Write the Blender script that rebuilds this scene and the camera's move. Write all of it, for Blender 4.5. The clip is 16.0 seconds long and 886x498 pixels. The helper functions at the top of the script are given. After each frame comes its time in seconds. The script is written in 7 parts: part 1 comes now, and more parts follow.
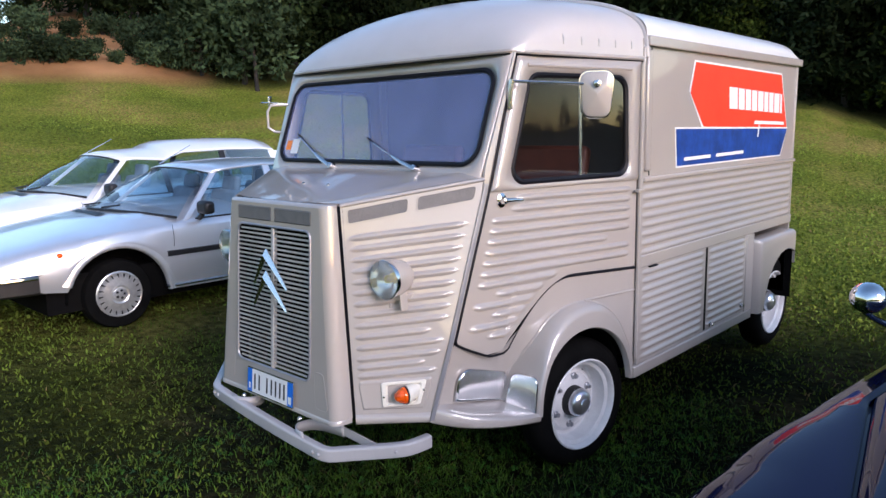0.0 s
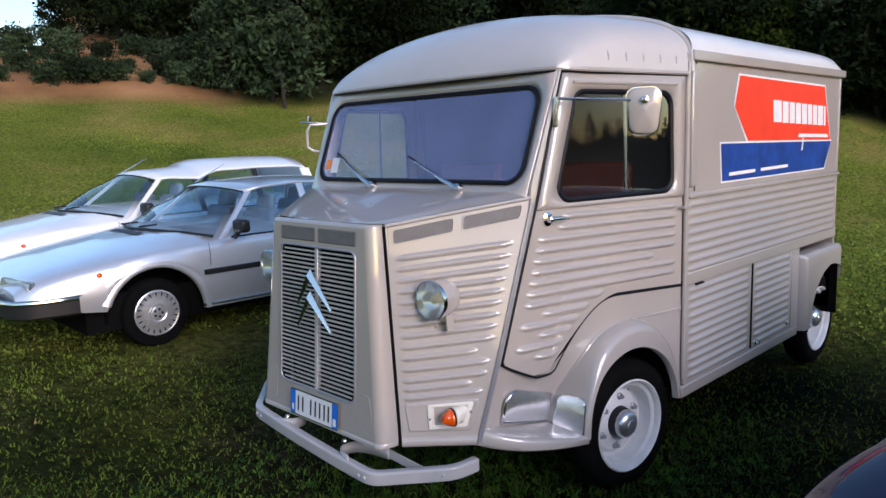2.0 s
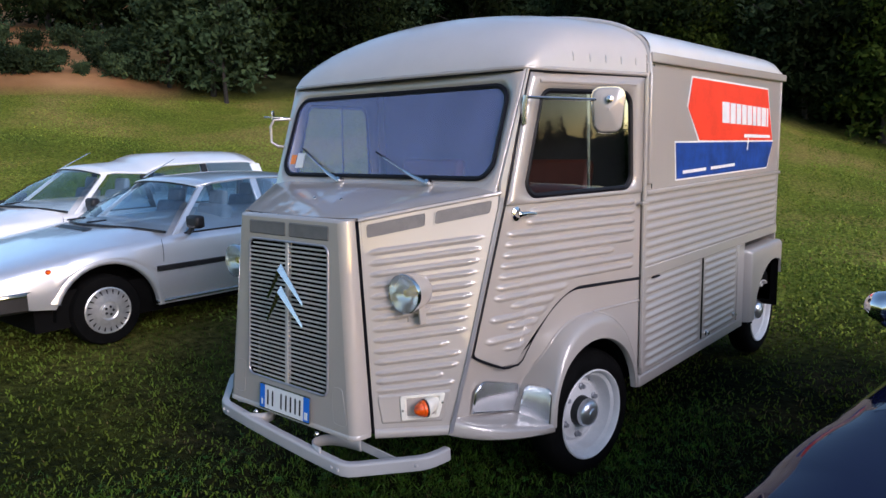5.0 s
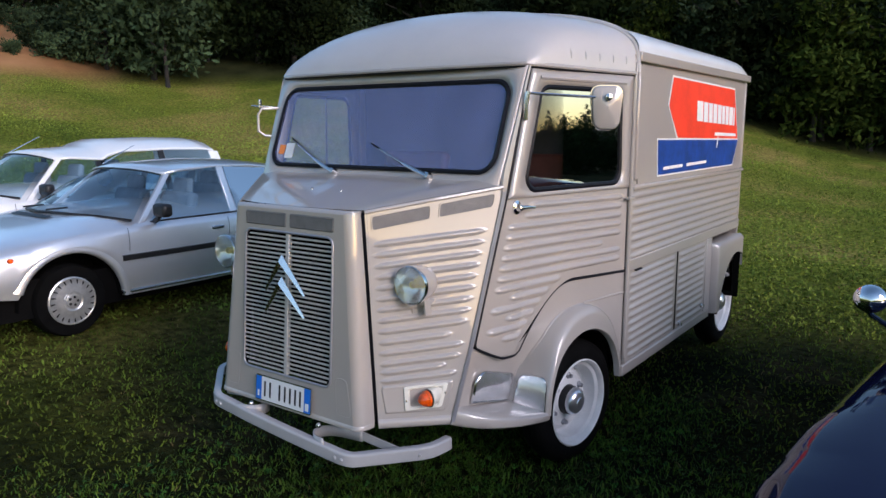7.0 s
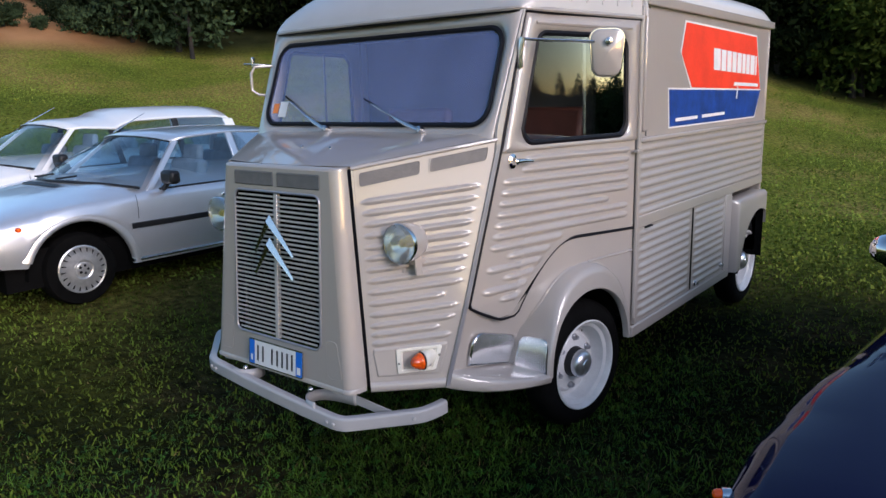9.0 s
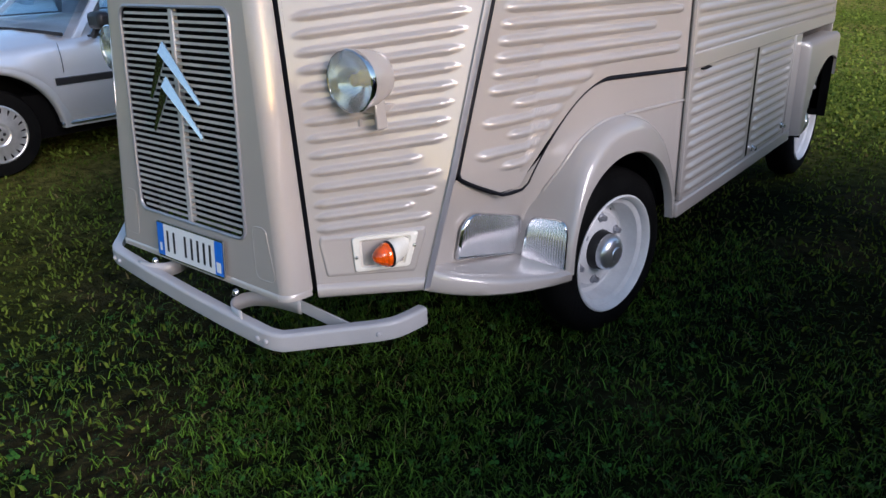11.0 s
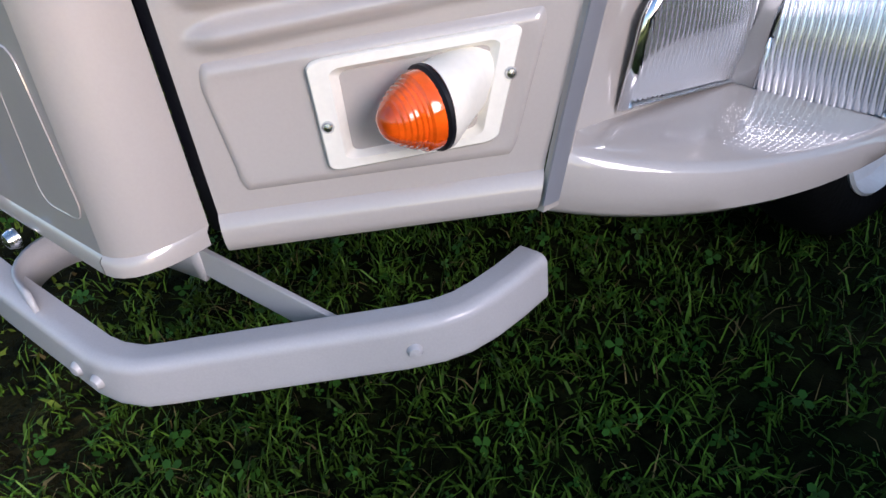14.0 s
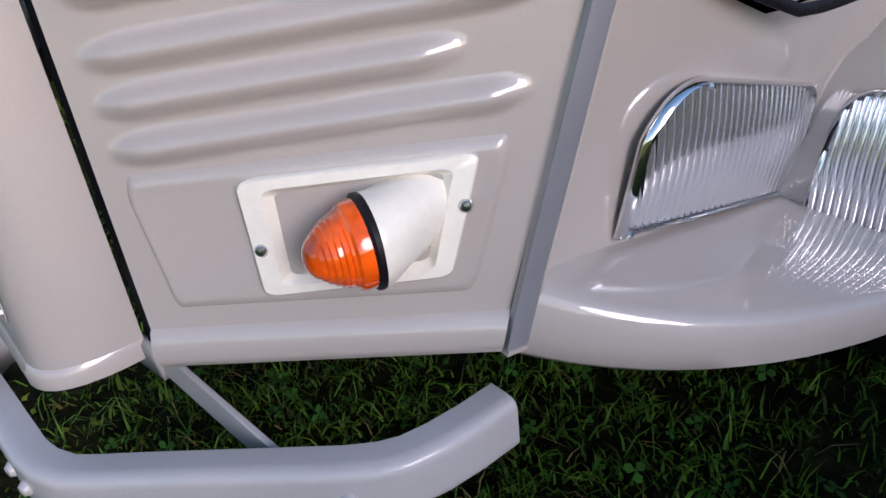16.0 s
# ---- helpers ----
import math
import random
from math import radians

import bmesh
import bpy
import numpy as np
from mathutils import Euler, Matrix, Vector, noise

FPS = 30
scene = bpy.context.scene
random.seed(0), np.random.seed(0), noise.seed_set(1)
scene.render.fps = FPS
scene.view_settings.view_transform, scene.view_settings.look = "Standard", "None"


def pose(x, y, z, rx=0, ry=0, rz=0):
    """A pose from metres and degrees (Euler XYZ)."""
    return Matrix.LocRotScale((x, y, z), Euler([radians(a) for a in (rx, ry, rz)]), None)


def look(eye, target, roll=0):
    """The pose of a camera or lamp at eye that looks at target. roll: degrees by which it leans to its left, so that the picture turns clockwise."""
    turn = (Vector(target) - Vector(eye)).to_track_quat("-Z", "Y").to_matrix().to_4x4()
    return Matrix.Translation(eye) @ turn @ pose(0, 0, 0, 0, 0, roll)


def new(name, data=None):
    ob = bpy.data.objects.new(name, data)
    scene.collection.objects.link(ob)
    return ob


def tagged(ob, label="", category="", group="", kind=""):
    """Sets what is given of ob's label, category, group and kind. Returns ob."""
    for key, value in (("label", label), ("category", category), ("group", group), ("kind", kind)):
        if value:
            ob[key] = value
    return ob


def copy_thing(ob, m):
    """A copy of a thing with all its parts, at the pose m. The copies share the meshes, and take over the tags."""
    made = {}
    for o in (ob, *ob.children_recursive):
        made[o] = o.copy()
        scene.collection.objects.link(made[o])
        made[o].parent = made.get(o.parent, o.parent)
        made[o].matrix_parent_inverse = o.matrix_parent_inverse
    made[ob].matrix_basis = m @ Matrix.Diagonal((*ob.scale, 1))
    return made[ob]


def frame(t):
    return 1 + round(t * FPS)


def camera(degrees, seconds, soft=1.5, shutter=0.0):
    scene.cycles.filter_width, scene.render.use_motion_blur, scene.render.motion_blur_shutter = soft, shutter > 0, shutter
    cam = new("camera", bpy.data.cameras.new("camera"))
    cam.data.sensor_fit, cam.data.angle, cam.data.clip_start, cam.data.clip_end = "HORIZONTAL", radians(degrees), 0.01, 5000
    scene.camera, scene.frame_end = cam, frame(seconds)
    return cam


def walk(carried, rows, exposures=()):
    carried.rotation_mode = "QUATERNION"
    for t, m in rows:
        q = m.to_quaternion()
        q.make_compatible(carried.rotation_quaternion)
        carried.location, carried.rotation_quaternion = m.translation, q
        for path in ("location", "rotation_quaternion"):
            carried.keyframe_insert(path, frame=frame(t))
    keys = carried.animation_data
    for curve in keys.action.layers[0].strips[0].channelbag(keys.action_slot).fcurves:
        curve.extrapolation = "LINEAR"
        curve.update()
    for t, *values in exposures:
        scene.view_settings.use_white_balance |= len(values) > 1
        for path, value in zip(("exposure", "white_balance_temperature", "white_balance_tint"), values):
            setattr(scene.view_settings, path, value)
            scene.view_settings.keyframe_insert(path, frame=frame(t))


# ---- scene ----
cam = camera(62.5, 16.0)
PATH = [
    (0, (2.813, -1.817, 1.673), (1.46, -0.381, 1.344), -1.1),
    (0.5, (2.756, -1.836, 1.679), (1.389, -0.412, 1.361), -1.2),
    (1, (2.72, -1.84, 1.679), (1.332, -0.432, 1.376), -1.5),
    (1.5, (2.704, -1.851, 1.686), (1.304, -0.453, 1.392), -1.7),
    (2, (2.72, -1.852, 1.695), (1.316, -0.457, 1.405), -1.8),
    (2.5, (2.735, -1.852, 1.698), (1.34, -0.449, 1.407), -2.0),
    (3, (2.746, -1.863, 1.693), (1.364, -0.447, 1.401), -2.0),
    (3.5, (2.744, -1.88, 1.685), (1.377, -0.449, 1.393), -2.0),
    (4, (2.751, -1.895, 1.677), (1.398, -0.451, 1.386), -2.0),
    (6.5, (2.483, -2.16, 1.718), (1.314, -0.57, 1.395), 0.1),
    (7, (2.474, -2.186, 1.71), (1.319, -0.587, 1.382), -0.0),
    (7.5, (2.485, -2.176, 1.705), (1.328, -0.579, 1.369), -0.2),
    (8, (2.491, -2.149, 1.703), (1.33, -0.558, 1.355), -0.4),
    (8.5, (2.531, -2.087, 1.691), (1.342, -0.519, 1.331), -0.8),
    (9, (2.537, -1.984, 1.638), (1.32, -0.451, 1.226), -1.4),
    (9.5, (2.511, -1.819, 1.566), (1.264, -0.336, 1.07), -2.1),
    (10, (2.383, -1.656, 1.485), (1.155, -0.187, 0.905), -2.0),
    (12.5, (1.45, -0.526, 1.083), (0.318, 0.821, 0.132), -1.4),
    (13, (1.271, -0.382, 0.954), (0.152, 0.917, -0.077), -1.6),
    (13.5, (1.157, -0.288, 0.862), (0.037, 0.937, -0.254), -5.0),
    (14, (1.071, -0.222, 0.811), (-0.065, 0.984, -0.31), -6.8),
    (14.5, (1.028, -0.163, 0.789), (-0.146, 1.009, -0.327), -7.2),
    (15, (1.03, -0.095, 0.8), (-0.219, 1.012, -0.301), -7.8),
    (15.5, (1.042, -0.059, 0.822), (-0.253, 1.01, -0.264), -7.4),
    (16, (1.082, -0.041, 0.832), (-0.265, 1.028, -0.189), -6.7),
]
walk(cam, [(t, look(eye, target, roll)) for t, eye, target, roll in PATH], exposures=[(0, 1.9, 5650, 22), (1.5, 1.65, 5650, 21), (4, 1.6, 5650, 21), (6.5, 1.55, 5650, 19), (10, 1.5, 5650, 19), (12.5, 2.08, 5650, 18), (13.5, 1.95, 5650, 19), (14, 2.06, 5650, 20), (14.5, 2.06, 5650, 20), (15.3, 1.95, 5650, 20), (16, 1.78, 5650, 20)])

# ---- world and light ----
SUN_AZ, SUN_EL = radians(103), radians(4.0)
world = bpy.data.worlds.new("dusk_sky")
scene.world = world
world.use_nodes = True
wn = world.node_tree.nodes
sky = wn.new("ShaderNodeTexSky")
sky.sky_type, sky.sun_disc = "NISHITA", False
sky.sun_elevation, sky.sun_rotation = SUN_EL, SUN_AZ
sky.altitude, sky.air_density, sky.dust_density, sky.ozone_density = 600, 1.0, 1.3, 1.5
wn["Background"].inputs["Strength"].default_value = 0.15
world.node_tree.links.new(sky.outputs[0], wn["Background"].inputs["Color"])
sun = new("sun", bpy.data.lights.new("sun", "SUN"))
sun.data.energy, sun.data.angle, sun.data.color = 0.80, radians(28), (1.0, 0.87, 0.79)
sun.matrix_world = look((math.sin(SUN_AZ) * 50, math.cos(SUN_AZ) * 50, 50 * math.tan(radians(24))), (0, 0, 0))


# ---- materials ----
def mat(name, color, rough=0.5, metal=0.0, coat=0.0, vary=0.0, vscale=3.0, grain=0.0, gscale=60.0, bump=0.0, bscale=80.0,
        alpha=1.0, trans=0.0, ior=1.45, spread=0.0, each=0.0, rvary=0.0, spec=0.5, coat_ior=1.5):
    m = bpy.data.materials.new(name)
    m.use_nodes = True
    n, l = m.node_tree.nodes, m.node_tree.links
    b = n["Principled BSDF"]
    b.inputs["Roughness"].default_value, b.inputs["Metallic"].default_value = rough, metal
    b.inputs["Coat Weight"].default_value, b.inputs["Coat Roughness"].default_value = coat, 0.035
    b.inputs["Transmission Weight"].default_value, b.inputs["IOR"].default_value = trans, ior
    b.inputs["Alpha"].default_value, b.inputs["Specular IOR Level"].default_value = alpha, spec
    b.inputs["Base Color"].default_value = (*color, 1)
    b.inputs["Coat IOR"].default_value = coat_ior
    tc = n.new("ShaderNodeTexCoord")
    out = None
    if vary or grain or spread or each:
        rgb = n.new("ShaderNodeRGB")
        rgb.outputs[0].default_value = (*color, 1)
        out = rgb.outputs[0]
        for amount, scale in ((vary, vscale), (grain, gscale)):
            if amount:
                t = n.new("ShaderNodeTexNoise")
                t.inputs["Scale"].default_value, t.inputs["Detail"].default_value = scale, 5
                l.new(tc.outputs["Object"], t.inputs["Vector"])
                r = n.new("ShaderNodeMapRange")
                r.inputs["From Min"].default_value, r.inputs["From Max"].default_value = 0.3, 0.7
                r.inputs["To Min"].default_value, r.inputs["To Max"].default_value = 1 - amount, 1 + amount
                l.new(t.outputs["Fac"], r.inputs["Value"])
                h = n.new("ShaderNodeHueSaturation")
                l.new(out, h.inputs["Color"])
                l.new(r.outputs[0], h.inputs["Value"])
                out = h.outputs[0]
        if spread:
            g = n.new("ShaderNodeNewGeometry")
            r = n.new("ShaderNodeMapRange")
            r.inputs["To Min"].default_value, r.inputs["To Max"].default_value = 1 - spread, 1 + spread
            l.new(g.outputs["Random Per Island"], r.inputs["Value"])
            h = n.new("ShaderNodeHueSaturation")
            l.new(out, h.inputs["Color"])
            l.new(r.outputs[0], h.inputs["Value"])
            out = h.outputs[0]
        if each:
            # every tree has a tone of its own
            g = n.new("ShaderNodeObjectInfo")
            r = n.new("ShaderNodeMapRange")
            r.inputs["To Min"].default_value, r.inputs["To Max"].default_value = 1 - each, 1 + each
            l.new(g.outputs["Random"], r.inputs["Value"])
            h = n.new("ShaderNodeHueSaturation")
            l.new(out, h.inputs["Color"])
            l.new(r.outputs[0], h.inputs["Value"])
            out = h.outputs[0]
        l.new(out, b.inputs["Base Color"])
    if rvary:
        t = n.new("ShaderNodeTexNoise")
        t.inputs["Scale"].default_value, t.inputs["Detail"].default_value = 4.0, 6
        l.new(tc.outputs["Object"], t.inputs["Vector"])
        r = n.new("ShaderNodeMapRange")
        r.inputs["To Min"].default_value, r.inputs["To Max"].default_value = max(0, rough - rvary), rough + rvary
        l.new(t.outputs["Fac"], r.inputs["Value"])
        l.new(r.outputs[0], b.inputs["Roughness"])
    if bump:
        t = n.new("ShaderNodeTexNoise")
        t.inputs["Scale"].default_value, t.inputs["Detail"].default_value = bscale, 4
        l.new(tc.outputs["Object"], t.inputs["Vector"])
        u = n.new("ShaderNodeBump")
        u.inputs["Strength"].default_value, u.inputs["Distance"].default_value = bump, 0.01
        l.new(t.outputs["Fac"], u.inputs["Height"])
        l.new(u.outputs[0], b.inputs["Normal"])
    return m


PAINT = mat("beige_grey_enamel", (0.40, 0.365, 0.33), 0.42, 0, 0.9, coat_ior=1.72, vary=0.035, vscale=2.2, grain=0.015, gscale=300, bump=0.006, bscale=9, rvary=0.02)
ROOFP = mat("pale_roof_enamel", (0.52, 0.50, 0.49), 0.34, 0, 0.5, vary=0.05, vscale=3, grain=0.02, gscale=200, rvary=0.08)
BUMPP = mat("grey_bumper_enamel", (0.42, 0.41, 0.41), 0.36, 0.0, 0.4, vary=0.05, vscale=8, grain=0.03, gscale=400, bump=0.03, bscale=40)
# load roof paint, made whiter to carry the sky's sheen in its colour
BOXROOF = mat("sky_whitened_roof_enamel", (0.70, 0.70, 0.70), 0.30, 0, 0.5, vary=0.05, vscale=3, grain=0.02, gscale=200, rvary=0.06)
SLATP = mat("grille_grey_enamel", (0.46, 0.45, 0.43), 0.4, 0.1, 0.2, vary=0.08, vscale=12)
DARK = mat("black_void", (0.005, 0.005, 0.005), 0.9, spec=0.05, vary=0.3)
RUBBER = mat("black_rubber", (0.006, 0.006, 0.009), 0.5, spec=0.25, vary=0.3, vscale=20, bump=0.1, bscale=120)
TYRE = mat("tyre_rubber", (0.005, 0.005, 0.005), 0.8, spec=0.07, vary=0.3, vscale=10, bump=0.3, bscale=90)
CHROME = mat("chrome", (0.75, 0.75, 0.76), 0.08, 1.0, vary=0.05, vscale=30)
POLISHED = mat("polished_metal", (0.97, 0.95, 0.92), 0.20, 1.0, vary=0.03, vscale=30)
STEEL = mat("brushed_aluminium", (0.62, 0.63, 0.64), 0.25, 1.0, vary=0.1, vscale=30, bump=0.05, bscale=150)
WHITEP = mat("white_wheel_enamel", (0.72, 0.72, 0.72), 0.35, 0, 0.3, vary=0.06, vscale=14, grain=0.03, gscale=90)
IVORY = mat("ivory_plastic", (0.74, 0.71, 0.62), 0.3, 0, 0.3, vary=0.05, vscale=14, grain=0.03, gscale=140)
MESHG = mat("grey_mesh", (0.16, 0.155, 0.15), 0.6, 0.2, vary=0.1, vscale=20, grain=0.3, gscale=900)
LENS = mat("clear_lens_glass", (0.9, 0.9, 0.85), 0.05, 0, 0, trans=0.9, ior=1.3, vary=0.04)
AMBER = mat("amber_plastic", (0.95, 0.118, 0.001), 0.05, 0, 1.0, vary=0.55, vscale=26, trans=0.30, ior=1.35, spec=0.4)
RED = mat("sign_red", (0.85, 0.05, 0.012), 0.5, vary=0.1, vscale=5, grain=0.04, gscale=60)
BLUE = mat("sign_blue", (0.012, 0.05, 0.26), 0.45, vary=0.35, vscale=9, grain=0.15, gscale=40)
WHITE = mat("sign_white", (0.78, 0.78, 0.78), 0.5, vary=0.06, vscale=12)
PLATEW = mat("plate_white", (0.8, 0.8, 0.8), 0.35, vary=0.03, vscale=20)
PLATEB = mat("plate_blue", (0.02, 0.16, 0.65), 0.4, vary=0.06, vscale=20)
INK = mat("black_ink", (0.01, 0.01, 0.012), 0.5, vary=0.1)
SEATR = mat("rust_red_vinyl", (0.085, 0.026, 0.017), 0.55, vary=0.2, vscale=10, bump=0.1, bscale=50)
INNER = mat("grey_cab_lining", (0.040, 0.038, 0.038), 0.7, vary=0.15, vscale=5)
ORANGE = mat("orange_paper", (0.85, 0.25, 0.05), 0.6, vary=0.05)
SILVER = mat("silver_metallic", (0.90, 0.91, 0.93), 0.30, 0.70, 0.8, vary=0.03, vscale=2, grain=0.05, gscale=900)
CARWHITE = mat("white_car_paint", (0.90, 0.90, 0.88), 0.25, 0, 0.7, vary=0.02, vscale=3)
NAVY = mat("dark_navy_paint", (0.004, 0.004, 0.026), 0.04, 0, 0.0, spec=0.42, vary=0.1, vscale=2)
TRIM = mat("black_plastic_trim", (0.015, 0.015, 0.016), 0.45, vary=0.2, vscale=15)
SEATG = mat("grey_seat_cloth", (0.26, 0.31, 0.36), 0.85, vary=0.15, vscale=12)
ALLOY = mat("silver_wheel_cover", (0.66, 0.66, 0.65), 0.30, 0.7, vary=0.15, vscale=25)
BEADM = mat("grey_bead_metal", (0.32, 0.33, 0.36), 0.35, 0.5, 0.2, vary=0.08, vscale=12)
YELLOW = mat("yellow_bulb_glass", (0.95, 0.62, 0.03), 0.2, vary=0.05)
CAPM = mat("worn_hub_chrome", (0.74, 0.76, 0.80), 0.28, 0.9, 0.3, vary=0.08, vscale=18)
RIBGLASS = mat("ribbed_lamp_glass", (0.80, 0.81, 0.83), 0.13, 0.86, 0.4, vary=0.05, vscale=20)
# air haze over the distant ridge is mixed into this blue-grey base colour
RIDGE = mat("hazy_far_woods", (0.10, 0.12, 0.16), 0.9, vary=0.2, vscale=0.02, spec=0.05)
BARK = mat("grey_bark", (0.022, 0.019, 0.016), 0.9, vary=0.35, vscale=4, bump=0.5, bscale=18)
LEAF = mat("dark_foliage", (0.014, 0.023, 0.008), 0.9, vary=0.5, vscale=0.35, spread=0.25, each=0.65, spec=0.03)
LEAFB = mat("blue_green_foliage", (0.034, 0.054, 0.026), 0.9, vary=0.4, vscale=0.4, spread=0.25, each=0.5, spec=0.03)
LEAFY = mat("olive_foliage", (0.034, 0.052, 0.009), 0.9, vary=0.35, vscale=0.5, spread=0.25, each=0.5, spec=0.03)
# lawn blades are darker than the meadow's, partly painted shade round the van
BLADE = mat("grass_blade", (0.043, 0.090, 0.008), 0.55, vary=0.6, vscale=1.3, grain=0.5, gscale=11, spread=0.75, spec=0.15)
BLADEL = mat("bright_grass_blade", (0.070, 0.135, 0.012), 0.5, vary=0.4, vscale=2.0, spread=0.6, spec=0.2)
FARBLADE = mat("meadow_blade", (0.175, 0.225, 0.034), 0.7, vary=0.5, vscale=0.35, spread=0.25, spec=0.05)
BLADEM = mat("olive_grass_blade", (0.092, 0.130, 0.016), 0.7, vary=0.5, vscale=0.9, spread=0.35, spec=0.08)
BLADEY = mat("dry_grass_blade", (0.17, 0.130, 0.05), 0.7, vary=0.3, vscale=1.5, spread=0.4, spec=0.1)
CLOVER = mat("clover_leaf", (0.028, 0.085, 0.010), 0.6, spec=0.15, vary=0.3, vscale=3, spread=0.4)


def glass_mat(name, tint, haze, amount, gloss=1.5):
    """Thin glass: seen through, with a film for dust and painted-in reflection, and mirroring by its angle."""
    m = bpy.data.materials.new(name)
    m.use_nodes = True
    n, l = m.node_tree.nodes, m.node_tree.links
    n.remove(n["Principled BSDF"])
    clear, diffuse_film, shine = n.new("ShaderNodeBsdfTransparent"), n.new("ShaderNodeBsdfDiffuse"), n.new("ShaderNodeBsdfGlossy")
    clear.inputs["Color"].default_value, diffuse_film.inputs["Color"].default_value = (*tint, 1), (*haze, 1)
    shine.inputs["Roughness"].default_value = 0.02
    tc, t, r = n.new("ShaderNodeTexCoord"), n.new("ShaderNodeTexNoise"), n.new("ShaderNodeMapRange")
    t.inputs["Scale"].default_value, t.inputs["Detail"].default_value = 6, 6
    r.inputs["To Min"].default_value, r.inputs["To Max"].default_value = amount * 0.6, amount * 1.4
    l.new(tc.outputs["Object"], t.inputs["Vector"])
    l.new(t.outputs["Fac"], r.inputs["Value"])
    a, b, f = n.new("ShaderNodeMixShader"), n.new("ShaderNodeMixShader"), n.new("ShaderNodeFresnel")
    f.inputs["IOR"].default_value = gloss
    l.new(r.outputs[0], a.inputs[0])
    l.new(clear.outputs[0], a.inputs[1])
    l.new(diffuse_film.outputs[0], a.inputs[2])
    l.new(f.outputs[0], b.inputs[0])
    l.new(a.outputs[0], b.inputs[1])
    l.new(shine.outputs[0], b.inputs[2])
    l.new(b.outputs[0], n["Material Output"].inputs["Surface"])
    return m


GLASS = glass_mat("window_glass", (0.80, 0.82, 0.82), (0.3, 0.3, 0.3), 0.006, 1.27)
# blue in this glass's dust film stands in for the reflected sky
SCREEN = glass_mat("dusty_sky_tinted_glass", (0.94, 0.96, 0.97), (0.40, 0.46, 0.90), 0.27, 1.85)
CARGLASS = glass_mat("tinted_car_glass", (0.66, 0.83, 0.93), (0.42, 0.58, 0.74), 0.015, 1.45)
REFLECTOR = mat("lamp_reflector_silver", (0.97, 0.97, 0.95), 0.18, 1.0, vary=0.03, vscale=30)
# white film paints in the brightness that the lamp's reflector would throw back
LAMPGLASS = glass_mat("whitened_fluted_glass", (0.96, 0.96, 0.92), (0.95, 0.95, 0.93), 0.24, 1.50)


def ground_material():
    m = bpy.data.materials.new("meadow_ground")
    m.use_nodes = True
    n, l = m.node_tree.nodes, m.node_tree.links
    b = n["Principled BSDF"]
    b.inputs["Roughness"].default_value, b.inputs["Specular IOR Level"].default_value = 0.95, 0.05
    tc = n.new("ShaderNodeTexCoord")

    def noise_at(scale, detail=6):
        t = n.new("ShaderNodeTexNoise")
        t.inputs["Scale"].default_value, t.inputs["Detail"].default_value = scale, detail
        l.new(tc.outputs["Object"], t.inputs["Vector"])
        return t.outputs["Fac"]

    def ramp(fac, *stops):
        r = n.new("ShaderNodeValToRGB")
        e = r.color_ramp.elements
        e[0].position, e[0].color = stops[0][0], (*stops[0][1], 1)
        e[1].position, e[1].color = stops[-1][0], (*stops[-1][1], 1)
        for p, c in stops[1:-1]:
            e.new(p).color = (*c, 1)
        l.new(fac, r.inputs["Fac"])
        return r.outputs["Color"]

    def mix(fac, a, c, kind="MIX"):
        x = n.new("ShaderNodeMix")
        x.data_type, x.blend_type = "RGBA", kind
        if isinstance(fac, float):
            x.inputs["Factor"].default_value = fac
        else:
            l.new(fac, x.inputs["Factor"])
        l.new(a, x.inputs[6])
        l.new(c, x.inputs[7])
        return x.outputs[2]

    # near ground coloured darker for the shade about the van, farther out dry hay
    shaded_lawn = ramp(noise_at(0.9), (0.3, (0.005, 0.007, 0.002)), (0.52, (0.011, 0.014, 0.004)), (0.70, (0.050, 0.038, 0.016)))
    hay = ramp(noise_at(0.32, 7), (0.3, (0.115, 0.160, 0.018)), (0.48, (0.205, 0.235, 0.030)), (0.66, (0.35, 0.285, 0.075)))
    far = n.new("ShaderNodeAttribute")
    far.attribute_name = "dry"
    green = mix(far.outputs["Fac"], shaded_lawn, hay)
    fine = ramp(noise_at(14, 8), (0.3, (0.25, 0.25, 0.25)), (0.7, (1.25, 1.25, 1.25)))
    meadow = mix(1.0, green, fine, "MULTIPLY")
    brown = ramp(noise_at(0.35, 8), (0.30, (0.05, 0.06, 0.02)), (0.42, (0.26, 0.13, 0.055)), (0.7, (0.46, 0.25, 0.115)))
    sep = n.new("ShaderNodeSeparateXYZ")
    l.new(tc.outputs["Object"], sep.inputs[0])
    at, bare = n.new("ShaderNodeAttribute"), n.new("ShaderNodeAttribute")
    at.attribute_name, bare.attribute_name = "bank", "bare"
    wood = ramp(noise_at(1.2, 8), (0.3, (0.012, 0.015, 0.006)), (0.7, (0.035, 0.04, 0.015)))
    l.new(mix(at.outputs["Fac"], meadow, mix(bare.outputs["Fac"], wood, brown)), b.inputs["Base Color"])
    u = n.new("ShaderNodeBump")
    u.inputs["Strength"].default_value, u.inputs["Distance"].default_value = 0.8, 0.05
    l.new(noise_at(25, 6), u.inputs["Height"])
    l.new(u.outputs[0], b.inputs["Normal"])
    return m


MEADOW = ground_material()


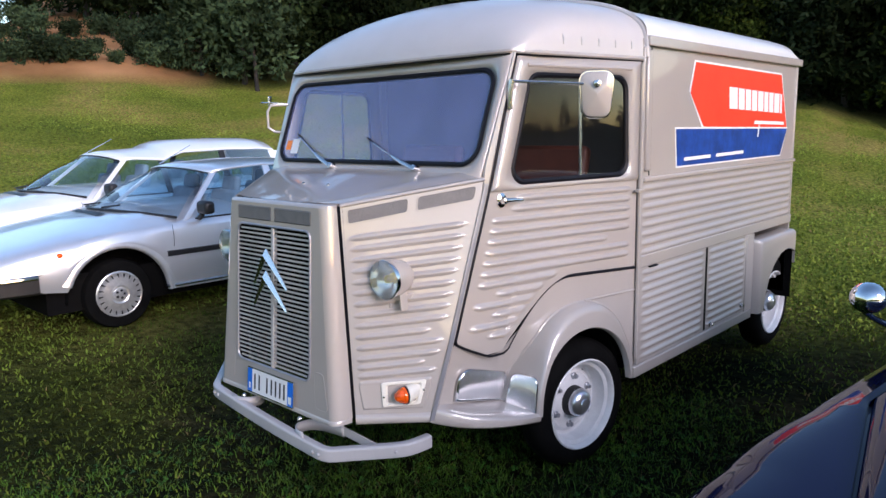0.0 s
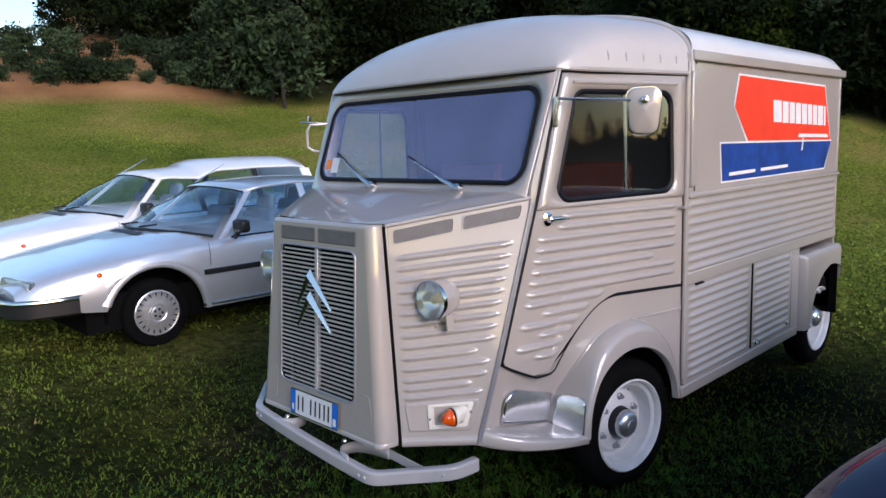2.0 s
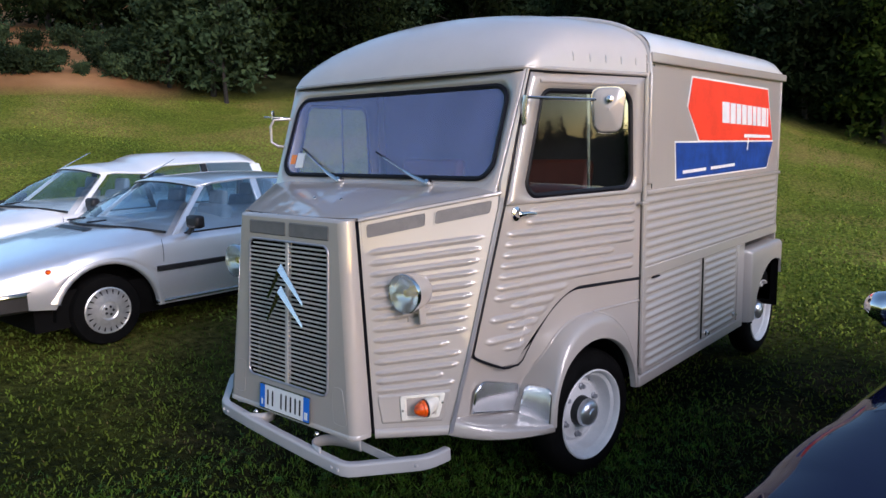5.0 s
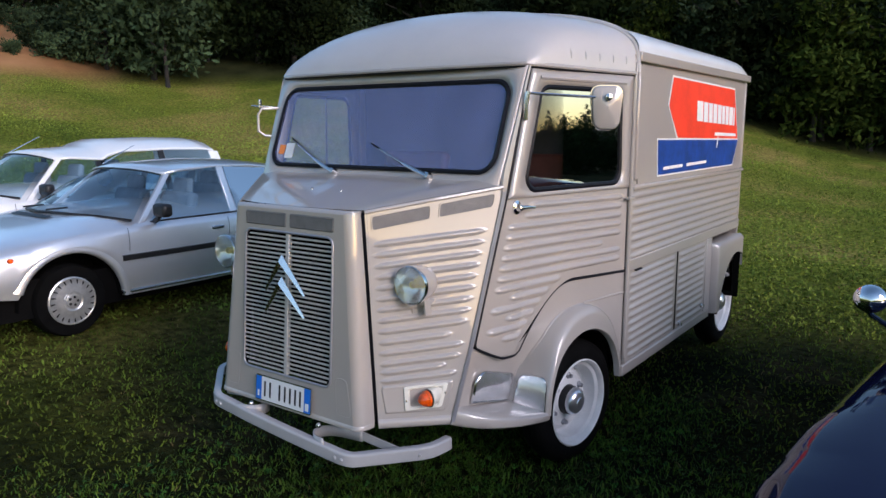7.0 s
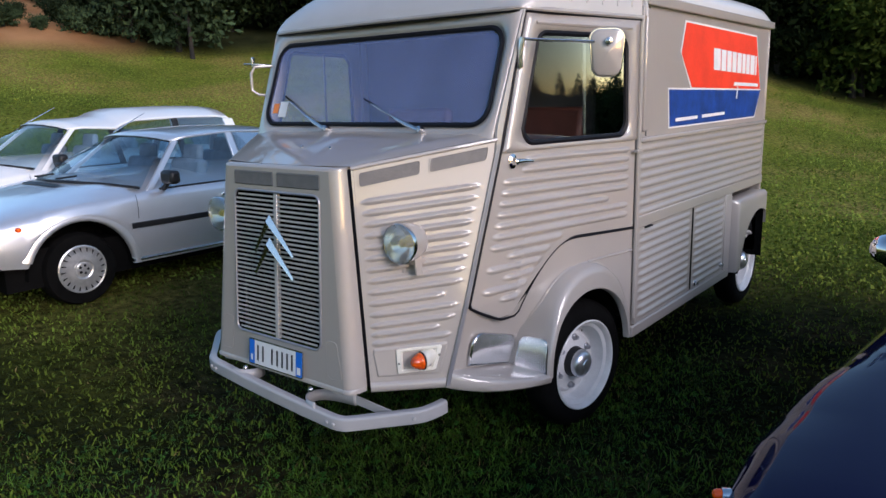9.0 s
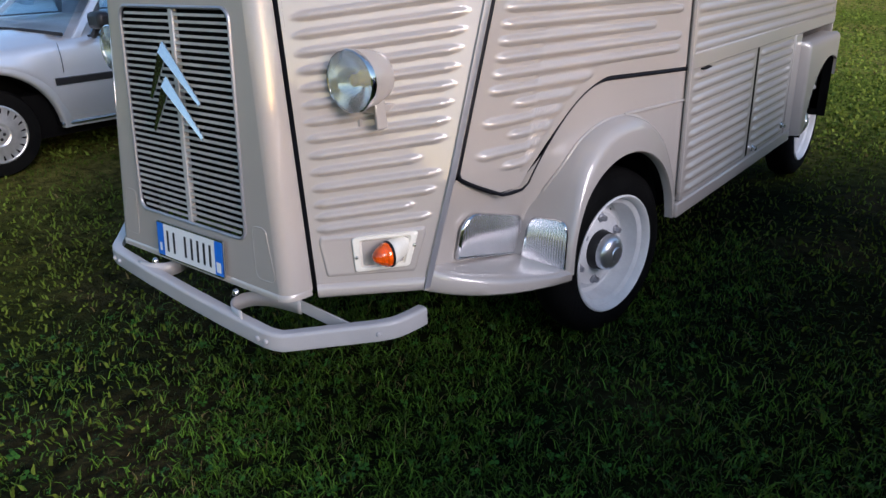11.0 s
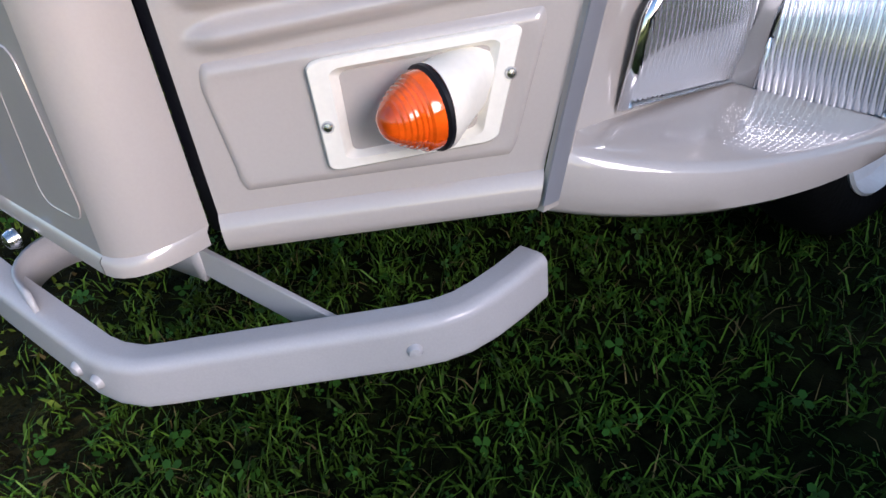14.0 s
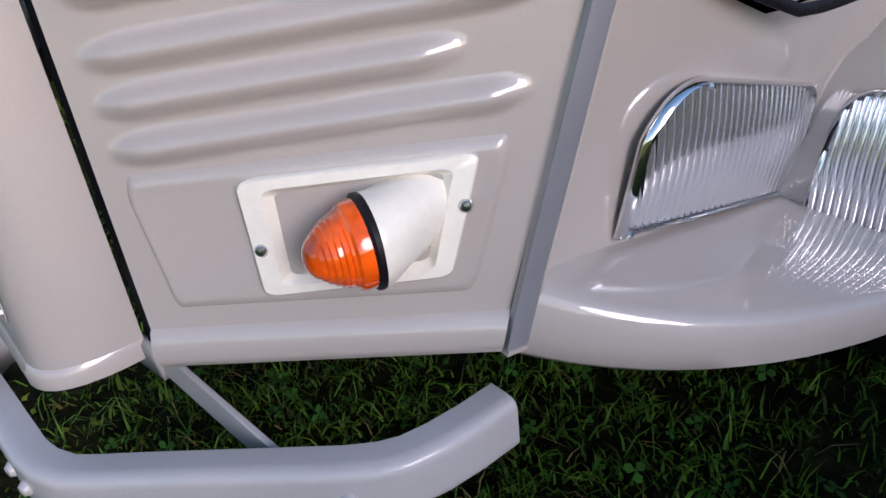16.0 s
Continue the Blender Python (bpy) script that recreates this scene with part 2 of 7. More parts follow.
# ---- building helpers ----
def part(name, bm, material, parent=None, label="", smooth=40, bevel=0.0, solid=0.0):
    bmesh.ops.recalc_face_normals(bm, faces=bm.faces)
    me = bpy.data.meshes.new(name)
    bm.to_mesh(me)
    bm.free()
    me.materials.append(material)
    for p in me.polygons:
        p.use_smooth = True
    me.set_sharp_from_angle(angle=radians(smooth))
    ob = new(name, me)
    if parent is not None:
        ob.parent = parent
        ob.matrix_parent_inverse = Matrix.Translation(parent.location).inverted() if parent.type == "EMPTY" else Matrix()
    if label:
        ob["label"] = label
    if solid:
        s = ob.modifiers.new("thickness", "SOLIDIFY")
        s.thickness, s.offset = solid, 0
    if bevel:
        s = ob.modifiers.new("edges", "BEVEL")
        s.width, s.segments, s.limit_method = bevel, 2, "ANGLE"
    return ob


def thing(name, at, label, category, group="", kind=""):
    e = new(name)
    e.location, e.empty_display_size = at, 0.2
    return tagged(e, label, category, group, kind)


def grid(bm, rows, loop=False, flip=False):
    vs = [[bm.verts.new(p) for p in row] for row in rows]
    n = len(vs[0])
    for a, b in zip(vs, vs[1:]):
        for i in range(n if loop else n - 1):
            j = (i + 1) % n
            bm.faces.new((a[i], a[j], b[j], b[i]))
    return vs


def box(bm, x0, x1, y0, y1, z0, z1):
    v = [bm.verts.new((x, y, z)) for z in (z0, z1) for x, y in ((x0, y0), (x1, y0), (x1, y1), (x0, y1))]
    for f in ((3, 2, 1, 0), (4, 5, 6, 7), (0, 1, 5, 4), (1, 2, 6, 5), (2, 3, 7, 6), (3, 0, 4, 7)):
        bm.faces.new([v[i] for i in f])


def prism(bm, pts, push):
    push = Vector(push)
    a = [bm.verts.new(p) for p in pts]
    b = [bm.verts.new(Vector(p) + push) for p in pts]
    bm.faces.new(a[::-1])
    bm.faces.new(b)
    for i in range(len(a)):
        j = (i + 1) % len(a)
        bm.faces.new((a[i], a[j], b[j], b[i]))


def tube(bm, pts, r, n=8, ends=True):
    pts = [Vector(p) for p in pts]
    rs = r if isinstance(r, (list, tuple)) else [r] * len(pts)
    rows, side = [], None
    for i, p in enumerate(pts):
        d = (pts[min(i + 1, len(pts) - 1)] - pts[max(i - 1, 0)]).normalized()
        side = d.orthogonal().normalized() if side is None else (side - d * side.dot(d)).normalized()
        up = d.cross(side)
        rows.append([p + rs[i] * (math.cos(a) * side + math.sin(a) * up) for a in (2 * math.pi * k / n for k in range(n))])
    vs = grid(bm, rows, loop=True)
    if ends:
        bm.faces.new(vs[0][::-1])
        bm.faces.new(vs[-1])


def lathe(bm, profile, at, axis, n=32, squash=1.0):
    """profile: (radius, distance along axis)."""
    at, axis = Vector(at), Vector(axis).normalized()
    side = axis.orthogonal().normalized()
    if abs(axis.z) < 0.9:
        side = axis.cross(Vector((0, 0, 1))).normalized()
    up = side.cross(axis)
    grid(bm, [[at + axis * h + max(r, 1e-4) * (math.cos(a) * side + squash * math.sin(a) * up) for a in (2 * math.pi * k / n for k in range(n))]
              for r, h in profile], loop=True)


def rounded(w0, w1, z0, z1, r, k=6):
    """A rounded rectangle, as (across, height) points: half widths w0 below and w1 above, or (left, right) pairs."""
    (a0, b0), (a1, b1) = [(w if isinstance(w, tuple) else (-w, w)) for w in (w0, w1)]
    pts = []
    for cx, cz, start in ((b0 - r, z0 + r, -90), (b1 - r, z1 - r, 0), (a1 + r, z1 - r, 90), (a0 + r, z0 + r, 180)):
        pts += [(cx + r * math.cos(radians(start + 90 * i / k)), cz + r * math.sin(radians(start + 90 * i / k))) for i in range(k + 1)]
    return pts


def dense(pts, step):
    out = []
    for i, p in enumerate(pts):
        q = pts[(i + 1) % len(pts)]
        m = max(1, int(math.dist(p, q) / step))
        out += [tuple(p[c] + (q[c] - p[c]) * j / m for c in range(2)) for j in range(m)]
    return out


def around(bm, hole, outer, place, steps=1):
    """The sheet between a hole's outline and a polygon round it, both as (u, v) points laid into space by place(u, v)."""
    cx, cy = sum(p[0] for p in hole) / len(hole), sum(p[1] for p in hole) / len(hole)
    # the outer corners join the ring through the hole's own angles
    angles = sorted({math.atan2(p[1] - cy, p[0] - cx) for p in hole} | {math.atan2(p[1] - cy, p[0] - cx) for p in outer})

    def reach(poly, a):
        dx, dy, best = math.cos(a), math.sin(a), None
        for i, p in enumerate(poly):
            q = poly[(i + 1) % len(poly)]
            ex, ey = q[0] - p[0], q[1] - p[1]
            det = dx * -ey + dy * ex
            if abs(det) < 1e-12:
                continue
            px, py = p[0] - cx, p[1] - cy
            t, s = (px * -ey + py * ex) / det, (dx * py - dy * px) / det
            if t > 0 and -1e-6 <= s <= 1 + 1e-6 and (best is None or t > best):
                best = t
        return (cx + dx * best, cy + dy * best)

    inner, edge = [reach(hole, a) for a in angles], [reach(outer, a) for a in angles]
    rows = [[place(i[0] + (o[0] - i[0]) * k / steps, i[1] + (o[1] - i[1]) * k / steps) for i, o in zip(inner, edge)] for k in range(steps + 1)]
    grid(bm, rows, loop=True)


def fill(bm, pts):
    return bm.faces.new([bm.verts.new(p) for p in pts])


def ring_tube(bm, pts, r, n=6):
    """A closed round bead along a loop of points."""
    pts = [Vector(p) for p in pts]
    m, rows = len(pts), []
    mid = sum(pts, Vector()) / m
    normal = (pts[0] - mid).cross(pts[m // 4] - mid).normalized()
    for i, p in enumerate(pts):
        d = (pts[(i + 1) % m] - pts[i - 1]).normalized()
        out = d.cross(normal).normalized()
        rows.append([p + r * (math.cos(a) * out + math.sin(a) * normal) for a in (2 * math.pi * k / n for k in range(n))])
    grid(bm, rows + [rows[0]], loop=True)


def smoothstep(a, b, x):
    t = min(1.0, max(0.0, (x - a) / (b - a)))
    return t * t * (3 - 2 * t)


def lerp(a, b, t):
    return a + (b - a) * t


# ---- ground ----
EDGE = ((-180, 0.0), (-60, -0.3), (-20, -0.1), (2, 0.2), (6, 0.58), (8, 0.86), (10, 1.12), (12, 1.50), (14, 1.80), (16.4, 2.3), (22, 2.8), (35, 3.4), (48, 3.85), (55.5, 3.65), (60, 3.78), (66, 4.02), (73.5, 3.88), (85, 3.6), (110, 2.0), (180, 0.0))


def bearing(x, y):
    return math.degrees(math.atan2(-(x - 2.6), y + 1.9))


def edge_z(a):
    """The meadow's height at its far edge, by bearing."""
    for (a0, z0), (a1, z1) in zip(EDGE, EDGE[1:]):
        if a <= a1:
            return lerp(z0, z1, smoothstep(a0, a1, a))
    return 0.0


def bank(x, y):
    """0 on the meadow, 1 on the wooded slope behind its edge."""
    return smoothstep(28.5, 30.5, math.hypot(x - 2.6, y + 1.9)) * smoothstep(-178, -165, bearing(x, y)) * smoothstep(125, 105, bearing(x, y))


def ground_z(x, y):
    r, a = math.hypot(x - 2.6, y + 1.9), bearing(x, y)
    q = math.hypot(x, y - 1)
    z = -0.09 + (edge_z(a) + 0.09) * smoothstep(0, 1, q / 28) ** 0.5 * (min(q, 28) / 28) ** 1.5 + 0.014 * max(0, min(y, 4))
    z += 0.17 * smoothstep(0.9, 3.0, -x) * smoothstep(26, 8, q)
    if r > 29.5:
        side = smoothstep(-32, -14, a) * smoothstep(125, 100, a)
        z += side * (0.22 + 0.02 * smoothstep(58, 66, a))  * (min(r, 140) - 29.5) + (1 - side) * 0.05 * (min(r, 140) - 29.5)
    if r > 40:
        z -= side * 0.14 * smoothstep(70.5, 73, a) * (min(r, 140) - 40)
    if r > 5:
        z += min(1, (r - 5) / 10) * 0.12 * noise.noise((x * 0.11, y * 0.11, 3.1)) * (1 + max(0, r - 29) / 8)
    return z


def build_ground():
    me = bpy.data.meshes.new("ground")
    radii = [0.35 * k for k in range(1, 24)] + [8.4 + 0.8 * k for k in range(1, 26)] + [28.7, 29.2, 29.8, 30.5, 31.5, 33, 35, 38, 42, 47, 53, 60, 70, 85, 110, 150, 220, 350, 600, 900]
    n = 180
    verts = [(0.0, 1.0, ground_z(0.0, 1.0))]
    for r in radii:
        for k in range(n):
            x, y = r * math.cos(2 * math.pi * k / n), 1.0 + r * math.sin(2 * math.pi * k / n)
            verts.append((x, y, ground_z(x, y)))
    faces = [(0, 1 + k, 1 + (k + 1) % n) for k in range(n)]
    for j in range(len(radii) - 1):
        faces += [(1 + j * n + k, 1 + (j + 1) * n + k, 1 + (j + 1) * n + (k + 1) % n, 1 + j * n + (k + 1) % n) for k in range(n)]
    me.from_pydata(verts, [], faces)
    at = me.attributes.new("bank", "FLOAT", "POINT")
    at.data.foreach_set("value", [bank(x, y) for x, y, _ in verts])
    at = me.attributes.new("bare", "FLOAT", "POINT")
    at.data.foreach_set("value", [smoothstep(59, 64, bearing(x, y)) * smoothstep(110, 95, bearing(x, y)) for x, y, _ in verts])
    # dry grass grows in with distance; its lighter tone also paints in light
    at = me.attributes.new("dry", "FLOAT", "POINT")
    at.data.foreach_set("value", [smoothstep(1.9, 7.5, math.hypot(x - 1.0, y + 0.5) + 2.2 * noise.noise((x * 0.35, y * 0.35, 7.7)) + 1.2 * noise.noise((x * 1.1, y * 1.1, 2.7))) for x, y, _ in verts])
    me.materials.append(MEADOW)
    for p in me.polygons:
        p.use_smooth = True
    return tagged(new("ground", me), "sloping green meadow with dry brown patches", "ground", kind="structure")


build_ground()


# ---- the delivery van: x to its left side, y to its rear ----
van = thing("delivery_van", (0, 2, 0), "beige-grey vintage corrugated delivery van parked on grass", "van")


def front_y(z):
    return 0.068 * (z - 0.58)


def seam_a(z):
    """The line between nose and nose side."""
    return Vector((0.392 + (1.355 - z) * 0.097, 0.113 - (1.355 - z) * 0.035, z))


def door_x(y):
    return 0.80 + 0.19 * (y - 0.66)


def tuck_at(z):
    """How far the cab side leans in above the step, from 0 at the door's foot to 1."""
    return min(1.0, max(0.0, (0.745 - z) / 0.275))


def seam_b(z):
    """The door's front edge."""
    y = 0.33 + 0.302 * (z - 0.43) + 0.016 * tuck_at(z)
    return Vector((door_x(y) - 0.024 * tuck_at(z), y, z))


def screen_y(z):
    return 0.60 + 0.38 * (z - 1.48)


def mirrored(sx, p):
    return (p[0] * sx, p[1], p[2])


def ribbed(name, left, right, low, high, ribs, normal, parent, ns, nz, sx=1, depth=0.012, half=0.0138, mater=None, solid=0.0, label=""):
    """A pressed sheet: left(z) and right(z) bound it, low(s) and high(s) end it; ribs are (z at s=0, z at s=1, s from, s to)."""
    bm, rows = bmesh.new(), []
    normal = Vector(normal).normalized()
    span = (right(1.0) - left(1.0)).length
    for j in range(nz + 1):
        row = []
        for i in range(ns + 1):
            s = i / ns
            z = lerp(low(s), high(s), j / nz)
            a, b = left(z), right(z)
            p = a.lerp(b, s)
            h = 0.0
            for z0, z1, s0, s1 in ribs:
                dz = abs(z - lerp(z0, z1, s))
                if dz < half:
                    end = min(s - s0, s1 - s) * span / 0.05
                    if end > 0:
                        w = half * min(1.0, math.sqrt(max(0.0, 1 - (1 - min(end, 1)) ** 2)))
                        if dz < w:
                            h = max(h, depth * math.cos(dz / w * math.pi / 2) ** 0.8 * min(1, end * 1.3))
            row.append(mirrored(sx, p + normal * h))
        rows.append(row)
    grid(bm, rows)
    return part(name, bm, mater or PAINT, parent, label, smooth=60, solid=solid)


def arch_points(cy, cz, r, a0, a1, n):
    return [(cy + r * math.cos(radians(lerp(a0, a1, i / n))), cz + r * math.sin(radians(lerp(a0, a1, i / n)))) for i in range(n + 1)]


# nose: front sheet with the grille's opening, rounded corners
def build_nose():
    bm = bmesh.new()
    hole = rounded(0.287, 0.283, 0.585, 1.243, 0.035)
    outer = [(-0.423, 0.445), (0.423, 0.445), (0.335, 1.345), (-0.335, 1.345)]
    around(bm, dense(hole, 0.03), dense(outer, 0.05), lambda u, v: (u, front_y(v), v), 4)
    for sx in (1, -1):
        rows = []
        for j in range(21):
            z = lerp(0.445, 1.345, j / 20)
            e = seam_a(z) - Vector((0.010, 0, 0))
            w = lerp(0.423, 0.335, j / 20)
            a, c, d = Vector((w, front_y(z), z)), Vector((e.x + 0.002, front_y(z) + 0.004, z)), Vector((e.x, e.y, z))
            row = []
            for k in range(9):
                t = k / 8
                row.append(mirrored(sx, a * (1 - t) ** 2 + c * 2 * t * (1 - t) + d * t * t))
            rows.append(row)
        grid(bm, rows)
        # turned-in lower lip
        low = [Vector(p) for p in rows[0]]
        grid(bm, [[p + Vector((0, 0.0, 0)) for p in low], [p + Vector((0.002 * sx, -0.005, -0.005)) for p in low], [p + Vector((0.002 * sx, -0.005, -0.020)) for p in low], [p + Vector((-0.006 * sx, 0.010, -0.026)) for p in low]])
    xs = [lerp(-0.423, 0.423, i / 12) for i in range(13)]
    grid(bm, [[(x, front_y(0.445) + dy, 0.445 + dz) for x in xs] for dy, dz in ((0, 0), (-0.005, -0.005), (-0.005, -0.020), (0.010, -0.026))])
    # turned-over upper edge
    ring = []
    for sx, ks in ((-1, range(8, -1, -1)), (1, range(9))):
        z = 1.345
        e, a = seam_a(z) - Vector((0.010, 0, 0)), Vector((0.335, front_y(z), z))
        c = Vector((e.x + 0.002, front_y(z) + 0.004, z))
        for k in ks:
            t = k / 8
            ring.append(Vector(mirrored(sx, a * (1 - t) ** 2 + c * 2 * t * (1 - t) + e * t * t)))
    grid(bm, [ring, [p + Vector((0, 0.004, 0.010)) for p in ring], [Vector((p.x * 0.98, p.y + 0.02, p.z + 0.016)) for p in ring]])
    part("nose_panel", bm, PAINT, van, smooth=50)
    # air slots above the grille, and pockets low at both corners
    for x0, x1 in ((-0.285, -0.012), (0.012, 0.285)):
        bm = bmesh.new()
        o = rounded((x0, x1), (x0, x1), 1.266, 1.330, 0.008, 3)
        i = rounded((x0 + .006, x1 - .006), (x0 + .006, x1 - .006), 1.272, 1.324, 0.006, 3)
        grid(bm, [[(u, front_y(v) - 0.001, v) for u, v in o], [(u, front_y(v) - 0.004, v) for u, v in i], [(u, front_y(v) - 0.0015, v) for u, v in i]], loop=True)
        fill(bm, [(u, front_y(v) - 0.0015, v) for u, v in i])
        part("air_slot", bm, MESHG, van, "grey mesh air slot")
    for sx in (1, -1):
        bm = bmesh.new()
        o = rounded((0.325, 0.412), (0.318, 0.385), 0.475, 0.64, 0.022, 4)
        i = [(u * 0.985 + 0.0055, v * 0.97 + 0.0167) for u, v in o]
        m = [((a[0] + b[0]) / 2, (a[1] + b[1]) / 2) for a, b in zip(o, i)]
        grid(bm, [[mirrored(sx, (u, front_y(v) - d, v)) for u, v in ring] for ring, d in ((o, 0.0005), (m, 0.0018), (i, 0.0010))], loop=True)
        fill(bm, [mirrored(sx, (u, front_y(v) - 0.0012, v)) for u, v in i])
        part("corner_pocket", bm, PAINT, van)
    # black gap behind the seam
    for sx in (1, -1):
        bm = bmesh.new()
        grid(bm, [[mirrored(sx, seam_a(lerp(0.436, 1.35, j / 10)) + Vector((dx, dy, 0))) for j in range(11)] for dx, dy in ((-0.060, 0.045), (-0.016, 0.008), (0.010, 0.014), (0.030, 0.050))])
        part("seam_rubber", bm, RUBBER, van, solid=0.006)
    # grille
    gr = part("grille_frame", _bead(rounded(0.287, 0.283, 0.585, 1.243, 0.035, 8), 0.0055, -0.002), BEADM, van, "grey metal grille surround")
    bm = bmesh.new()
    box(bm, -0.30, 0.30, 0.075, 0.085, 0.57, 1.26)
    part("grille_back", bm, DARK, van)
    bm = bmesh.new()
    prism(bm, [(-0.011, front_y(0.59) - 0.003, 0.587), (0.011, front_y(0.59) - 0.003, 0.587), (0.011, front_y(1.24) - 0.003, 1.242), (-0.011, front_y(1.24) - 0.003, 1.242)], (0, 0.02, 0))
    part("grille_bar", bm, SLATP, van, bevel=0.003)
    for sx in (1, -1):
        for k in range(32):
            z = lerp(0.603, 1.222, k / 31)
            inset = 0.02 * max(0, 1 - min(k, 31 - k) / 1.5)
            bm = bmesh.new()
            x0, x1 = sx * 0.010, sx * (0.281 - inset)
            y = front_y(z)
            prism(bm, [(x0, y + 0.000, z - 0.0040), (x0, y + 0.0005, z + 0.0040), (x0, y + 0.004, z + 0.0038), (x0, y + 0.004, z - 0.0038)], (x1 - x0, 0, 0))
            part("grille_slat", bm, SLATP, van)
    # two metal chevrons
    for top in (1.150, 1.050):
        bm = bmesh.new()
        for sx in (1, -1):
            # each limb is one flat facet, leaning back from the ridge and down to its outer edge
            zf = top - 0.185
            y = front_y(top) - 0.040
            if sx > 0:
                out = [(0.006, y, top), (0.128, y + 0.016, zf + 0.012), (0.126, y + 0.012, zf + 0.002), (-0.003, y - 0.016, top - 0.030)]
            else:
                out = [(0.004, y - 0.010, top - 0.006), (-0.125, y + 0.008, zf + 0.012), (-0.125, y + 0.013, zf), (-0.004, y + 0.010, top - 0.042)]
            prism(bm, out, (0, 0.004, 0))
        part("chevron_emblem", bm, POLISHED, van, "bright metal chevron", smooth=20)
    # number plate, tilted with the nose
    p = Vector((0, front_y(0.5) - 0.016, 0.502))

    def pl(u, v, d=0.0):
        return (p.x + u, p.y + 0.09 * v - d, p.z + v)

    bm = bmesh.new()
    prism(bm, [pl(u, v) for u, v in rounded(0.185, 0.185, -0.061, 0.061, 0.008, 3)], (0, 0.006, 0))
    plate = part("number_plate", bm, STEEL, van, "white plate with blue ends")
    for u0, u1, m, nm in ((-0.180, -0.142, PLATEB, "blue_band"), (-0.142, 0.142, PLATEW, "white_field"), (0.142, 0.180, PLATEB, "blue_band")):
        bm = bmesh.new()
        prism(bm, [pl(u0, -0.055, 0.001), pl(u1, -0.055, 0.001), pl(u1, 0.055, 0.001), pl(u0, 0.055, 0.001)], (0, -0.001, 0))
        part(nm, bm, m, plate)
    for u0 in (-0.124, -0.088, -0.024, 0.012, 0.046, 0.080, 0.112):
        bm = bmesh.new()
        prism(bm, [pl(u0, -0.036, 0.0021), pl(u0 + 0.011, -0.036, 0.0021), pl(u0 + 0.011, 0.036, 0.0021), pl(u0, 0.036, 0.0021)], (0, -0.0008, 0))
        part("plate_bar", bm, INK, plate)
    for u0, u1, v0, v1 in ((-0.168, -0.156, -0.04, -0.012), (0.150, 0.172, -0.045, -0.012)):
        bm = bmesh.new()
        prism(bm, [pl(u0, v0, 0.0021), pl(u1, v0, 0.0021), pl(u1, v1, 0.0021), pl(u0, v1, 0.0021)], (0, -0.0008, 0))
        part("plate_bar", bm, PLATEW, plate)
    for u in (-0.215, 0.235):
        bm = bmesh.new()
        lathe(bm, [(0, 0.016), (0.009, 0.013), (0.012, 0.006), (0.012, 0)], (u, front_y(0.41) - 0.012, 0.41), (0, -1, 0), 12)
        part("nose_bolt", bm, STEEL, van)


def _bead(outline, r, dy):
    bm = bmesh.new()
    ring_tube(bm, [(u, front_y(v) + dy, v) for u, v in outline], r, 8)
    return bm


build_nose()


# nose sides, each with two vents, ribs, head lamp and turn light
NS_N = (0.70, -0.71, 0.10)


def ns_right(z):
    e = seam_b(z)
    return e + Vector((-0.006, -0.036, 0))


def ns_left(z):
    return seam_a(z) + Vector((0.006, 0.005, 0))


def ns_point(s, z, d=0.0, sx=1):
    p = ns_left(z).lerp(ns_right(z), s) + Vector(NS_N).normalized() * d
    return mirrored(sx, p)


def ns_top(s):
    return 1.352 + 0.095 * s


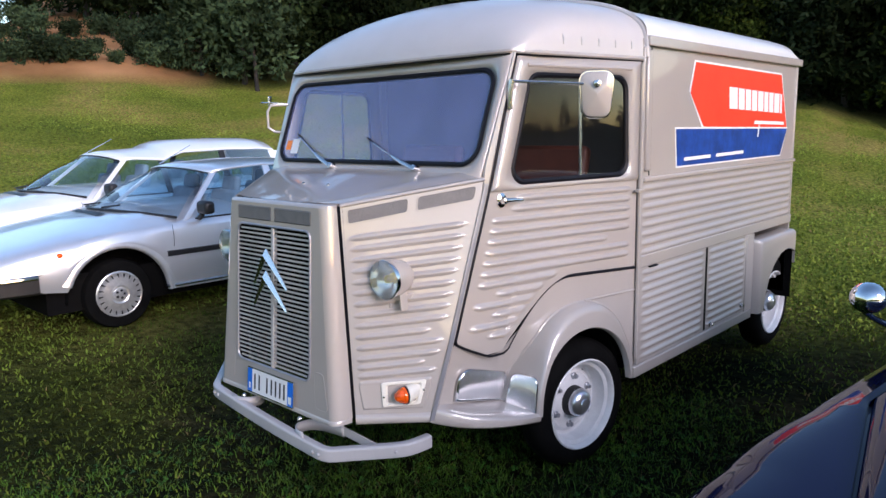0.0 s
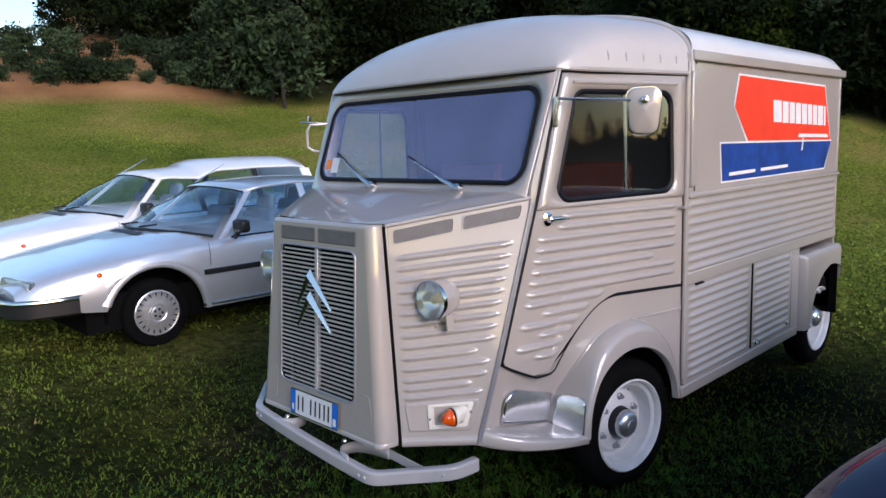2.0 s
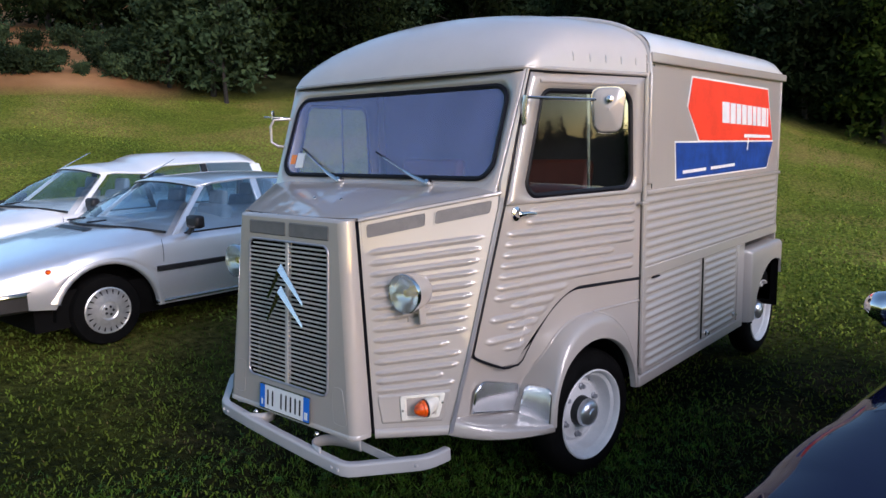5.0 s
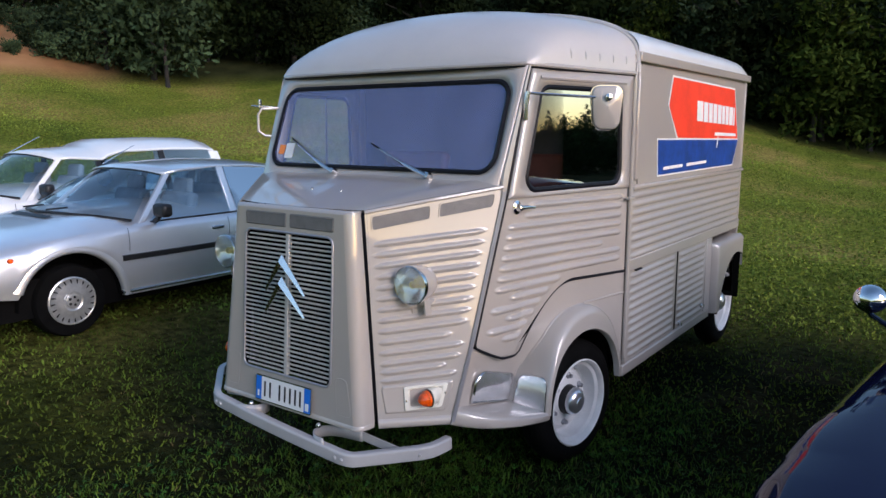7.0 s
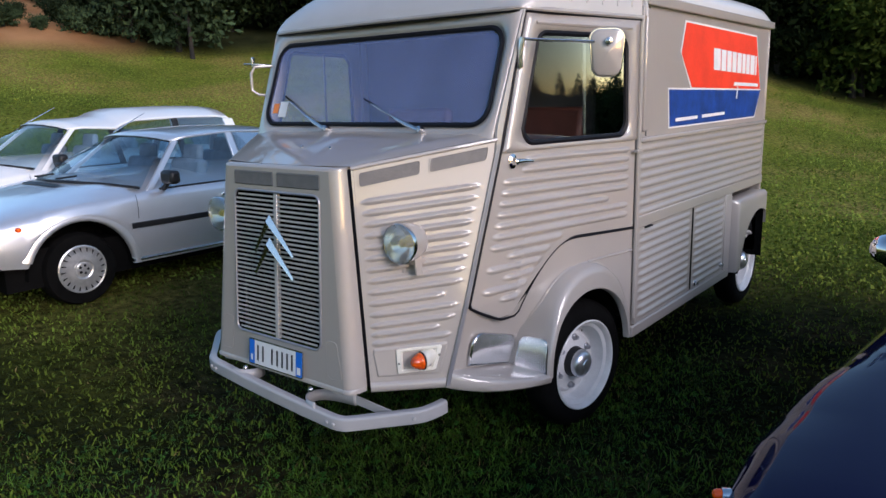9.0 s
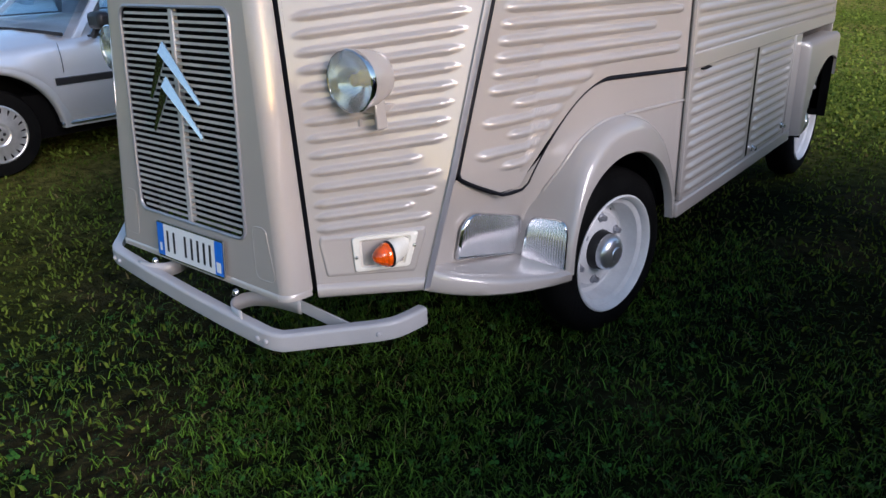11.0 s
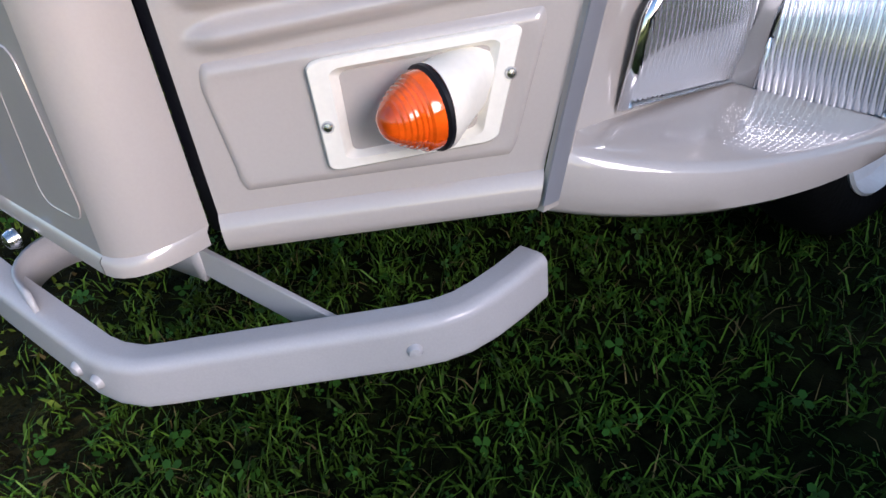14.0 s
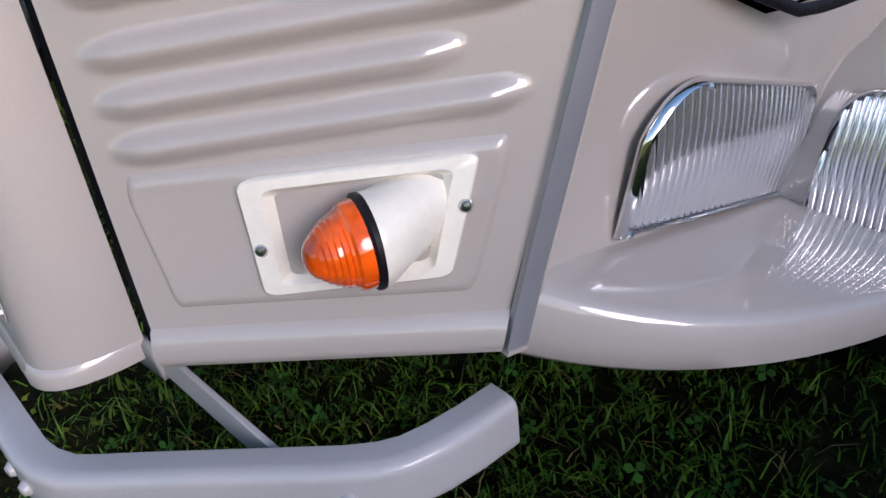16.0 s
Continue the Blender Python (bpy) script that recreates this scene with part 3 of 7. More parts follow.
def build_nose_side(sx):
    ribs = []
    n = 14
    for k in range(n):
        t = k / (n - 1)
        shift = (0.010, 0.0, -0.010)[max(0, k - 11)]
        z0, z1 = lerp(1.222, 0.612, t) - shift, lerp(1.275, 0.640, t) - shift
        s1 = 0.94 if k not in (9, 12) else 0.80
        ribs.append((z0, z1, 0.05, s1))
    side = ribbed("nose_side", ns_left, ns_right, lambda s: 0.43, ns_top, ribs, NS_N, van, 60, 300, sx)
    # rolled lower lip
    bm = bmesh.new()
    rows = []
    for d, dz in ((0, 0.034), (0.004, 0.030), (0.0075, 0.020), (0.008, 0.006), (0.004, -0.004), (-0.006, -0.010), (-0.03, -0.012)):
        rows.append([ns_point(s / 12, 0.425 + dz, d, sx) for s in range(13)])
    grid(bm, rows)
    part("lower_lip", bm, PAINT, van, smooth=80)
    # raised field round the turn light
    bm = bmesh.new()
    o = [(u, v + 0.014 * (u - 0.5) * smoothstep(0.50, 0.60, v)) for u, v in rounded((0.09, 0.90), (0.06, 0.92), 0.480, 0.611, 0.024, 6)]
    cs, cz = 0.5, 0.54
    rows = [[ns_point(cs + (u - cs) * ku, cz + (v - cz) * kv, d, sx) for u, v in o] for ku, kv, d in ((1.0, 1.0, 0.0003), (0.985, 0.955, 0.0040), (0.970, 0.90, 0.0062), (0.955, 0.84, 0.0068), (0.93, 0.76, 0.0058))]
    vs = grid(bm, rows, loop=True)
    bm.faces.new(vs[-1])
    part("pressed_field", bm, PAINT, van, smooth=60)
    # bonnet edge moulding and vents
    bm = bmesh.new()
    tube(bm, [ns_point(i / 10, ns_top(i / 10) + 0.002, 0.004, sx) for i in range(11)], 0.009, 8)
    part("bonnet_edge", bm, PAINT, van)
    for s0, s1 in ((0.045, 0.485), (0.545, 0.955)):
        bm = bmesh.new()
        o = [(u, v) for u, v in rounded((s0, s1), (s0, s1), -0.082, -0.018, 0.016, 4)]
        cs = (s0 + s1) / 2
        rows = [[ns_point(u, ns_top(u) + v, 0.001, sx) for u, v in o], [ns_point(u, ns_top(u) + v, 0.006, sx) for u, v in o],
                [ns_point(cs + (u - cs) * 0.97, ns_top(u) + (v + 0.05) * 0.88 - 0.05, 0.006, sx) for u, v in o],
                [ns_point(cs + (u - cs) * 0.965, ns_top(u) + (v + 0.05) * 0.86 - 0.05, 0.002, sx) for u, v in o]]
        grid(bm, rows, loop=True)
        vent = part("side_vent", bm, PAINT, van)
        bm = bmesh.new()
        fill(bm, [ns_point(cs + (u - cs) * 0.965, ns_top(u) + (v + 0.05) * 0.86 - 0.05, 0.0025, sx) for u, v in o])
        part("vent_mesh", bm, MESHG, vent, "grey vent mesh")
    # head lamp on a small bracket, looking ahead
    base = Vector(ns_point(0.36, 1.02, 0.0, sx))
    c = Vector((0.598, 0.175, 1.052)) if sx > 0 else Vector((-0.615, 0.172, 1.080))
    ax = Vector((0.03 * sx, -1, -0.02)).normalized()
    bm = bmesh.new()
    lathe(bm, [(0.0, -0.14), (0.042, -0.135), (0.067, -0.105), (0.078, -0.065), (0.083, -0.02), (0.083, 0.0)], c, ax, 36)
    lamp = part("head_lamp", bm, PAINT, van)
    bm = bmesh.new()
    lathe(bm, [(0.082, -0.014), (0.0855, -0.012), (0.0868, -0.004), (0.0855, 0.004), (0.0825, 0.006), (0.0815, 0.001)], c, ax, 36)
    part("lamp_rim", bm, CHROME, lamp, "chrome lamp rim")
    bm = bmesh.new()
    lathe(bm, [(0.081 * k / 10, -0.038 + 0.038 * (k / 10) ** 2) for k in range(10, -1, -1)], c, ax, 40)
    part("reflector", bm, REFLECTOR, lamp)
    bm = bmesh.new()
    lathe(bm, [(0.0, -0.008), (0.012, -0.010), (0.017, -0.016), (0.016, -0.037)], c, ax, 16)
    part("lamp_bulb", bm, YELLOW, lamp, "yellow bulb")
    bm = bmesh.new()
    lathe(bm, [(0.081, 0.004), (0.056, 0.014), (0.028, 0.019), (0.0, 0.021)], c, ax, 36)
    part("lamp_glass", bm, LAMPGLASS, lamp, "lamp glass with brightness painted as white film")
    bm = bmesh.new()
    for du in (-0.036, 0.036):
        prism(bm, [(c.x + du - 0.005, c.y + 0.055, c.z - 0.138), (c.x + du + 0.005, c.y + 0.055, c.z - 0.138), (c.x + du * 0.8 + 0.005, c.y + 0.055, c.z - 0.06), (c.x + du * 0.8 - 0.005, c.y + 0.055, c.z - 0.06)], (0, 0.04, 0))
    box(bm, c.x - 0.030, c.x + 0.030, c.y + 0.058, c.y + 0.16, c.z - 0.095, c.z - 0.075)
    part("lamp_bracket", bm, PAINT, van, bevel=0.003)
    # turn light in an ivory housing
    s0, s1, z0, z1 = 0.325, 0.878, 0.496, 0.602

    def bz(u, v, d):
        return ns_point(lerp(s0, s1, u), lerp(z0, z1, v) + 0.010 * (u - 0.5), d, sx)

    o = rounded((0.05, 0.92), (0.0, 0.955), 0.0, 1.0, 0.07, 5)
    o = [(min(1, max(0, u)), v) for u, v in o]
    i1 = [(0.5 + (u - 0.5) * 0.80, 0.5 + (v - 0.5) * 0.82) for u, v in o]
    i2 = [(0.5 + (u - 0.5) * 0.70, 0.5 + (v - 0.5) * 0.70) for u, v in o]
    bm = bmesh.new()
    grid(bm, [[bz(u, v, 0.004) for u, v in o], [bz(u, v, 0.012) for u, v in o], [bz(0.5 + (u - 0.5) * .985, 0.5 + (v - 0.5) * .97, 0.014) for u, v in o],
              [bz(u, v, 0.0145) for u, v in i1], [bz(u, v, 0.004) for u, v in i2]], loop=True)
    fill(bm, [bz(u, v, 0.004) for u, v in i2])
    house = part("turn_light_housing", bm, IVORY, van, "ivory plastic turn light housing")
    c = Vector((0.656 * sx, 0.219, 0.552))
    ax = Vector((-0.30 * sx, -0.95, -0.02)).normalized()
    bm = bmesh.new()
    lathe(bm, [(0.036, 0.002), (0.040, -0.001), (0.040, -0.005), (0.036, -0.006)], c, ax, 28)
    part("lens_gasket", bm, RUBBER, house)
    # smooth fairing from the lens back to the plate
    along = (Vector(bz(1, 0.5, 0)) - Vector(bz(0, 0.5, 0))).normalized()
    along = (along - ax * along.dot(ax)).normalized()
    rows = [[], [], [], []]
    for k in range(32):
        a = 2 * math.pi * k / 32
        ca, sa = math.cos(a), math.sin(a)
        near = c - ax * 0.005 + 0.0402 * (ca * along + Vector((0, 0, sa)))
        corner = 1 + 0.22 * max(0.0, math.sin(2 * a)) if ca > 0 else 1.0
        foot = Vector(bz(0.60 + (0.265 if ca > 0 else 0.15) * ca * corner, 0.49 + 0.36 * sa * corner, 0.004))
        rows[0].append(near)
        rows[1].append(near - ax * 0.006 + (near - c).normalized() * 0.0005)
        rows[2].append(near.lerp(foot, 0.55) + (Vector(bz(0.5, 0.5, 0.01)) - Vector(bz(0.5, 0.5, 0))) * 0.35)
        rows[3].append(foot)
    bm = bmesh.new()
    grid(bm, rows, loop=True)
    part("lens_fairing", bm, IVORY, house, smooth=70)
    bm = bmesh.new()
    prof = [(0.0368, 0.001), (0.0366, 0.009), (0.0355, 0.0125), (0.0325, 0.0145)]
    for k in range(7):
        rr = lerp(0.0318, 0.0150, (k / 6) ** 1.5)
        h = 0.0165 + 0.0270 * (k / 6)
        prof += [(rr, h), (rr - 0.0018, h + 0.0012)]
    prof += [(0.0115, 0.0460), (0.007, 0.0482), (0.0, 0.0490)]
    lathe(bm, prof, c, ax, 32)
    part("turn_lens", bm, AMBER, house, "orange ribbed turn light lens", smooth=25)
    bm = bmesh.new()
    q = c + ax * 0.013 + Vector((0.010 * sx, 0.004, -0.0245))
    lathe(bm, [(0.011, -0.012), (0.0105, 0.004), (0.009, 0.006), (0.0065, 0.0062), (0.006, 0.002), (0.0, 0.002)], q, ax, 14)
    part("lens_lug", bm, AMBER, house)
    bm = bmesh.new()
    lathe(bm, [(0.0, 0.012), (0.003, 0.011), (0.004, 0.009), (0.004, 0.0)], q - ax * 0.006, ax, 10)
    part("lens_screw", bm, CHROME, house)
    for u, v in ((0.07, 0.42), (0.93, 0.60)):
        bm = bmesh.new()
        lathe(bm, [(0.0, 0.004), (0.004, 0.0035), (0.006, 0.001), (0.006, -0.003)], bz(u, v, 0.014), NS_N if sx > 0 else (-NS_N[0], NS_N[1], NS_N[2]), 10)
        part("housing_screw", bm, STEEL, house)
    return side


for side_x in (1, -1):
    build_nose_side(side_x)


# bonnet top, windscreen wall
def build_front():
    bm = bmesh.new()
    rows = []
    for j in range(15):
        t = j / 14
        s = t
        e = Vector(ns_point(s, ns_top(s), 0.0))
        zc = lerp(1.362, 1.478, t) + 0.006 * math.sin(t * math.pi)
        yc = lerp(front_y(1.35) + 0.02, 0.585, t)
        row = []
        for i in range(25):
            u = -1 + 2 * i / 24
            a = abs(u)
            # flat middle, then a fold down to the edges
            k = smoothstep(0.80, 1.0, a)
            y = lerp(yc, e.y, a ** 3)
            z = lerp(zc, e.z + 0.012, a * 0.6 + 0.4 * k)
            row.append((e.x * u, y, z + 0.010 * math.exp(-((a - 0.86) / 0.07) ** 2) * t))
        rows.append(row)
    grid(bm, rows)
    part("bonnet_top", bm, PAINT, van, smooth=35)
    for x in (-0.10, 0.09):
        bm = bmesh.new()
        lathe(bm, [(0.008, 0), (0.008, 0.006), (0.005, 0.009), (0, 0.01)], (x, 0.30, 1.415), (0, -0.2, 1), 10)
        part("bonnet_nozzle", bm, STEEL, van)
    # sheet round the windscreen
    bm = bmesh.new()
    hole = rounded(0.742, 0.742, 1.503, 1.930, 0.09, 8)
    outer = [(-0.775, 1.44), (0.775, 1.44), (0.803, 1.995), (-0.803, 1.995)]
    around(bm, dense(hole, 0.05), dense(outer, 0.05), lambda u, v: (u, screen_y(v), v), 2)
    part("windscreen_wall", bm, PAINT, van, solid=0.02)
    bm = bmesh.new()
    o = rounded(0.745, 0.745, 1.500, 1.933, 0.09, 10)
    i = rounded(0.725, 0.725, 1.520, 1.913, 0.074, 10)
    grid(bm, [[(u, screen_y(v) - d, v) for u, v in pts] for pts, d in ((o, 0.008), (o, 0.016), ([((a[0] + b[0]) / 2, (a[1] + b[1]) / 2) for a, b in zip(o, i)], 0.022), (i, 0.016), (i, 0.0))], loop=True)
    seal = part("windscreen_seal", bm, RUBBER, van, "black rubber windscreen seal")
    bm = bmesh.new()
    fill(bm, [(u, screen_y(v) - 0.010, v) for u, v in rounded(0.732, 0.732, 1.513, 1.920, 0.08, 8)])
    glass = part("windscreen_glass", bm, SCREEN, van, "dusty windscreen glass with painted blue sky sheen")
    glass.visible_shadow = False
    for x0, x1, z0, z1, m in ((-0.690, -0.648, 1.565, 1.615, ORANGE), (-0.640, -0.578, 1.545, 1.625, WHITE)):
        bm = bmesh.new()
        prism(bm, [(x0, screen_y(z0) - 0.013, z0), (x1, screen_y(z0) - 0.013, z0), (x1, screen_y(z1) - 0.013, z1), (x0, screen_y(z1) - 0.013, z1)], (0, 0.001, 0))
        part("inspection_sticker", bm, m, van)
    # wipers
    for px, tx, tz in ((-0.225, -0.600, 1.652), (0.392, -0.010, 1.630)):
        b = Vector((px, screen_y(1.485) - 0.03, 1.487))
        tip = Vector((tx, screen_y(tz) - 0.03, tz))
        mid = b.lerp(tip, 0.38) + Vector((0, -0.02, 0.0))
        bm = bmesh.new()
        lathe(bm, [(0.0, 0.02), (0.014, 0.017), (0.017, 0.0), (0.018, -0.04)], b, (0, -1, 0.4), 14)
        wiper = part("wiper", bm, STEEL, van, "chrome windscreen wiper")
        bm = bmesh.new()
        tube(bm, [b + Vector((0, -0.012, 0)), b.lerp(mid, 0.5) + Vector((0, -0.012, 0)), mid], [0.012, 0.010, 0.007], 8)
        tube(bm, [mid, mid.lerp(tip, 0.5), mid.lerp(tip, 0.72)], 0.004, 6)
        part("wiper_arm", bm, STEEL, wiper)
        bm = bmesh.new()
        bl0, bl1 = mid.lerp(tip, 0.12) + Vector((0.02, 0.012, -0.02)), tip + Vector((0, 0.008, 0))
        tube(bm, [bl0, bl0.lerp(bl1, 0.5) + Vector((0, -0.004, 0.004)), bl1], 0.005, 6)
        part("wiper_blade", bm, RUBBER, wiper)


build_front()


# doors with their windows, the pillar strip before them, hinges, mirror
DOOR_END = 1.598


def door_p(y, z, d=0.0, sx=1):
    lean = 0.022 * smoothstep(1.35, 2.0, z) * smoothstep(1.6, 0.7, y)
    lean += 0.024 * tuck_at(z) * smoothstep(0.62, 0.42, y)
    return mirrored(sx, (door_x(y) + d - lean, y - 0.19 * d, z))


def door_low(y):
    """The door's lower edge: a slanted front corner, then round the wheel's fender."""
    if y < 0.62:
        return lerp(0.745, 0.648, min(1.0, max(0.0, (y - 0.43) / 0.19)) ** 0.85)
    if y < 0.72:
        return 0.648
    if y < 1.12:
        t = (y - 0.72) / 0.40
        return 0.648 + 0.302 * math.sin(t * math.pi / 2) ** 0.9
    return lerp(0.950, 0.930, (y - 1.12) / 0.48)


def build_door(sx):
    def left(z):
        e = seam_b(max(z, 0.70))
        return Vector(door_p(e.y + 0.012, z))

    def right(z):
        return Vector(door_p(DOOR_END - 0.012, z))

    ribs = []
    zs = [1.352 - 0.047 * k for k in range(14)]
    for k, z in enumerate(zs):
        yf = seam_b(max(z, 0.7)).y
        s0, s1 = 0.045, 0.955
        if k == 0:
            s0 = 0.16
        if k == 1:
            s0 = 0.15
        if z < 1.0:
            # the ribs stop before the curve over the wheel
            limit = 0.72 + 0.40 * (math.asin(min(1, max(0, (z - 0.09 - 0.60) / 0.302)) ** (1 / 0.9)) / (math.pi / 2))
            s1 = min(s1, (limit - yf) / (DOOR_END - yf) * 1.0)
            if k % 2:
                s0 = 0.15
        if k == 5:
            s1 = 0.80
        if s1 - s0 > 0.12:
            ribs.append((z + 0.004, z - 0.006, s0, s1))
    door = ribbed("cab_door", left, right, lambda s: max(0.655, door_low(lerp(0.45, DOOR_END, s)) + 0.012), lambda s: 1.392, ribs, (1, -0.19, 0), van, 90, 280, sx, depth=0.0155, half=0.0162)
    # frame of the window
    hole = rounded((0.742, 1.512), (0.850, 1.500), 1.412, 1.908, 0.075, 7)
    outer = [(seam_b(1.392).y + 0.012, 1.392), (DOOR_END - 0.012, 1.392), (DOOR_END - 0.012, 1.975), (seam_b(1.975).y + 0.012, 1.975)]
    bm = bmesh.new()
    around(bm, dense(hole, 0.04), dense(outer, 0.05), lambda u, v: door_p(u, v, 0.0, sx), 2)
    part("window_frame", bm, PAINT, door, solid=0.02)
    bm = bmesh.new()
    i = rounded((0.768, 1.490), (0.868, 1.478), 1.436, 1.886, 0.058, 7)
    grid(bm, [[door_p(u, v, d, sx) for u, v in pts] for pts, d in ((hole, 0.008), ([((a[0] + b[0]) / 2, (a[1] + b[1]) / 2) for a, b in zip(hole, i)], 0.014), (i, 0.008), (i, -0.01))], loop=True)
    part("window_seal", bm, RUBBER, door, "black rubber window seal")
    bm = bmesh.new()
    fill(bm, [door_p(u, v, 0.001, sx) for u, v in rounded((0.76, 1.50), (0.86, 1.488), 1.43, 1.892, 0.06, 6)])
    g = part("window_glass", bm, GLASS, door, "clear door glass")
    g.visible_shadow = False
    bm = bmesh.new()
    prism(bm, [door_p(1.185, 1.43, -0.008, sx), door_p(1.200, 1.43, -0.008, sx), door_p(1.200, 1.895, -0.008, sx), door_p(1.185, 1.895, -0.008, sx)], (-0.006 * sx, 0, 0))
    part("sliding_pane_edge", bm, STEEL, door)
    # dark outline of the door
    bm = bmesh.new()
    path = [(seam_b(lerp(1.975, 0.76, k / 12)).y + 0.004, lerp(1.975, 0.76, k / 12)) for k in range(13)]
    path += [(lerp(0.44, DOOR_END, k / 40), door_low(lerp(0.44, DOOR_END, k / 40)) + 0.003) for k in range(41)]
    rows = [[], []]
    for k, (y, z) in enumerate(path):
        y2, z2 = path[min(k + 1, len(path) - 1)]
        y1, z1 = path[max(k - 1, 0)]
        ln = math.hypot(y2 - y1, z2 - z1)
        w = 0.0055 - 0.0035 * smoothstep(0.66, 0.76, y) * smoothstep(1.12, 1.0, y) * (1 if z < 1.0 else 0)
        ny, nz = -(z2 - z1) / ln * w, (y2 - y1) / ln * w
        rows[0].append(door_p(y + ny, z + nz, 0.001, sx))
        rows[1].append(door_p(y - ny, z - nz, 0.001, sx))
    grid(bm, rows)
    part("door_gap", bm, RUBBER, van, solid=0.004)
    # handle
    c = Vector(door_p(0.690, 1.352, 0, sx))
    out = Vector((1 * sx, -0.19, 0)).normalized()
    bm = bmesh.new()
    lathe(bm, [(0.026, 0.0), (0.026, 0.008), (0.014, 0.014), (0.011, 0.035), (0.0, 0.04)], c, out, 18, squash=1.25)
    tube(bm, [c + out * 0.034, c + out * 0.044 + Vector((0, 0.05, 0.0)), c + out * 0.040 + Vector((0.008 * sx, 0.105, -0.006))], [0.012, 0.010, 0.006], 10)
    part("door_handle", bm, CHROME, door, "chrome door handle")
    # rain strip over the window, hinges at the rear edge
    bm = bmesh.new()
    tube(bm, [door_p(y, 1.938, 0.008, sx) for y in (0.86, 1.2, 1.52)], [0.009, 0.012, 0.009], 8)
    part("rain_strip", bm, PAINT, door)
    bm = bmesh.new()
    tube(bm, [door_p(DOOR_END + 0.002, z, 0.010, sx) for z in (0.44, 1.2, 1.97)], 0.011, 8)
    part("hinge_tube", bm, PAINT, van)
    bm = bmesh.new()
    for z in (1.335,):
        box(bm, *sorted((sx * 0.985, sx * 1.010)), DOOR_END - 0.05, DOOR_END + 0.015, z - 0.008, z + 0.008)
    part("door_hinge", bm, PAINT, van, bevel=0.003)
    # pillar strip from the step to the roof
    bm = bmesh.new()
    rows = []
    for j in range(14):
        z = lerp(0.418, 1.99, j / 13)
        e = seam_b(z)
        f = ns_right(z) if z < 1.44 else Vector((lerp(0.775, 0.803, (z - 1.44) / 0.55), screen_y(z) - 0.004, z))
        a, b = Vector(mirrored(sx, f)), Vector(door_p(e.y - 0.002, z, 0.0, sx))
        m1 = a.lerp(b, 0.25) + Vector((0.008 * sx, -0.010, 0))
        m2 = a.lerp(b, 0.7) + Vector((0.011 * sx, -0.004, 0))
        rows.append([a, m1, m2, b])
    grid(bm, rows)
    part("pillar_strip", bm, PAINT, van)
    bm = bmesh.new()
    rows = []
    for j in range(14):
        z = lerp(0.426, 1.43, j / 13)
        e = seam_b(z)
        a, b = Vector(mirrored(sx, ns_right(z))), Vector(door_p(e.y - 0.002, z, 0.0, sx))
        m1 = a.lerp(b, 0.20) + Vector((0.009 * sx, -0.012, 0))
        m2 = a.lerp(b, 0.62) + Vector((0.013 * sx, -0.007, 0))
        rows.append([a.lerp(m1, 0.7), m1, m1.lerp(m2, 0.5) + Vector((0.001 * sx, -0.001, 0)), m2, m2.lerp(b, 0.3)])
    grid(bm, rows)
    part("pillar_bead", bm, BEADM, van, "grey metal bead")
    # sheet between door, fender and step
    # (fender wall follows the door's plane below its curved edge)
    bm = bmesh.new()
    rows = []
    for k in range(61):
        y = lerp(0.345, DOOR_END, k / 60)
        hi = door_low(y) - 0.003 if y > 0.43 else lerp(0.50, 0.745, (y - 0.345) / 0.085)
        lo = step_z(y) - 0.02 if y < FEND_FRONT + 0.05 else fender_z(y) - 0.05
        lo = min(lo, hi - 0.01)
        row = []
        for t in range(11):
            z = lerp(lo, hi, t / 10)
            p = Vector(door_p(y, z, -0.004, 1))
            tuck = smoothstep(0.33, 0.40, y) * tuck_at(z) * smoothstep(0.95, 0.80, y)
            row.append(mirrored(sx, (lerp(p.x, 0.712, tuck), p.y, z)))
        rows.append(row)
    grid(bm, rows)
    part("cab_side_sheet", bm, PAINT, van)
    if sx < 0:
        bm = bmesh.new()
        tube(bm, [(-0.79, 0.70, 1.66), (-0.82, 0.64, 1.665), (-0.845, 0.615, 1.69), (-0.845, 0.615, 1.78), (-0.83, 0.63, 1.815), (-0.79, 0.72, 1.82)], 0.008, 8)
        arm = part("mirror_arm", bm, PAINT, van, "bent beige mirror bracket")
        bm = bmesh.new()
        o = rounded(0.007, 0.007, -0.026, 0.030, 0.006, 3)
        prism(bm, [(-0.846 + u, 0.625, 1.838 + v) for u, v in o], (-0.016, 0.030, 0))
        tube(bm, [(-0.79, 0.72, 1.822), (-0.83, 0.65, 1.828), (-0.885, 0.60, 1.832)], 0.006, 8)
        part("mirror_clamp", bm, STEEL, arm, "grey metal clamp", bevel=0.003)
        return door
    # outside mirror on an arm
    b0 = Vector(door_p(0.745, 1.815, 0.02, sx))
    head = Vector((1.10 * sx, 0.985, 1.800))
    bm = bmesh.new()
    tube(bm, [b0 + Vector((0, 0, -0.07)), b0 + Vector((0.004 * sx, -0.005, 0.0)), b0 + Vector((0.012 * sx, 0, 0.055))], 0.012, 8)
    mir = part("mirror_arm_base", bm, STEEL, van, "grey mirror bracket")
    bm = bmesh.new()
    tube(bm, [b0 + Vector((0.01 * sx, 0, 0.048)), head + Vector((-0.03 * sx, -0.04, 0.045))], 0.007, 8)
    part("mirror_arm", bm, STEEL, mir)
    bm = bmesh.new()
    # a rounded shell seen from its back; its glass looks to the rear
    across, back = Vector((0.80 * sx, 0.60, 0)).normalized(), Vector((0.60 * sx, -0.80, 0)).normalized()
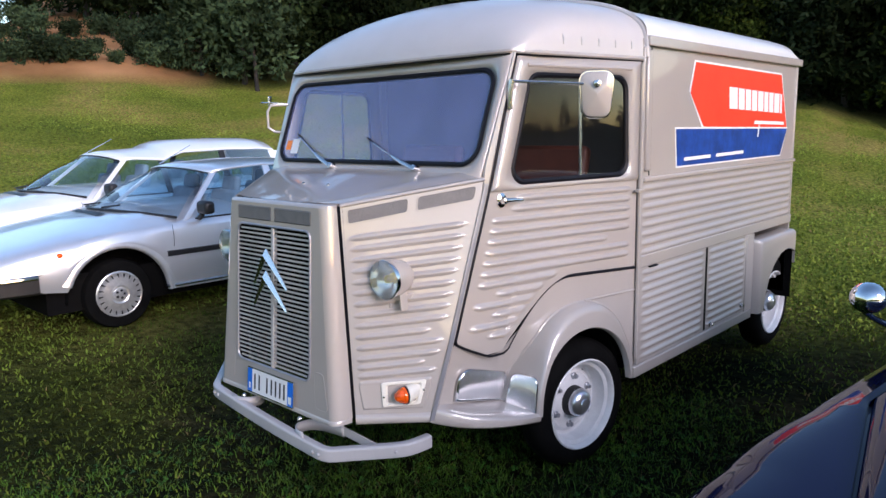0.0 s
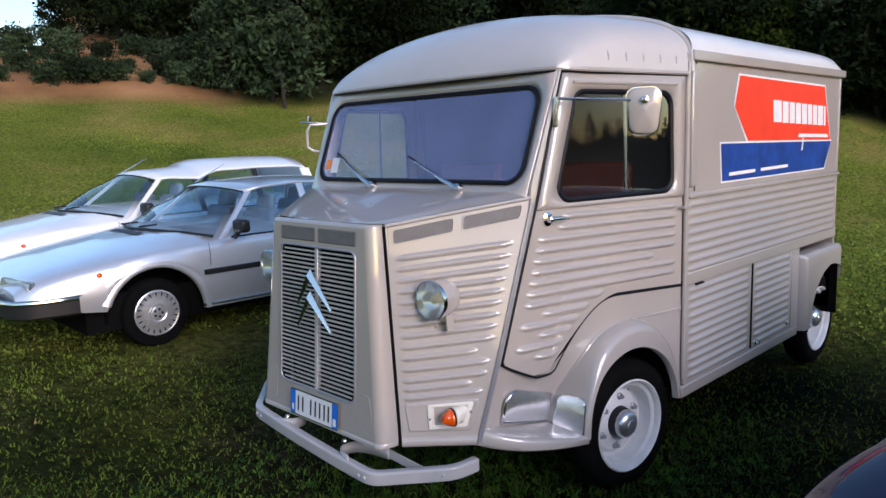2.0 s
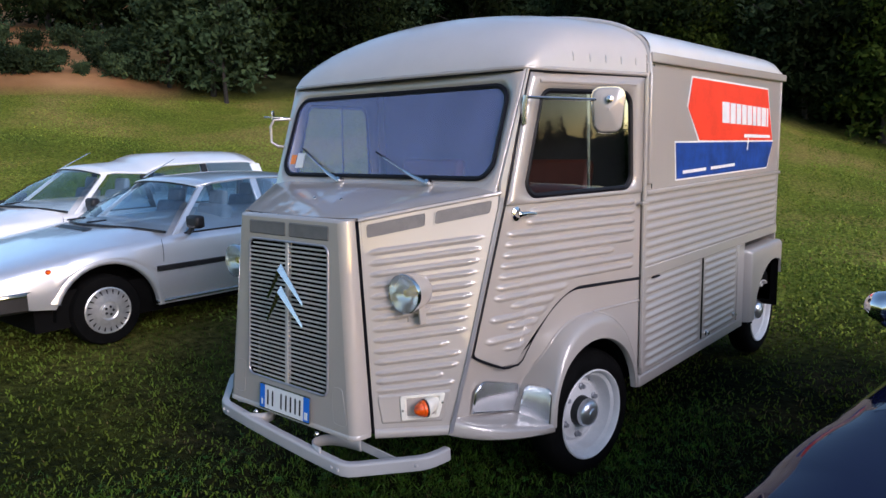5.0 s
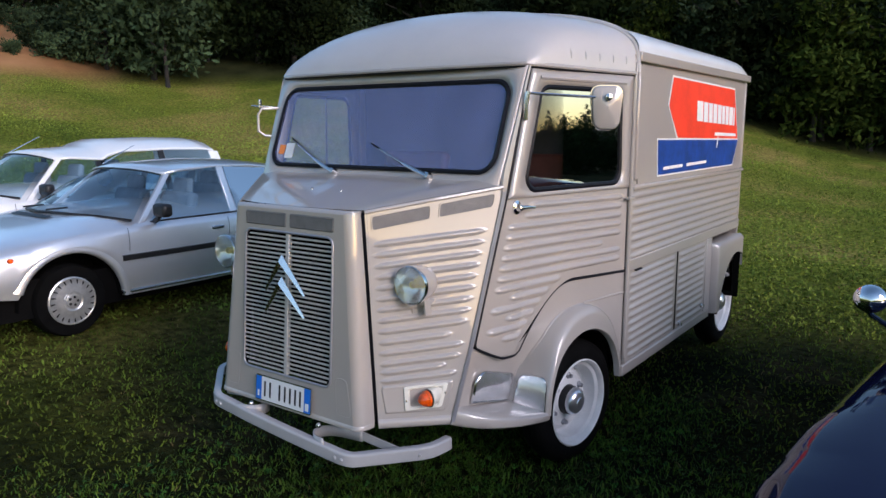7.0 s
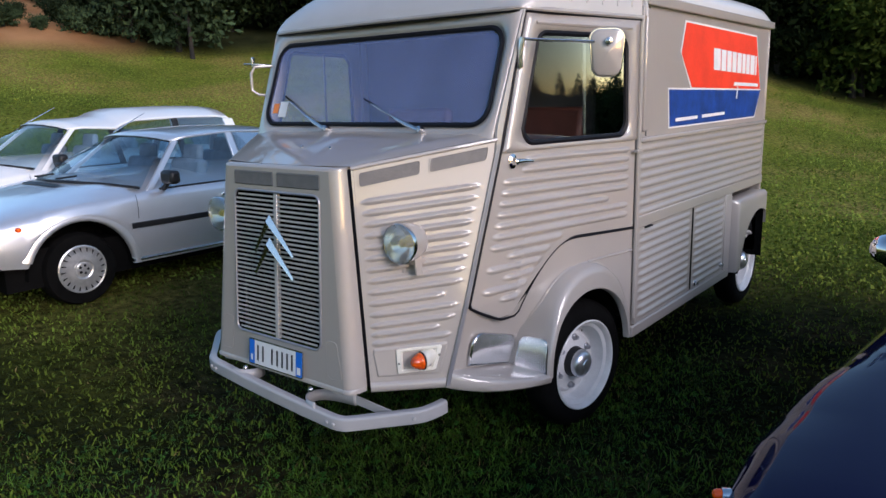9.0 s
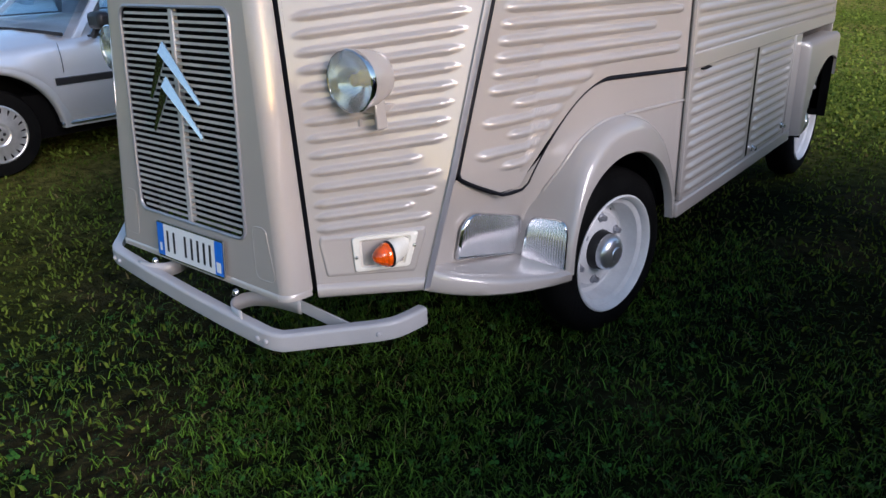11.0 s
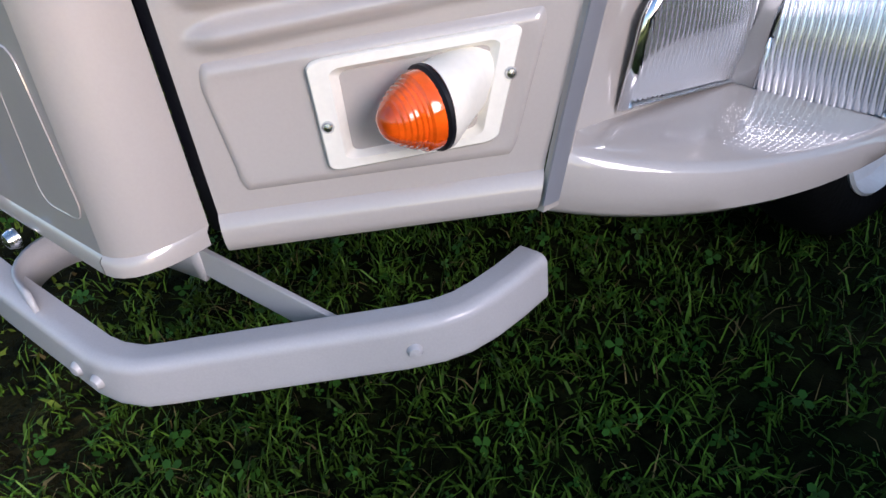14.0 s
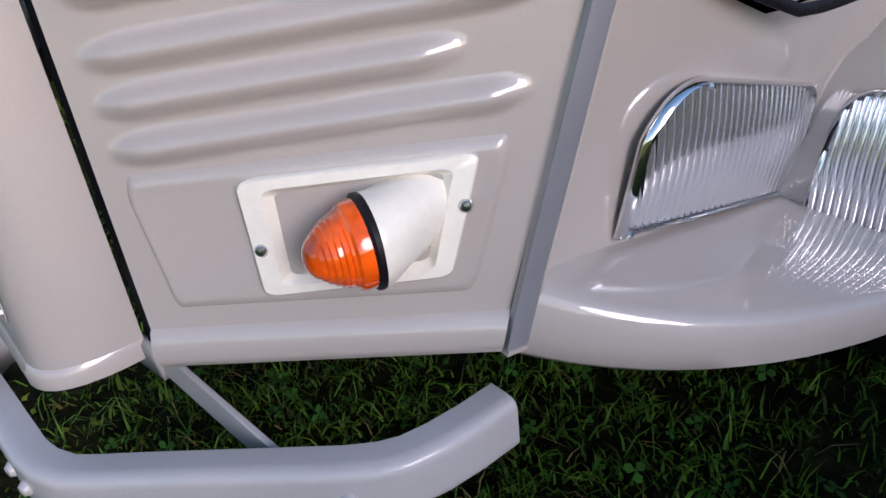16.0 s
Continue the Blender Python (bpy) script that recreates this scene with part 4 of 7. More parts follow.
    o = rounded(0.062, 0.072, -0.098, 0.098, 0.040, 5)
    grid(bm, [[head + across * u * k + Vector((0, 0, 1)) * v * k + back * d for u, v in o] for k, d in ((1.0, -0.014), (1.0, 0.0), (0.95, 0.014), (0.75, 0.022), (0.02, 0.027))], loop=True)
    shell = part("mirror_shell", bm, PAINT, mir, "beige mirror shell")
    bm = bmesh.new()
    ring_tube(bm, [head + across * u + Vector((0, 0, 1)) * v - back * 0.004 for u, v in o], 0.005, 6)
    part("mirror_rim", bm, CHROME, shell)
    bm = bmesh.new()
    fill(bm, [head + across * u * 0.97 + Vector((0, 0, 1)) * v * 0.97 - back * 0.012 for u, v in o])
    part("mirror_glass", bm, CHROME, shell)
    bm = bmesh.new()
    lathe(bm, [(0.0, 0.045), (0.016, 0.04), (0.018, 0.022), (0.016, 0.015)], head + Vector((0, 0, 0.045)), back, 12)
    part("mirror_knuckle", bm, STEEL, shell)
    return door


# front fenders with step and lamp glasses
WY, WZ = 1.26, 0.255
FEND_FRONT = 0.785


FENDER = [(0.785, 0.345), (0.80, 0.43), (0.825, 0.52), (0.875, 0.645), (0.94, 0.73), (1.03, 0.785), (1.15, 0.81), (1.27, 0.80), (1.38, 0.75), (1.48, 0.665), (1.56, 0.54), (1.60, 0.40), (1.605, 0.33)]
OPENING = [(0.815, 0.345), (0.822, 0.43), (0.845, 0.51), (0.90, 0.595), (1.0, 0.66), (1.12, 0.69), (1.24, 0.68), (1.36, 0.63), (1.46, 0.55), (1.53, 0.44), (1.555, 0.34)]


def fender_z(y):
    """Top line of the front fender."""
    for (y0, z0), (y1, z1) in zip(FENDER, FENDER[1:]):
        if y0 <= y <= y1:
            return lerp(z0, z1, (y - y0) / (y1 - y0))
    return 0.34


def step_z(y):
    return lerp(0.486, 0.374, (y - 0.33) / 0.46)


def curve_through(pts, n):
    """n points evenly along a smooth line through the given ones."""
    fine = []
    for i in range(len(pts) - 1):
        p0, p1, p2, p3 = (Vector(pts[max(0, min(len(pts) - 1, i + k))]) for k in (-1, 0, 1, 2))
        for j in range(8):
            t = j / 8
            fine.append(0.5 * (2 * p1 + (p2 - p0) * t + (2 * p0 - 5 * p1 + 4 * p2 - p3) * t * t + (3 * p1 - p0 - 3 * p2 + p3) * t ** 3))
    fine.append(Vector(pts[-1]))
    d = [0.0]
    for a, b in zip(fine, fine[1:]):
        d.append(d[-1] + (b - a).length)
    out, i = [], 0
    for k in range(n):
        t = d[-1] * k / (n - 1)
        while i < len(d) - 2 and d[i + 1] < t:
            i += 1
        out.append(fine[i].lerp(fine[i + 1], (t - d[i]) / max(1e-9, d[i + 1] - d[i])))
    return out


def build_fender(sx):
    n = 48
    o, a = curve_through(FENDER, n), curve_through(OPENING, n)
    rows, xin = [], []
    for k in range(n):
        (y, z), (ya, za) = o[k], a[k]
        tuck = tuck_at(z) * smoothstep(0.95, 0.80, y)
        xi = lerp(min(door_x(y) - 0.012, 0.968), 0.705, tuck)
        xin.append(xi)
        xout = lerp(0.945, 0.984, smoothstep(0.8, 1.5, y))
        ny, nz = y - ya, z - za
        ln = math.hypot(ny, nz)
        ny, nz = ny / ln, nz / ln
        r = min(0.05, ln * 0.6)
        row = [(xi, y, z), (lerp(xi, xout - r, 0.5), y + 0.003 * ny, z + 0.005 * nz), (xout - r, y, z)]
        row += [(xout - r + r * math.sin(t), y - ny * r * (1 - math.cos(t)), z - nz * r * (1 - math.cos(t))) for t in (0.4, 0.8, 1.2, 1.5)]
        row += [(xout + 0.001, lerp(y, ya, 0.8), lerp(z, za, 0.8)), (xout + 0.003, lerp(y, ya, 0.95), lerp(z, za, 0.95)), (xout - 0.004, ya, za), (xout - 0.03, ya, za)]
        rows.append([mirrored(sx, p) for p in row])
    bm = bmesh.new()
    grid(bm, rows)
    part("front_fender", bm, PAINT, van, smooth=50)
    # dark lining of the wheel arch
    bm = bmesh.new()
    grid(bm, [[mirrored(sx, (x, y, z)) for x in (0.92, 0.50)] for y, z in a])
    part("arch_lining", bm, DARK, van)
    # bead between fender and cab side
    bm = bmesh.new()
    tube(bm, [mirrored(sx, (xin[k] + 0.012, o[k][0], o[k][1] + 0.003)) for k in range(9, 34)], 0.005, 6)
    part("fender_bead", bm, PAINT, van)
    # line pressed across the sheet behind the wheel
    bm = bmesh.new()
    tube(bm, [door_p(y, 0.815, 0.001, sx) for y in (1.22, 1.4, 1.59)], 0.006, 6)
    part("cab_bead", bm, PAINT, van)
    # step: a quarter round with a deep skirt
    arc = []
    for k in range(17):
        t = k / 16
        p0, p1, p2 = Vector((0.713, 0.326, 0)), Vector((0.895, 0.44, 0)), Vector((0.945, 0.790, 0))
        arc.append(p0 * (1 - t) ** 2 + p1 * 2 * t * (1 - t) + p2 * t * t)
    inner = [Vector((lerp(0.708, 0.706, k / 16), lerp(0.342, 0.815, k / 16), 0)) for k in range(17)]
    bm, rows = bmesh.new(), []
    for f, dz, push, skirt in ((0, 0, 0, 0), (0.6, -0.004, 0, 0), (0.93, -0.008, 0, 0), (0.985, -0.011, 0.0, 0), (1, -0.018, 0.003, 0), (1, 0.03, 0.008, 1), (1, 0.008, 0.008, 1), (0.98, 0.0, 0.003, 1), (0.9, -0.002, 0, 1)):
        row = []
        for k in range(17):
            t = k / 16
            p = inner[k].lerp(arc[k], f)
            d = (arc[k] - inner[8]).normalized() * push
            z = (lerp(0.408, 0.326, t) if skirt else step_z(lerp(0.33, 0.79, t))) + dz
            row.append(mirrored(sx, (p.x + d.x, p.y + d.y, z)))
        rows.append(row)
    grid(bm, rows)
    part("step", bm, PAINT, van, smooth=45)
    # ribbed reflector glasses over the step: one on the cab side, one on the fender
    corners = [(Vector((0.716, 0.458, 0.468)), Vector((0.716, 0.822, 0.370)), Vector((0.735, 0.804, 0.524)), Vector((0.748, 0.440, 0.640)), Vector((1, 0, -0.05))),
               (Vector((0.755, 0.784, 0.368)), Vector((0.930, 0.790, 0.360)), Vector((0.928, 0.818, 0.530)), Vector((0.757, 0.814, 0.526)), Vector((0, -1, 0.25)))]

    def bend(p, c, q):
        return [((1 - t) ** 2 * p[0] + 2 * t * (1 - t) * c[0] + t * t * q[0], (1 - t) ** 2 * p[1] + 2 * t * (1 - t) * c[1] + t * t * q[1]) for t in (k / 8 for k in range(9))]

    for which, (ca, cb, cc, cd, nrm) in enumerate(corners):
        def wp(u, v, d):
            p = ca.lerp(cb, u).lerp(cd.lerp(cc, u), v) + nrm * (d + 0.004)
            return mirrored(sx, p)

        lean = 0.05 if which == 0 else 0.06
        o2 = [(0.0, 0.0), (0.33, 0.0), (0.66, 0.0), (1.0, 0.0), (1.0, 0.45)] + bend((1.0, 0.84), (1.0, 1.0), (0.92, 1.0)) + [(0.6, 1.0)] + bend((0.30, 1.0), (0.14, 0.98), (lean, 0.62)) + [(lean * 0.5, 0.31)]

        if which == 1:
            o2 = [(0.0, 0.0), (0.33, 0.0), (0.66, 0.0), (1.0, 0.0), (0.99, 0.4)] + bend((0.98, 0.70), (0.96, 1.0), (0.72, 1.0)) + [(0.5, 1.0)] + bend((0.34, 1.0), (0.08, 1.0), (0.05, 0.66)) + [(0.025, 0.3)]

        def ceiling_v(u):
            best = 0.0
            for (u0, v0), (u1, v1) in zip(o2, o2[1:] + o2[:1]):
                if (u0 - u) * (u1 - u) <= 0 and abs(u1 - u0) > 1e-9:
                    best = max(best, lerp(v0, v1, (u - u0) / (u1 - u0)))
            return best

        bm = bmesh.new()
        i2 = [(0.5 + (u - 0.5) * 0.95, 0.48 + (v - 0.48) * 0.92) for u, v in o2]
        grid(bm, [[wp(u, v, d) for u, v in pts] for pts, d in ((o2, -0.004), (o2, 0.003), ([((p[0] + q[0]) / 2, (p[1] + q[1]) / 2) for p, q in zip(o2, i2)], 0.007), (i2, 0.003), (i2, -0.002))], loop=True)
        fr = part("reflector_frame", bm, CHROME, van, "chrome reflector frame", smooth=60)
        bm = bmesh.new()
        fill(bm, [wp(u, v, -0.003) for u, v in o2])
        part("reflector_back", bm, RIBGLASS, fr)
        m = 27 if which == 0 else 17
        bm = bmesh.new()
        for k in range(m):
            u = 0.035 + 0.93 * (k + 0.5) / m
            hw = 0.93 / m * 0.5
            hi = 0.48 + (ceiling_v(0.5 + (u - 0.5) / 0.95) - 0.48) * 0.92
            if hi < 0.12:
                continue
            rows = []
            for j in range(11):
                v = lerp(0.045, hi, j / 10)
                puff = 0.010 * math.sin(math.pi * (0.06 + 0.88 * j / 10)) ** 0.8 * math.sin(math.pi * (0.08 + 0.84 * u)) ** 0.4
                rows.append([wp(u + hw * dx, v, puff - 0.003 + (0.0032 if which == 0 else 0.0050) * hh) for dx, hh in ((-1, 0), (-0.6, 0.7), (0, 1), (0.6, 0.7), (1, 0))])
            grid(bm, rows)
        part("ribbed_glass", bm, RIBGLASS, fr, "vertically ribbed silvery glass", smooth=70)
        for u, v in ((0.03, 0.03), (0.97, 0.05), (0.30, 0.96)):
            bm = bmesh.new()
            lathe(bm, [(0, 0.006), (0.003, 0.005), (0.0045, 0.001)], wp(u, v, 0.004), nrm if sx > 0 else Vector((-nrm.x, nrm.y, 0)), 8)
            part("frame_screw", bm, STEEL, fr)
    bm = bmesh.new()
    tube(bm, [mirrored(sx, p) for p in ((0.718, 0.805, 0.385), (0.735, 0.828, 0.52), (0.76, 0.85, 0.60))], 0.011, 8)
    part("recess_post", bm, PAINT, van)


for side_x in (1, -1):
    build_door(side_x)
    build_fender(side_x)


# wheels
def build_wheel(at, sx, steer=0.0, name="wheel"):
    """steer: degrees by which the wheel is turned to the van's right."""
    turn = Matrix.Rotation(radians(-steer), 3, "Z")
    c, ax = Vector(at), turn @ Vector((sx, 0, 0))
    bm = bmesh.new()
    lathe(bm, [(0.232, -0.155), (0.29, -0.165), (0.325, -0.145), (0.336, -0.11), (0.338, -0.085), (0.336, -0.06), (0.326, -0.025), (0.298, -0.006), (0.26, 0.0), (0.234, -0.010)], c, ax, 48)
    w = part(name, bm, TYRE, van, "black tyre on white steel wheel")
    bm = bmesh.new()
    lathe(bm, [(0.236, -0.012), (0.238, -0.004), (0.232, 0.000), (0.224, -0.006), (0.217, -0.030), (0.204, -0.036), (0.199, -0.040), (0.195, -0.098), (0.190, -0.112), (0.182, -0.116), (0.172, -0.116), (0.166, -0.110), (0.160, -0.099), (0.150, -0.094), (0.138, -0.097), (0.120, -0.094), (0.085, -0.084), (0.04, -0.082), (0.0, -0.082)], c, ax, 48)
    lathe(bm, [(0.236, -0.012), (0.21, -0.08), (0.236, -0.15)], c, ax, 32)
    part("rim", bm, WHITEP, w, "white steel rim")
    bm = bmesh.new()
    lathe(bm, [(0.082, -0.090), (0.081, -0.078), (0.078, -0.072), (0.076, -0.050), (0.070, -0.044)], c, ax, 32)
    part("hub", bm, TRIM, w, "dark hub ring")
    bm = bmesh.new()
    lathe(bm, [(0.072, -0.050), (0.073, -0.034), (0.069, -0.020), (0.056, -0.008), (0.037, 0.000), (0.031, 0.001), (0.028, 0.005), (0.0, 0.007)], c, ax, 32)
    part("hub_cap", bm, CAPM, w, "chrome hub cap")
    for k in range(6):
        a = 2 * math.pi * k / 6 + 0.4
        p = c + turn @ Vector((-0.092 * sx, 0.128 * math.cos(a), 0.128 * math.sin(a)))
        bm = bmesh.new()
        lathe(bm, [(0.0, 0.026), (0.011, 0.024), (0.013, 0.008), (0.019, 0.004), (0.019, -0.006)], p, ax, 6)
        part("wheel_nut", bm, BEADM, w)
    for k in range(4):
        a = 2 * math.pi * k / 4 + 0.9
        p = c + turn @ Vector((-0.1152 * sx, 0.172 * math.cos(a), 0.168 * math.sin(a)))
        bm = bmesh.new()
        lathe(bm, [(0.008, 0.0), (0.0, 0.0008)], p, ax, 12)
        part("wheel_slot", bm, DARK, w)


for side_x in (1, -1):
    build_wheel((0.888 * side_x, WY + 0.005, WZ), side_x, 9 * side_x)
    build_wheel((0.955 * side_x, 3.770, 0.330), side_x)


# load box: side walls, rails, lower doors, rear wheel boxes, sign
BX, BY0, BY1 = 0.985, 1.605, 3.905


def build_box_side(sx):
    def at(y):
        return lambda z: Vector((BX, y, z))

    n = (1, 0, 0)
    # flat upper field
    bm = bmesh.new()
    box(bm, *sorted((sx * (BX - 0.025), sx * BX)), BY0, BY1, 1.40, 2.09)
    upper = part("upper_side_panel", bm, PAINT, van)
    for nm, y0, y1, z0, z1, out, bev in (("top_rail", BY0 + 0.02, BY1 + 0.02, 2.055, 2.105, 0.028, 0.006), ("middle_rail", BY0 + 0.02, BY1 + 0.012, 1.372, 1.400, 0.018, 0.008),
                                    ("lower_rail", BY0 + 0.01, BY1 + 0.006, 0.925, 0.990, 0.010, 0.006), ("corner_post", BY0, BY0 + 0.020, 0.40, 2.05, 0.010, 0.005),
                                    ("panel_post", BY0 + 0.028, BY0 + 0.082, 1.43, 2.04, 0.018, 0.010), ("sill", BY0 - 0.03, 3.20, 0.335, 0.398, 0.012, 0.008),
                                    ("rear_post", BY1 - 0.022, BY1, 0.86, 2.06, 0.006, 0.004)):
        bm = bmesh.new()
        box(bm, *sorted((sx * (BX - 0.02), sx * (BX + out))), y0, y1, z0, z1)
        part(nm, bm, PAINT, van, bevel=bev)
    bm = bmesh.new()
    box(bm, *sorted((sx * (BX - 0.001), sx * (BX + 0.0025))), BY0 + 0.085, BY0 + 0.093, 1.405, 2.05)
    part("panel_gap", bm, RUBBER, van)
    ribs = [(z, z, 0.012, 0.99) for z in (1.340 - 0.048 * k for k in range(8))]
    ribbed("ribbed_side", at(BY0 + 0.01), at(BY1), lambda s: 0.985, lambda s: 1.376, ribs, n, van, 64, 130, sx, depth=0.011, half=0.0165)
    for y0, y1 in ((BY0 + 0.025, 2.446), (2.476, 3.085)):
        ribs = [(z, z, 0.03, 0.97) for z in (0.892 - 0.046 * k for k in range(11))]
        ribbed("ribbed_hatch", at(y0), at(y1), lambda s: 0.400, lambda s: 0.925, ribs, n, van, 48, 170, sx, depth=0.011, half=0.0155)
    bm = bmesh.new()
    box(bm, *sorted((sx * (BX - 0.03), sx * (BX - 0.012))), BY0, 3.23, 0.34, 0.95)
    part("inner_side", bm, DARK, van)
    bm = bmesh.new()
    box(bm, *sorted((sx * (BX - 0.011), sx * (BX - 0.003))), 2.447, 2.475, 0.402, 0.923)
    part("hatch_gap", bm, DARK, van)
    bm = bmesh.new()
    box(bm, *sorted((sx * (BX - 0.02), sx * (BX + 0.006))), 3.088, 3.215, 0.36, 0.925)
    part("hatch_post", bm, PAINT, van, bevel=0.006)
    for y, z in ((3.02, 0.455), (2.53, 0.43)):
        bm = bmesh.new()
        lathe(bm, [(0.0, 0.03), (0.011, 0.027), (0.012, 0.012), (0.017, 0.008), (0.017, 0)], (sx * BX, y, z), (sx, 0, 0), 10)
        part("hatch_catch", bm, STEEL, van)
    bm = bmesh.new()
    box(bm, *sorted((sx * BX, sx * (BX + 0.016))), 1.72, 1.80, 0.915, 0.922)
    part("hatch_latch", bm, RUBBER, van)
    # squared box over the rear wheel
    xo = BX + 0.055
    cy, cz, r = 3.735, 0.33, 0.42
    cols = 40
    rows = []
    for k in range(cols + 1):
        y = lerp(3.205, BY1 + 0.005, k / cols)
        lo = 0.36
        if abs(y - cy) < r:
            lo = max(lo, cz + math.sqrt(r * r - (y - cy) ** 2))
        if y > cy + 0.1:
            lo = max(lo, 0.62)
        top = 0.865
        ed = min(1, (y - 3.205) / 0.03)
        x = lerp(BX, xo, math.sin(ed * math.pi / 2))
        rows.append([(BX - 0.05, y, top + 0.012), (lerp(BX, x, 0.6), y, top + 0.010), (x - 0.006 * ed, y, top - 0.004), (x, y, top - 0.02)] + [(x, y, lerp(top - 0.02, lo, t / 5)) for t in range(1, 6)] + [(x - 0.03, y, lo)])
    bm = bmesh.new()
    grid(bm, [[mirrored(sx, p) for p in row] for row in rows])
    vs = [bm.verts.new(mirrored(sx, p)) for p in ((BX - 0.05, BY1 + 0.005, 0.877), (xo, BY1 + 0.005, 0.845), (xo, BY1 + 0.005, 0.62), (BX - 0.05, BY1 + 0.005, 0.62))]
    bm.faces.new(vs)
    part("rear_fender", bm, PAINT, van, smooth=45)
    bm = bmesh.new()
    arc = [(min(cy + 0.418 * math.cos(radians(a)), BY1 - 0.02), cz + 0.418 * math.sin(radians(a))) for a in range(4, 185, 8)]
    grid(bm, [[mirrored(sx, (x, y, z)) for y, z in arc] for x in (xo - 0.012, 0.62)])
    fill(bm, [mirrored(sx, (0.62, y, z)) for y, z in arc])
    part("arch_lining", bm, DARK, van)
    bm = bmesh.new()
    box(bm, *sorted((sx * 0.92, sx * (BX + 0.035))), BY1 - 0.015, BY1 + 0.02, 0.50, 0.62)
    part("rear_buffer", bm, RUBBER, van, bevel=0.01)


for side_x in (1, -1):
    build_box_side(side_x)


def build_sign(sx):
    x0 = sx * (BX + 0.0015)

    def flat(nm, pts, m, d, parent, label=""):
        bm = bmesh.new()
        prism(bm, [(x0 + sx * d, y, z) for y, z in pts], (0.0012 * sx, 0, 0))
        return part(nm, bm, m, parent, label)

    red = [(2.148, 1.835), (2.205, 2.005), (3.565, 1.985), (3.720, 1.628), (2.335, 1.648)]
    blue = [(1.985, 1.640), (3.735, 1.618), (3.615, 1.437), (2.010, 1.437)]

    def grow(pts, g):
        cy, cz = sum(p[0] for p in pts) / len(pts), sum(p[1] for p in pts) / len(pts)
        return [(y + g * (1 if y > cy else -1), z + g * 0.8 * (1 if z > cz else -1)) for y, z in pts]

    sign = flat("side_sign", grow(red, 0.014), WHITE, 0, van, "painted red and blue company sign with white edges")
    flat("white_edge", grow(blue, 0.012), WHITE, 0.0002, sign)
    flat("red_field", red, RED, 0.002, sign, "red arrow-shaped field")
    flat("blue_field", blue, BLUE, 0.0022, sign, "blue field")
    y0 = 2.690
    for wide in (0.125, 0.095, 0.088, 0.088, 0.092, 0.072, 0.078, 0.098, 0.034):
        dz = -0.030 * (y0 - 2.69)
        flat("word_bar", [(y0, 1.752 + dz), (y0 + wide, 1.750 + dz), (y0 + wide - 0.014, 1.880 + dz), (y0 - 0.014, 1.882 + dz)], WHITE, 0.004, sign)
        y0 += wide + 0.018
    flat("word_bar", [(3.10, 1.655), (3.66, 1.645), (3.65, 1.666), (3.11, 1.678)], WHITE, 0.004, sign)
    flat("pen_stroke", [(3.165, 1.57), (3.185, 1.57), (3.20, 1.65), (3.18, 1.65)], WHITE, 0.0042, sign)
    flat("word_bar", [(2.09, 1.462), (2.44, 1.466), (2.44, 1.485), (2.09, 1.481)], WHITE, 0.0042, sign)
    flat("word_bar", [(2.52, 1.467), (2.94, 1.472), (2.94, 1.491), (2.52, 1.486)], WHITE, 0.0042, sign)


build_sign(1)


# roofs
def dome(u):
    return max(0.0, 1 - abs(u) ** 1.9) ** (1 / 3.4)


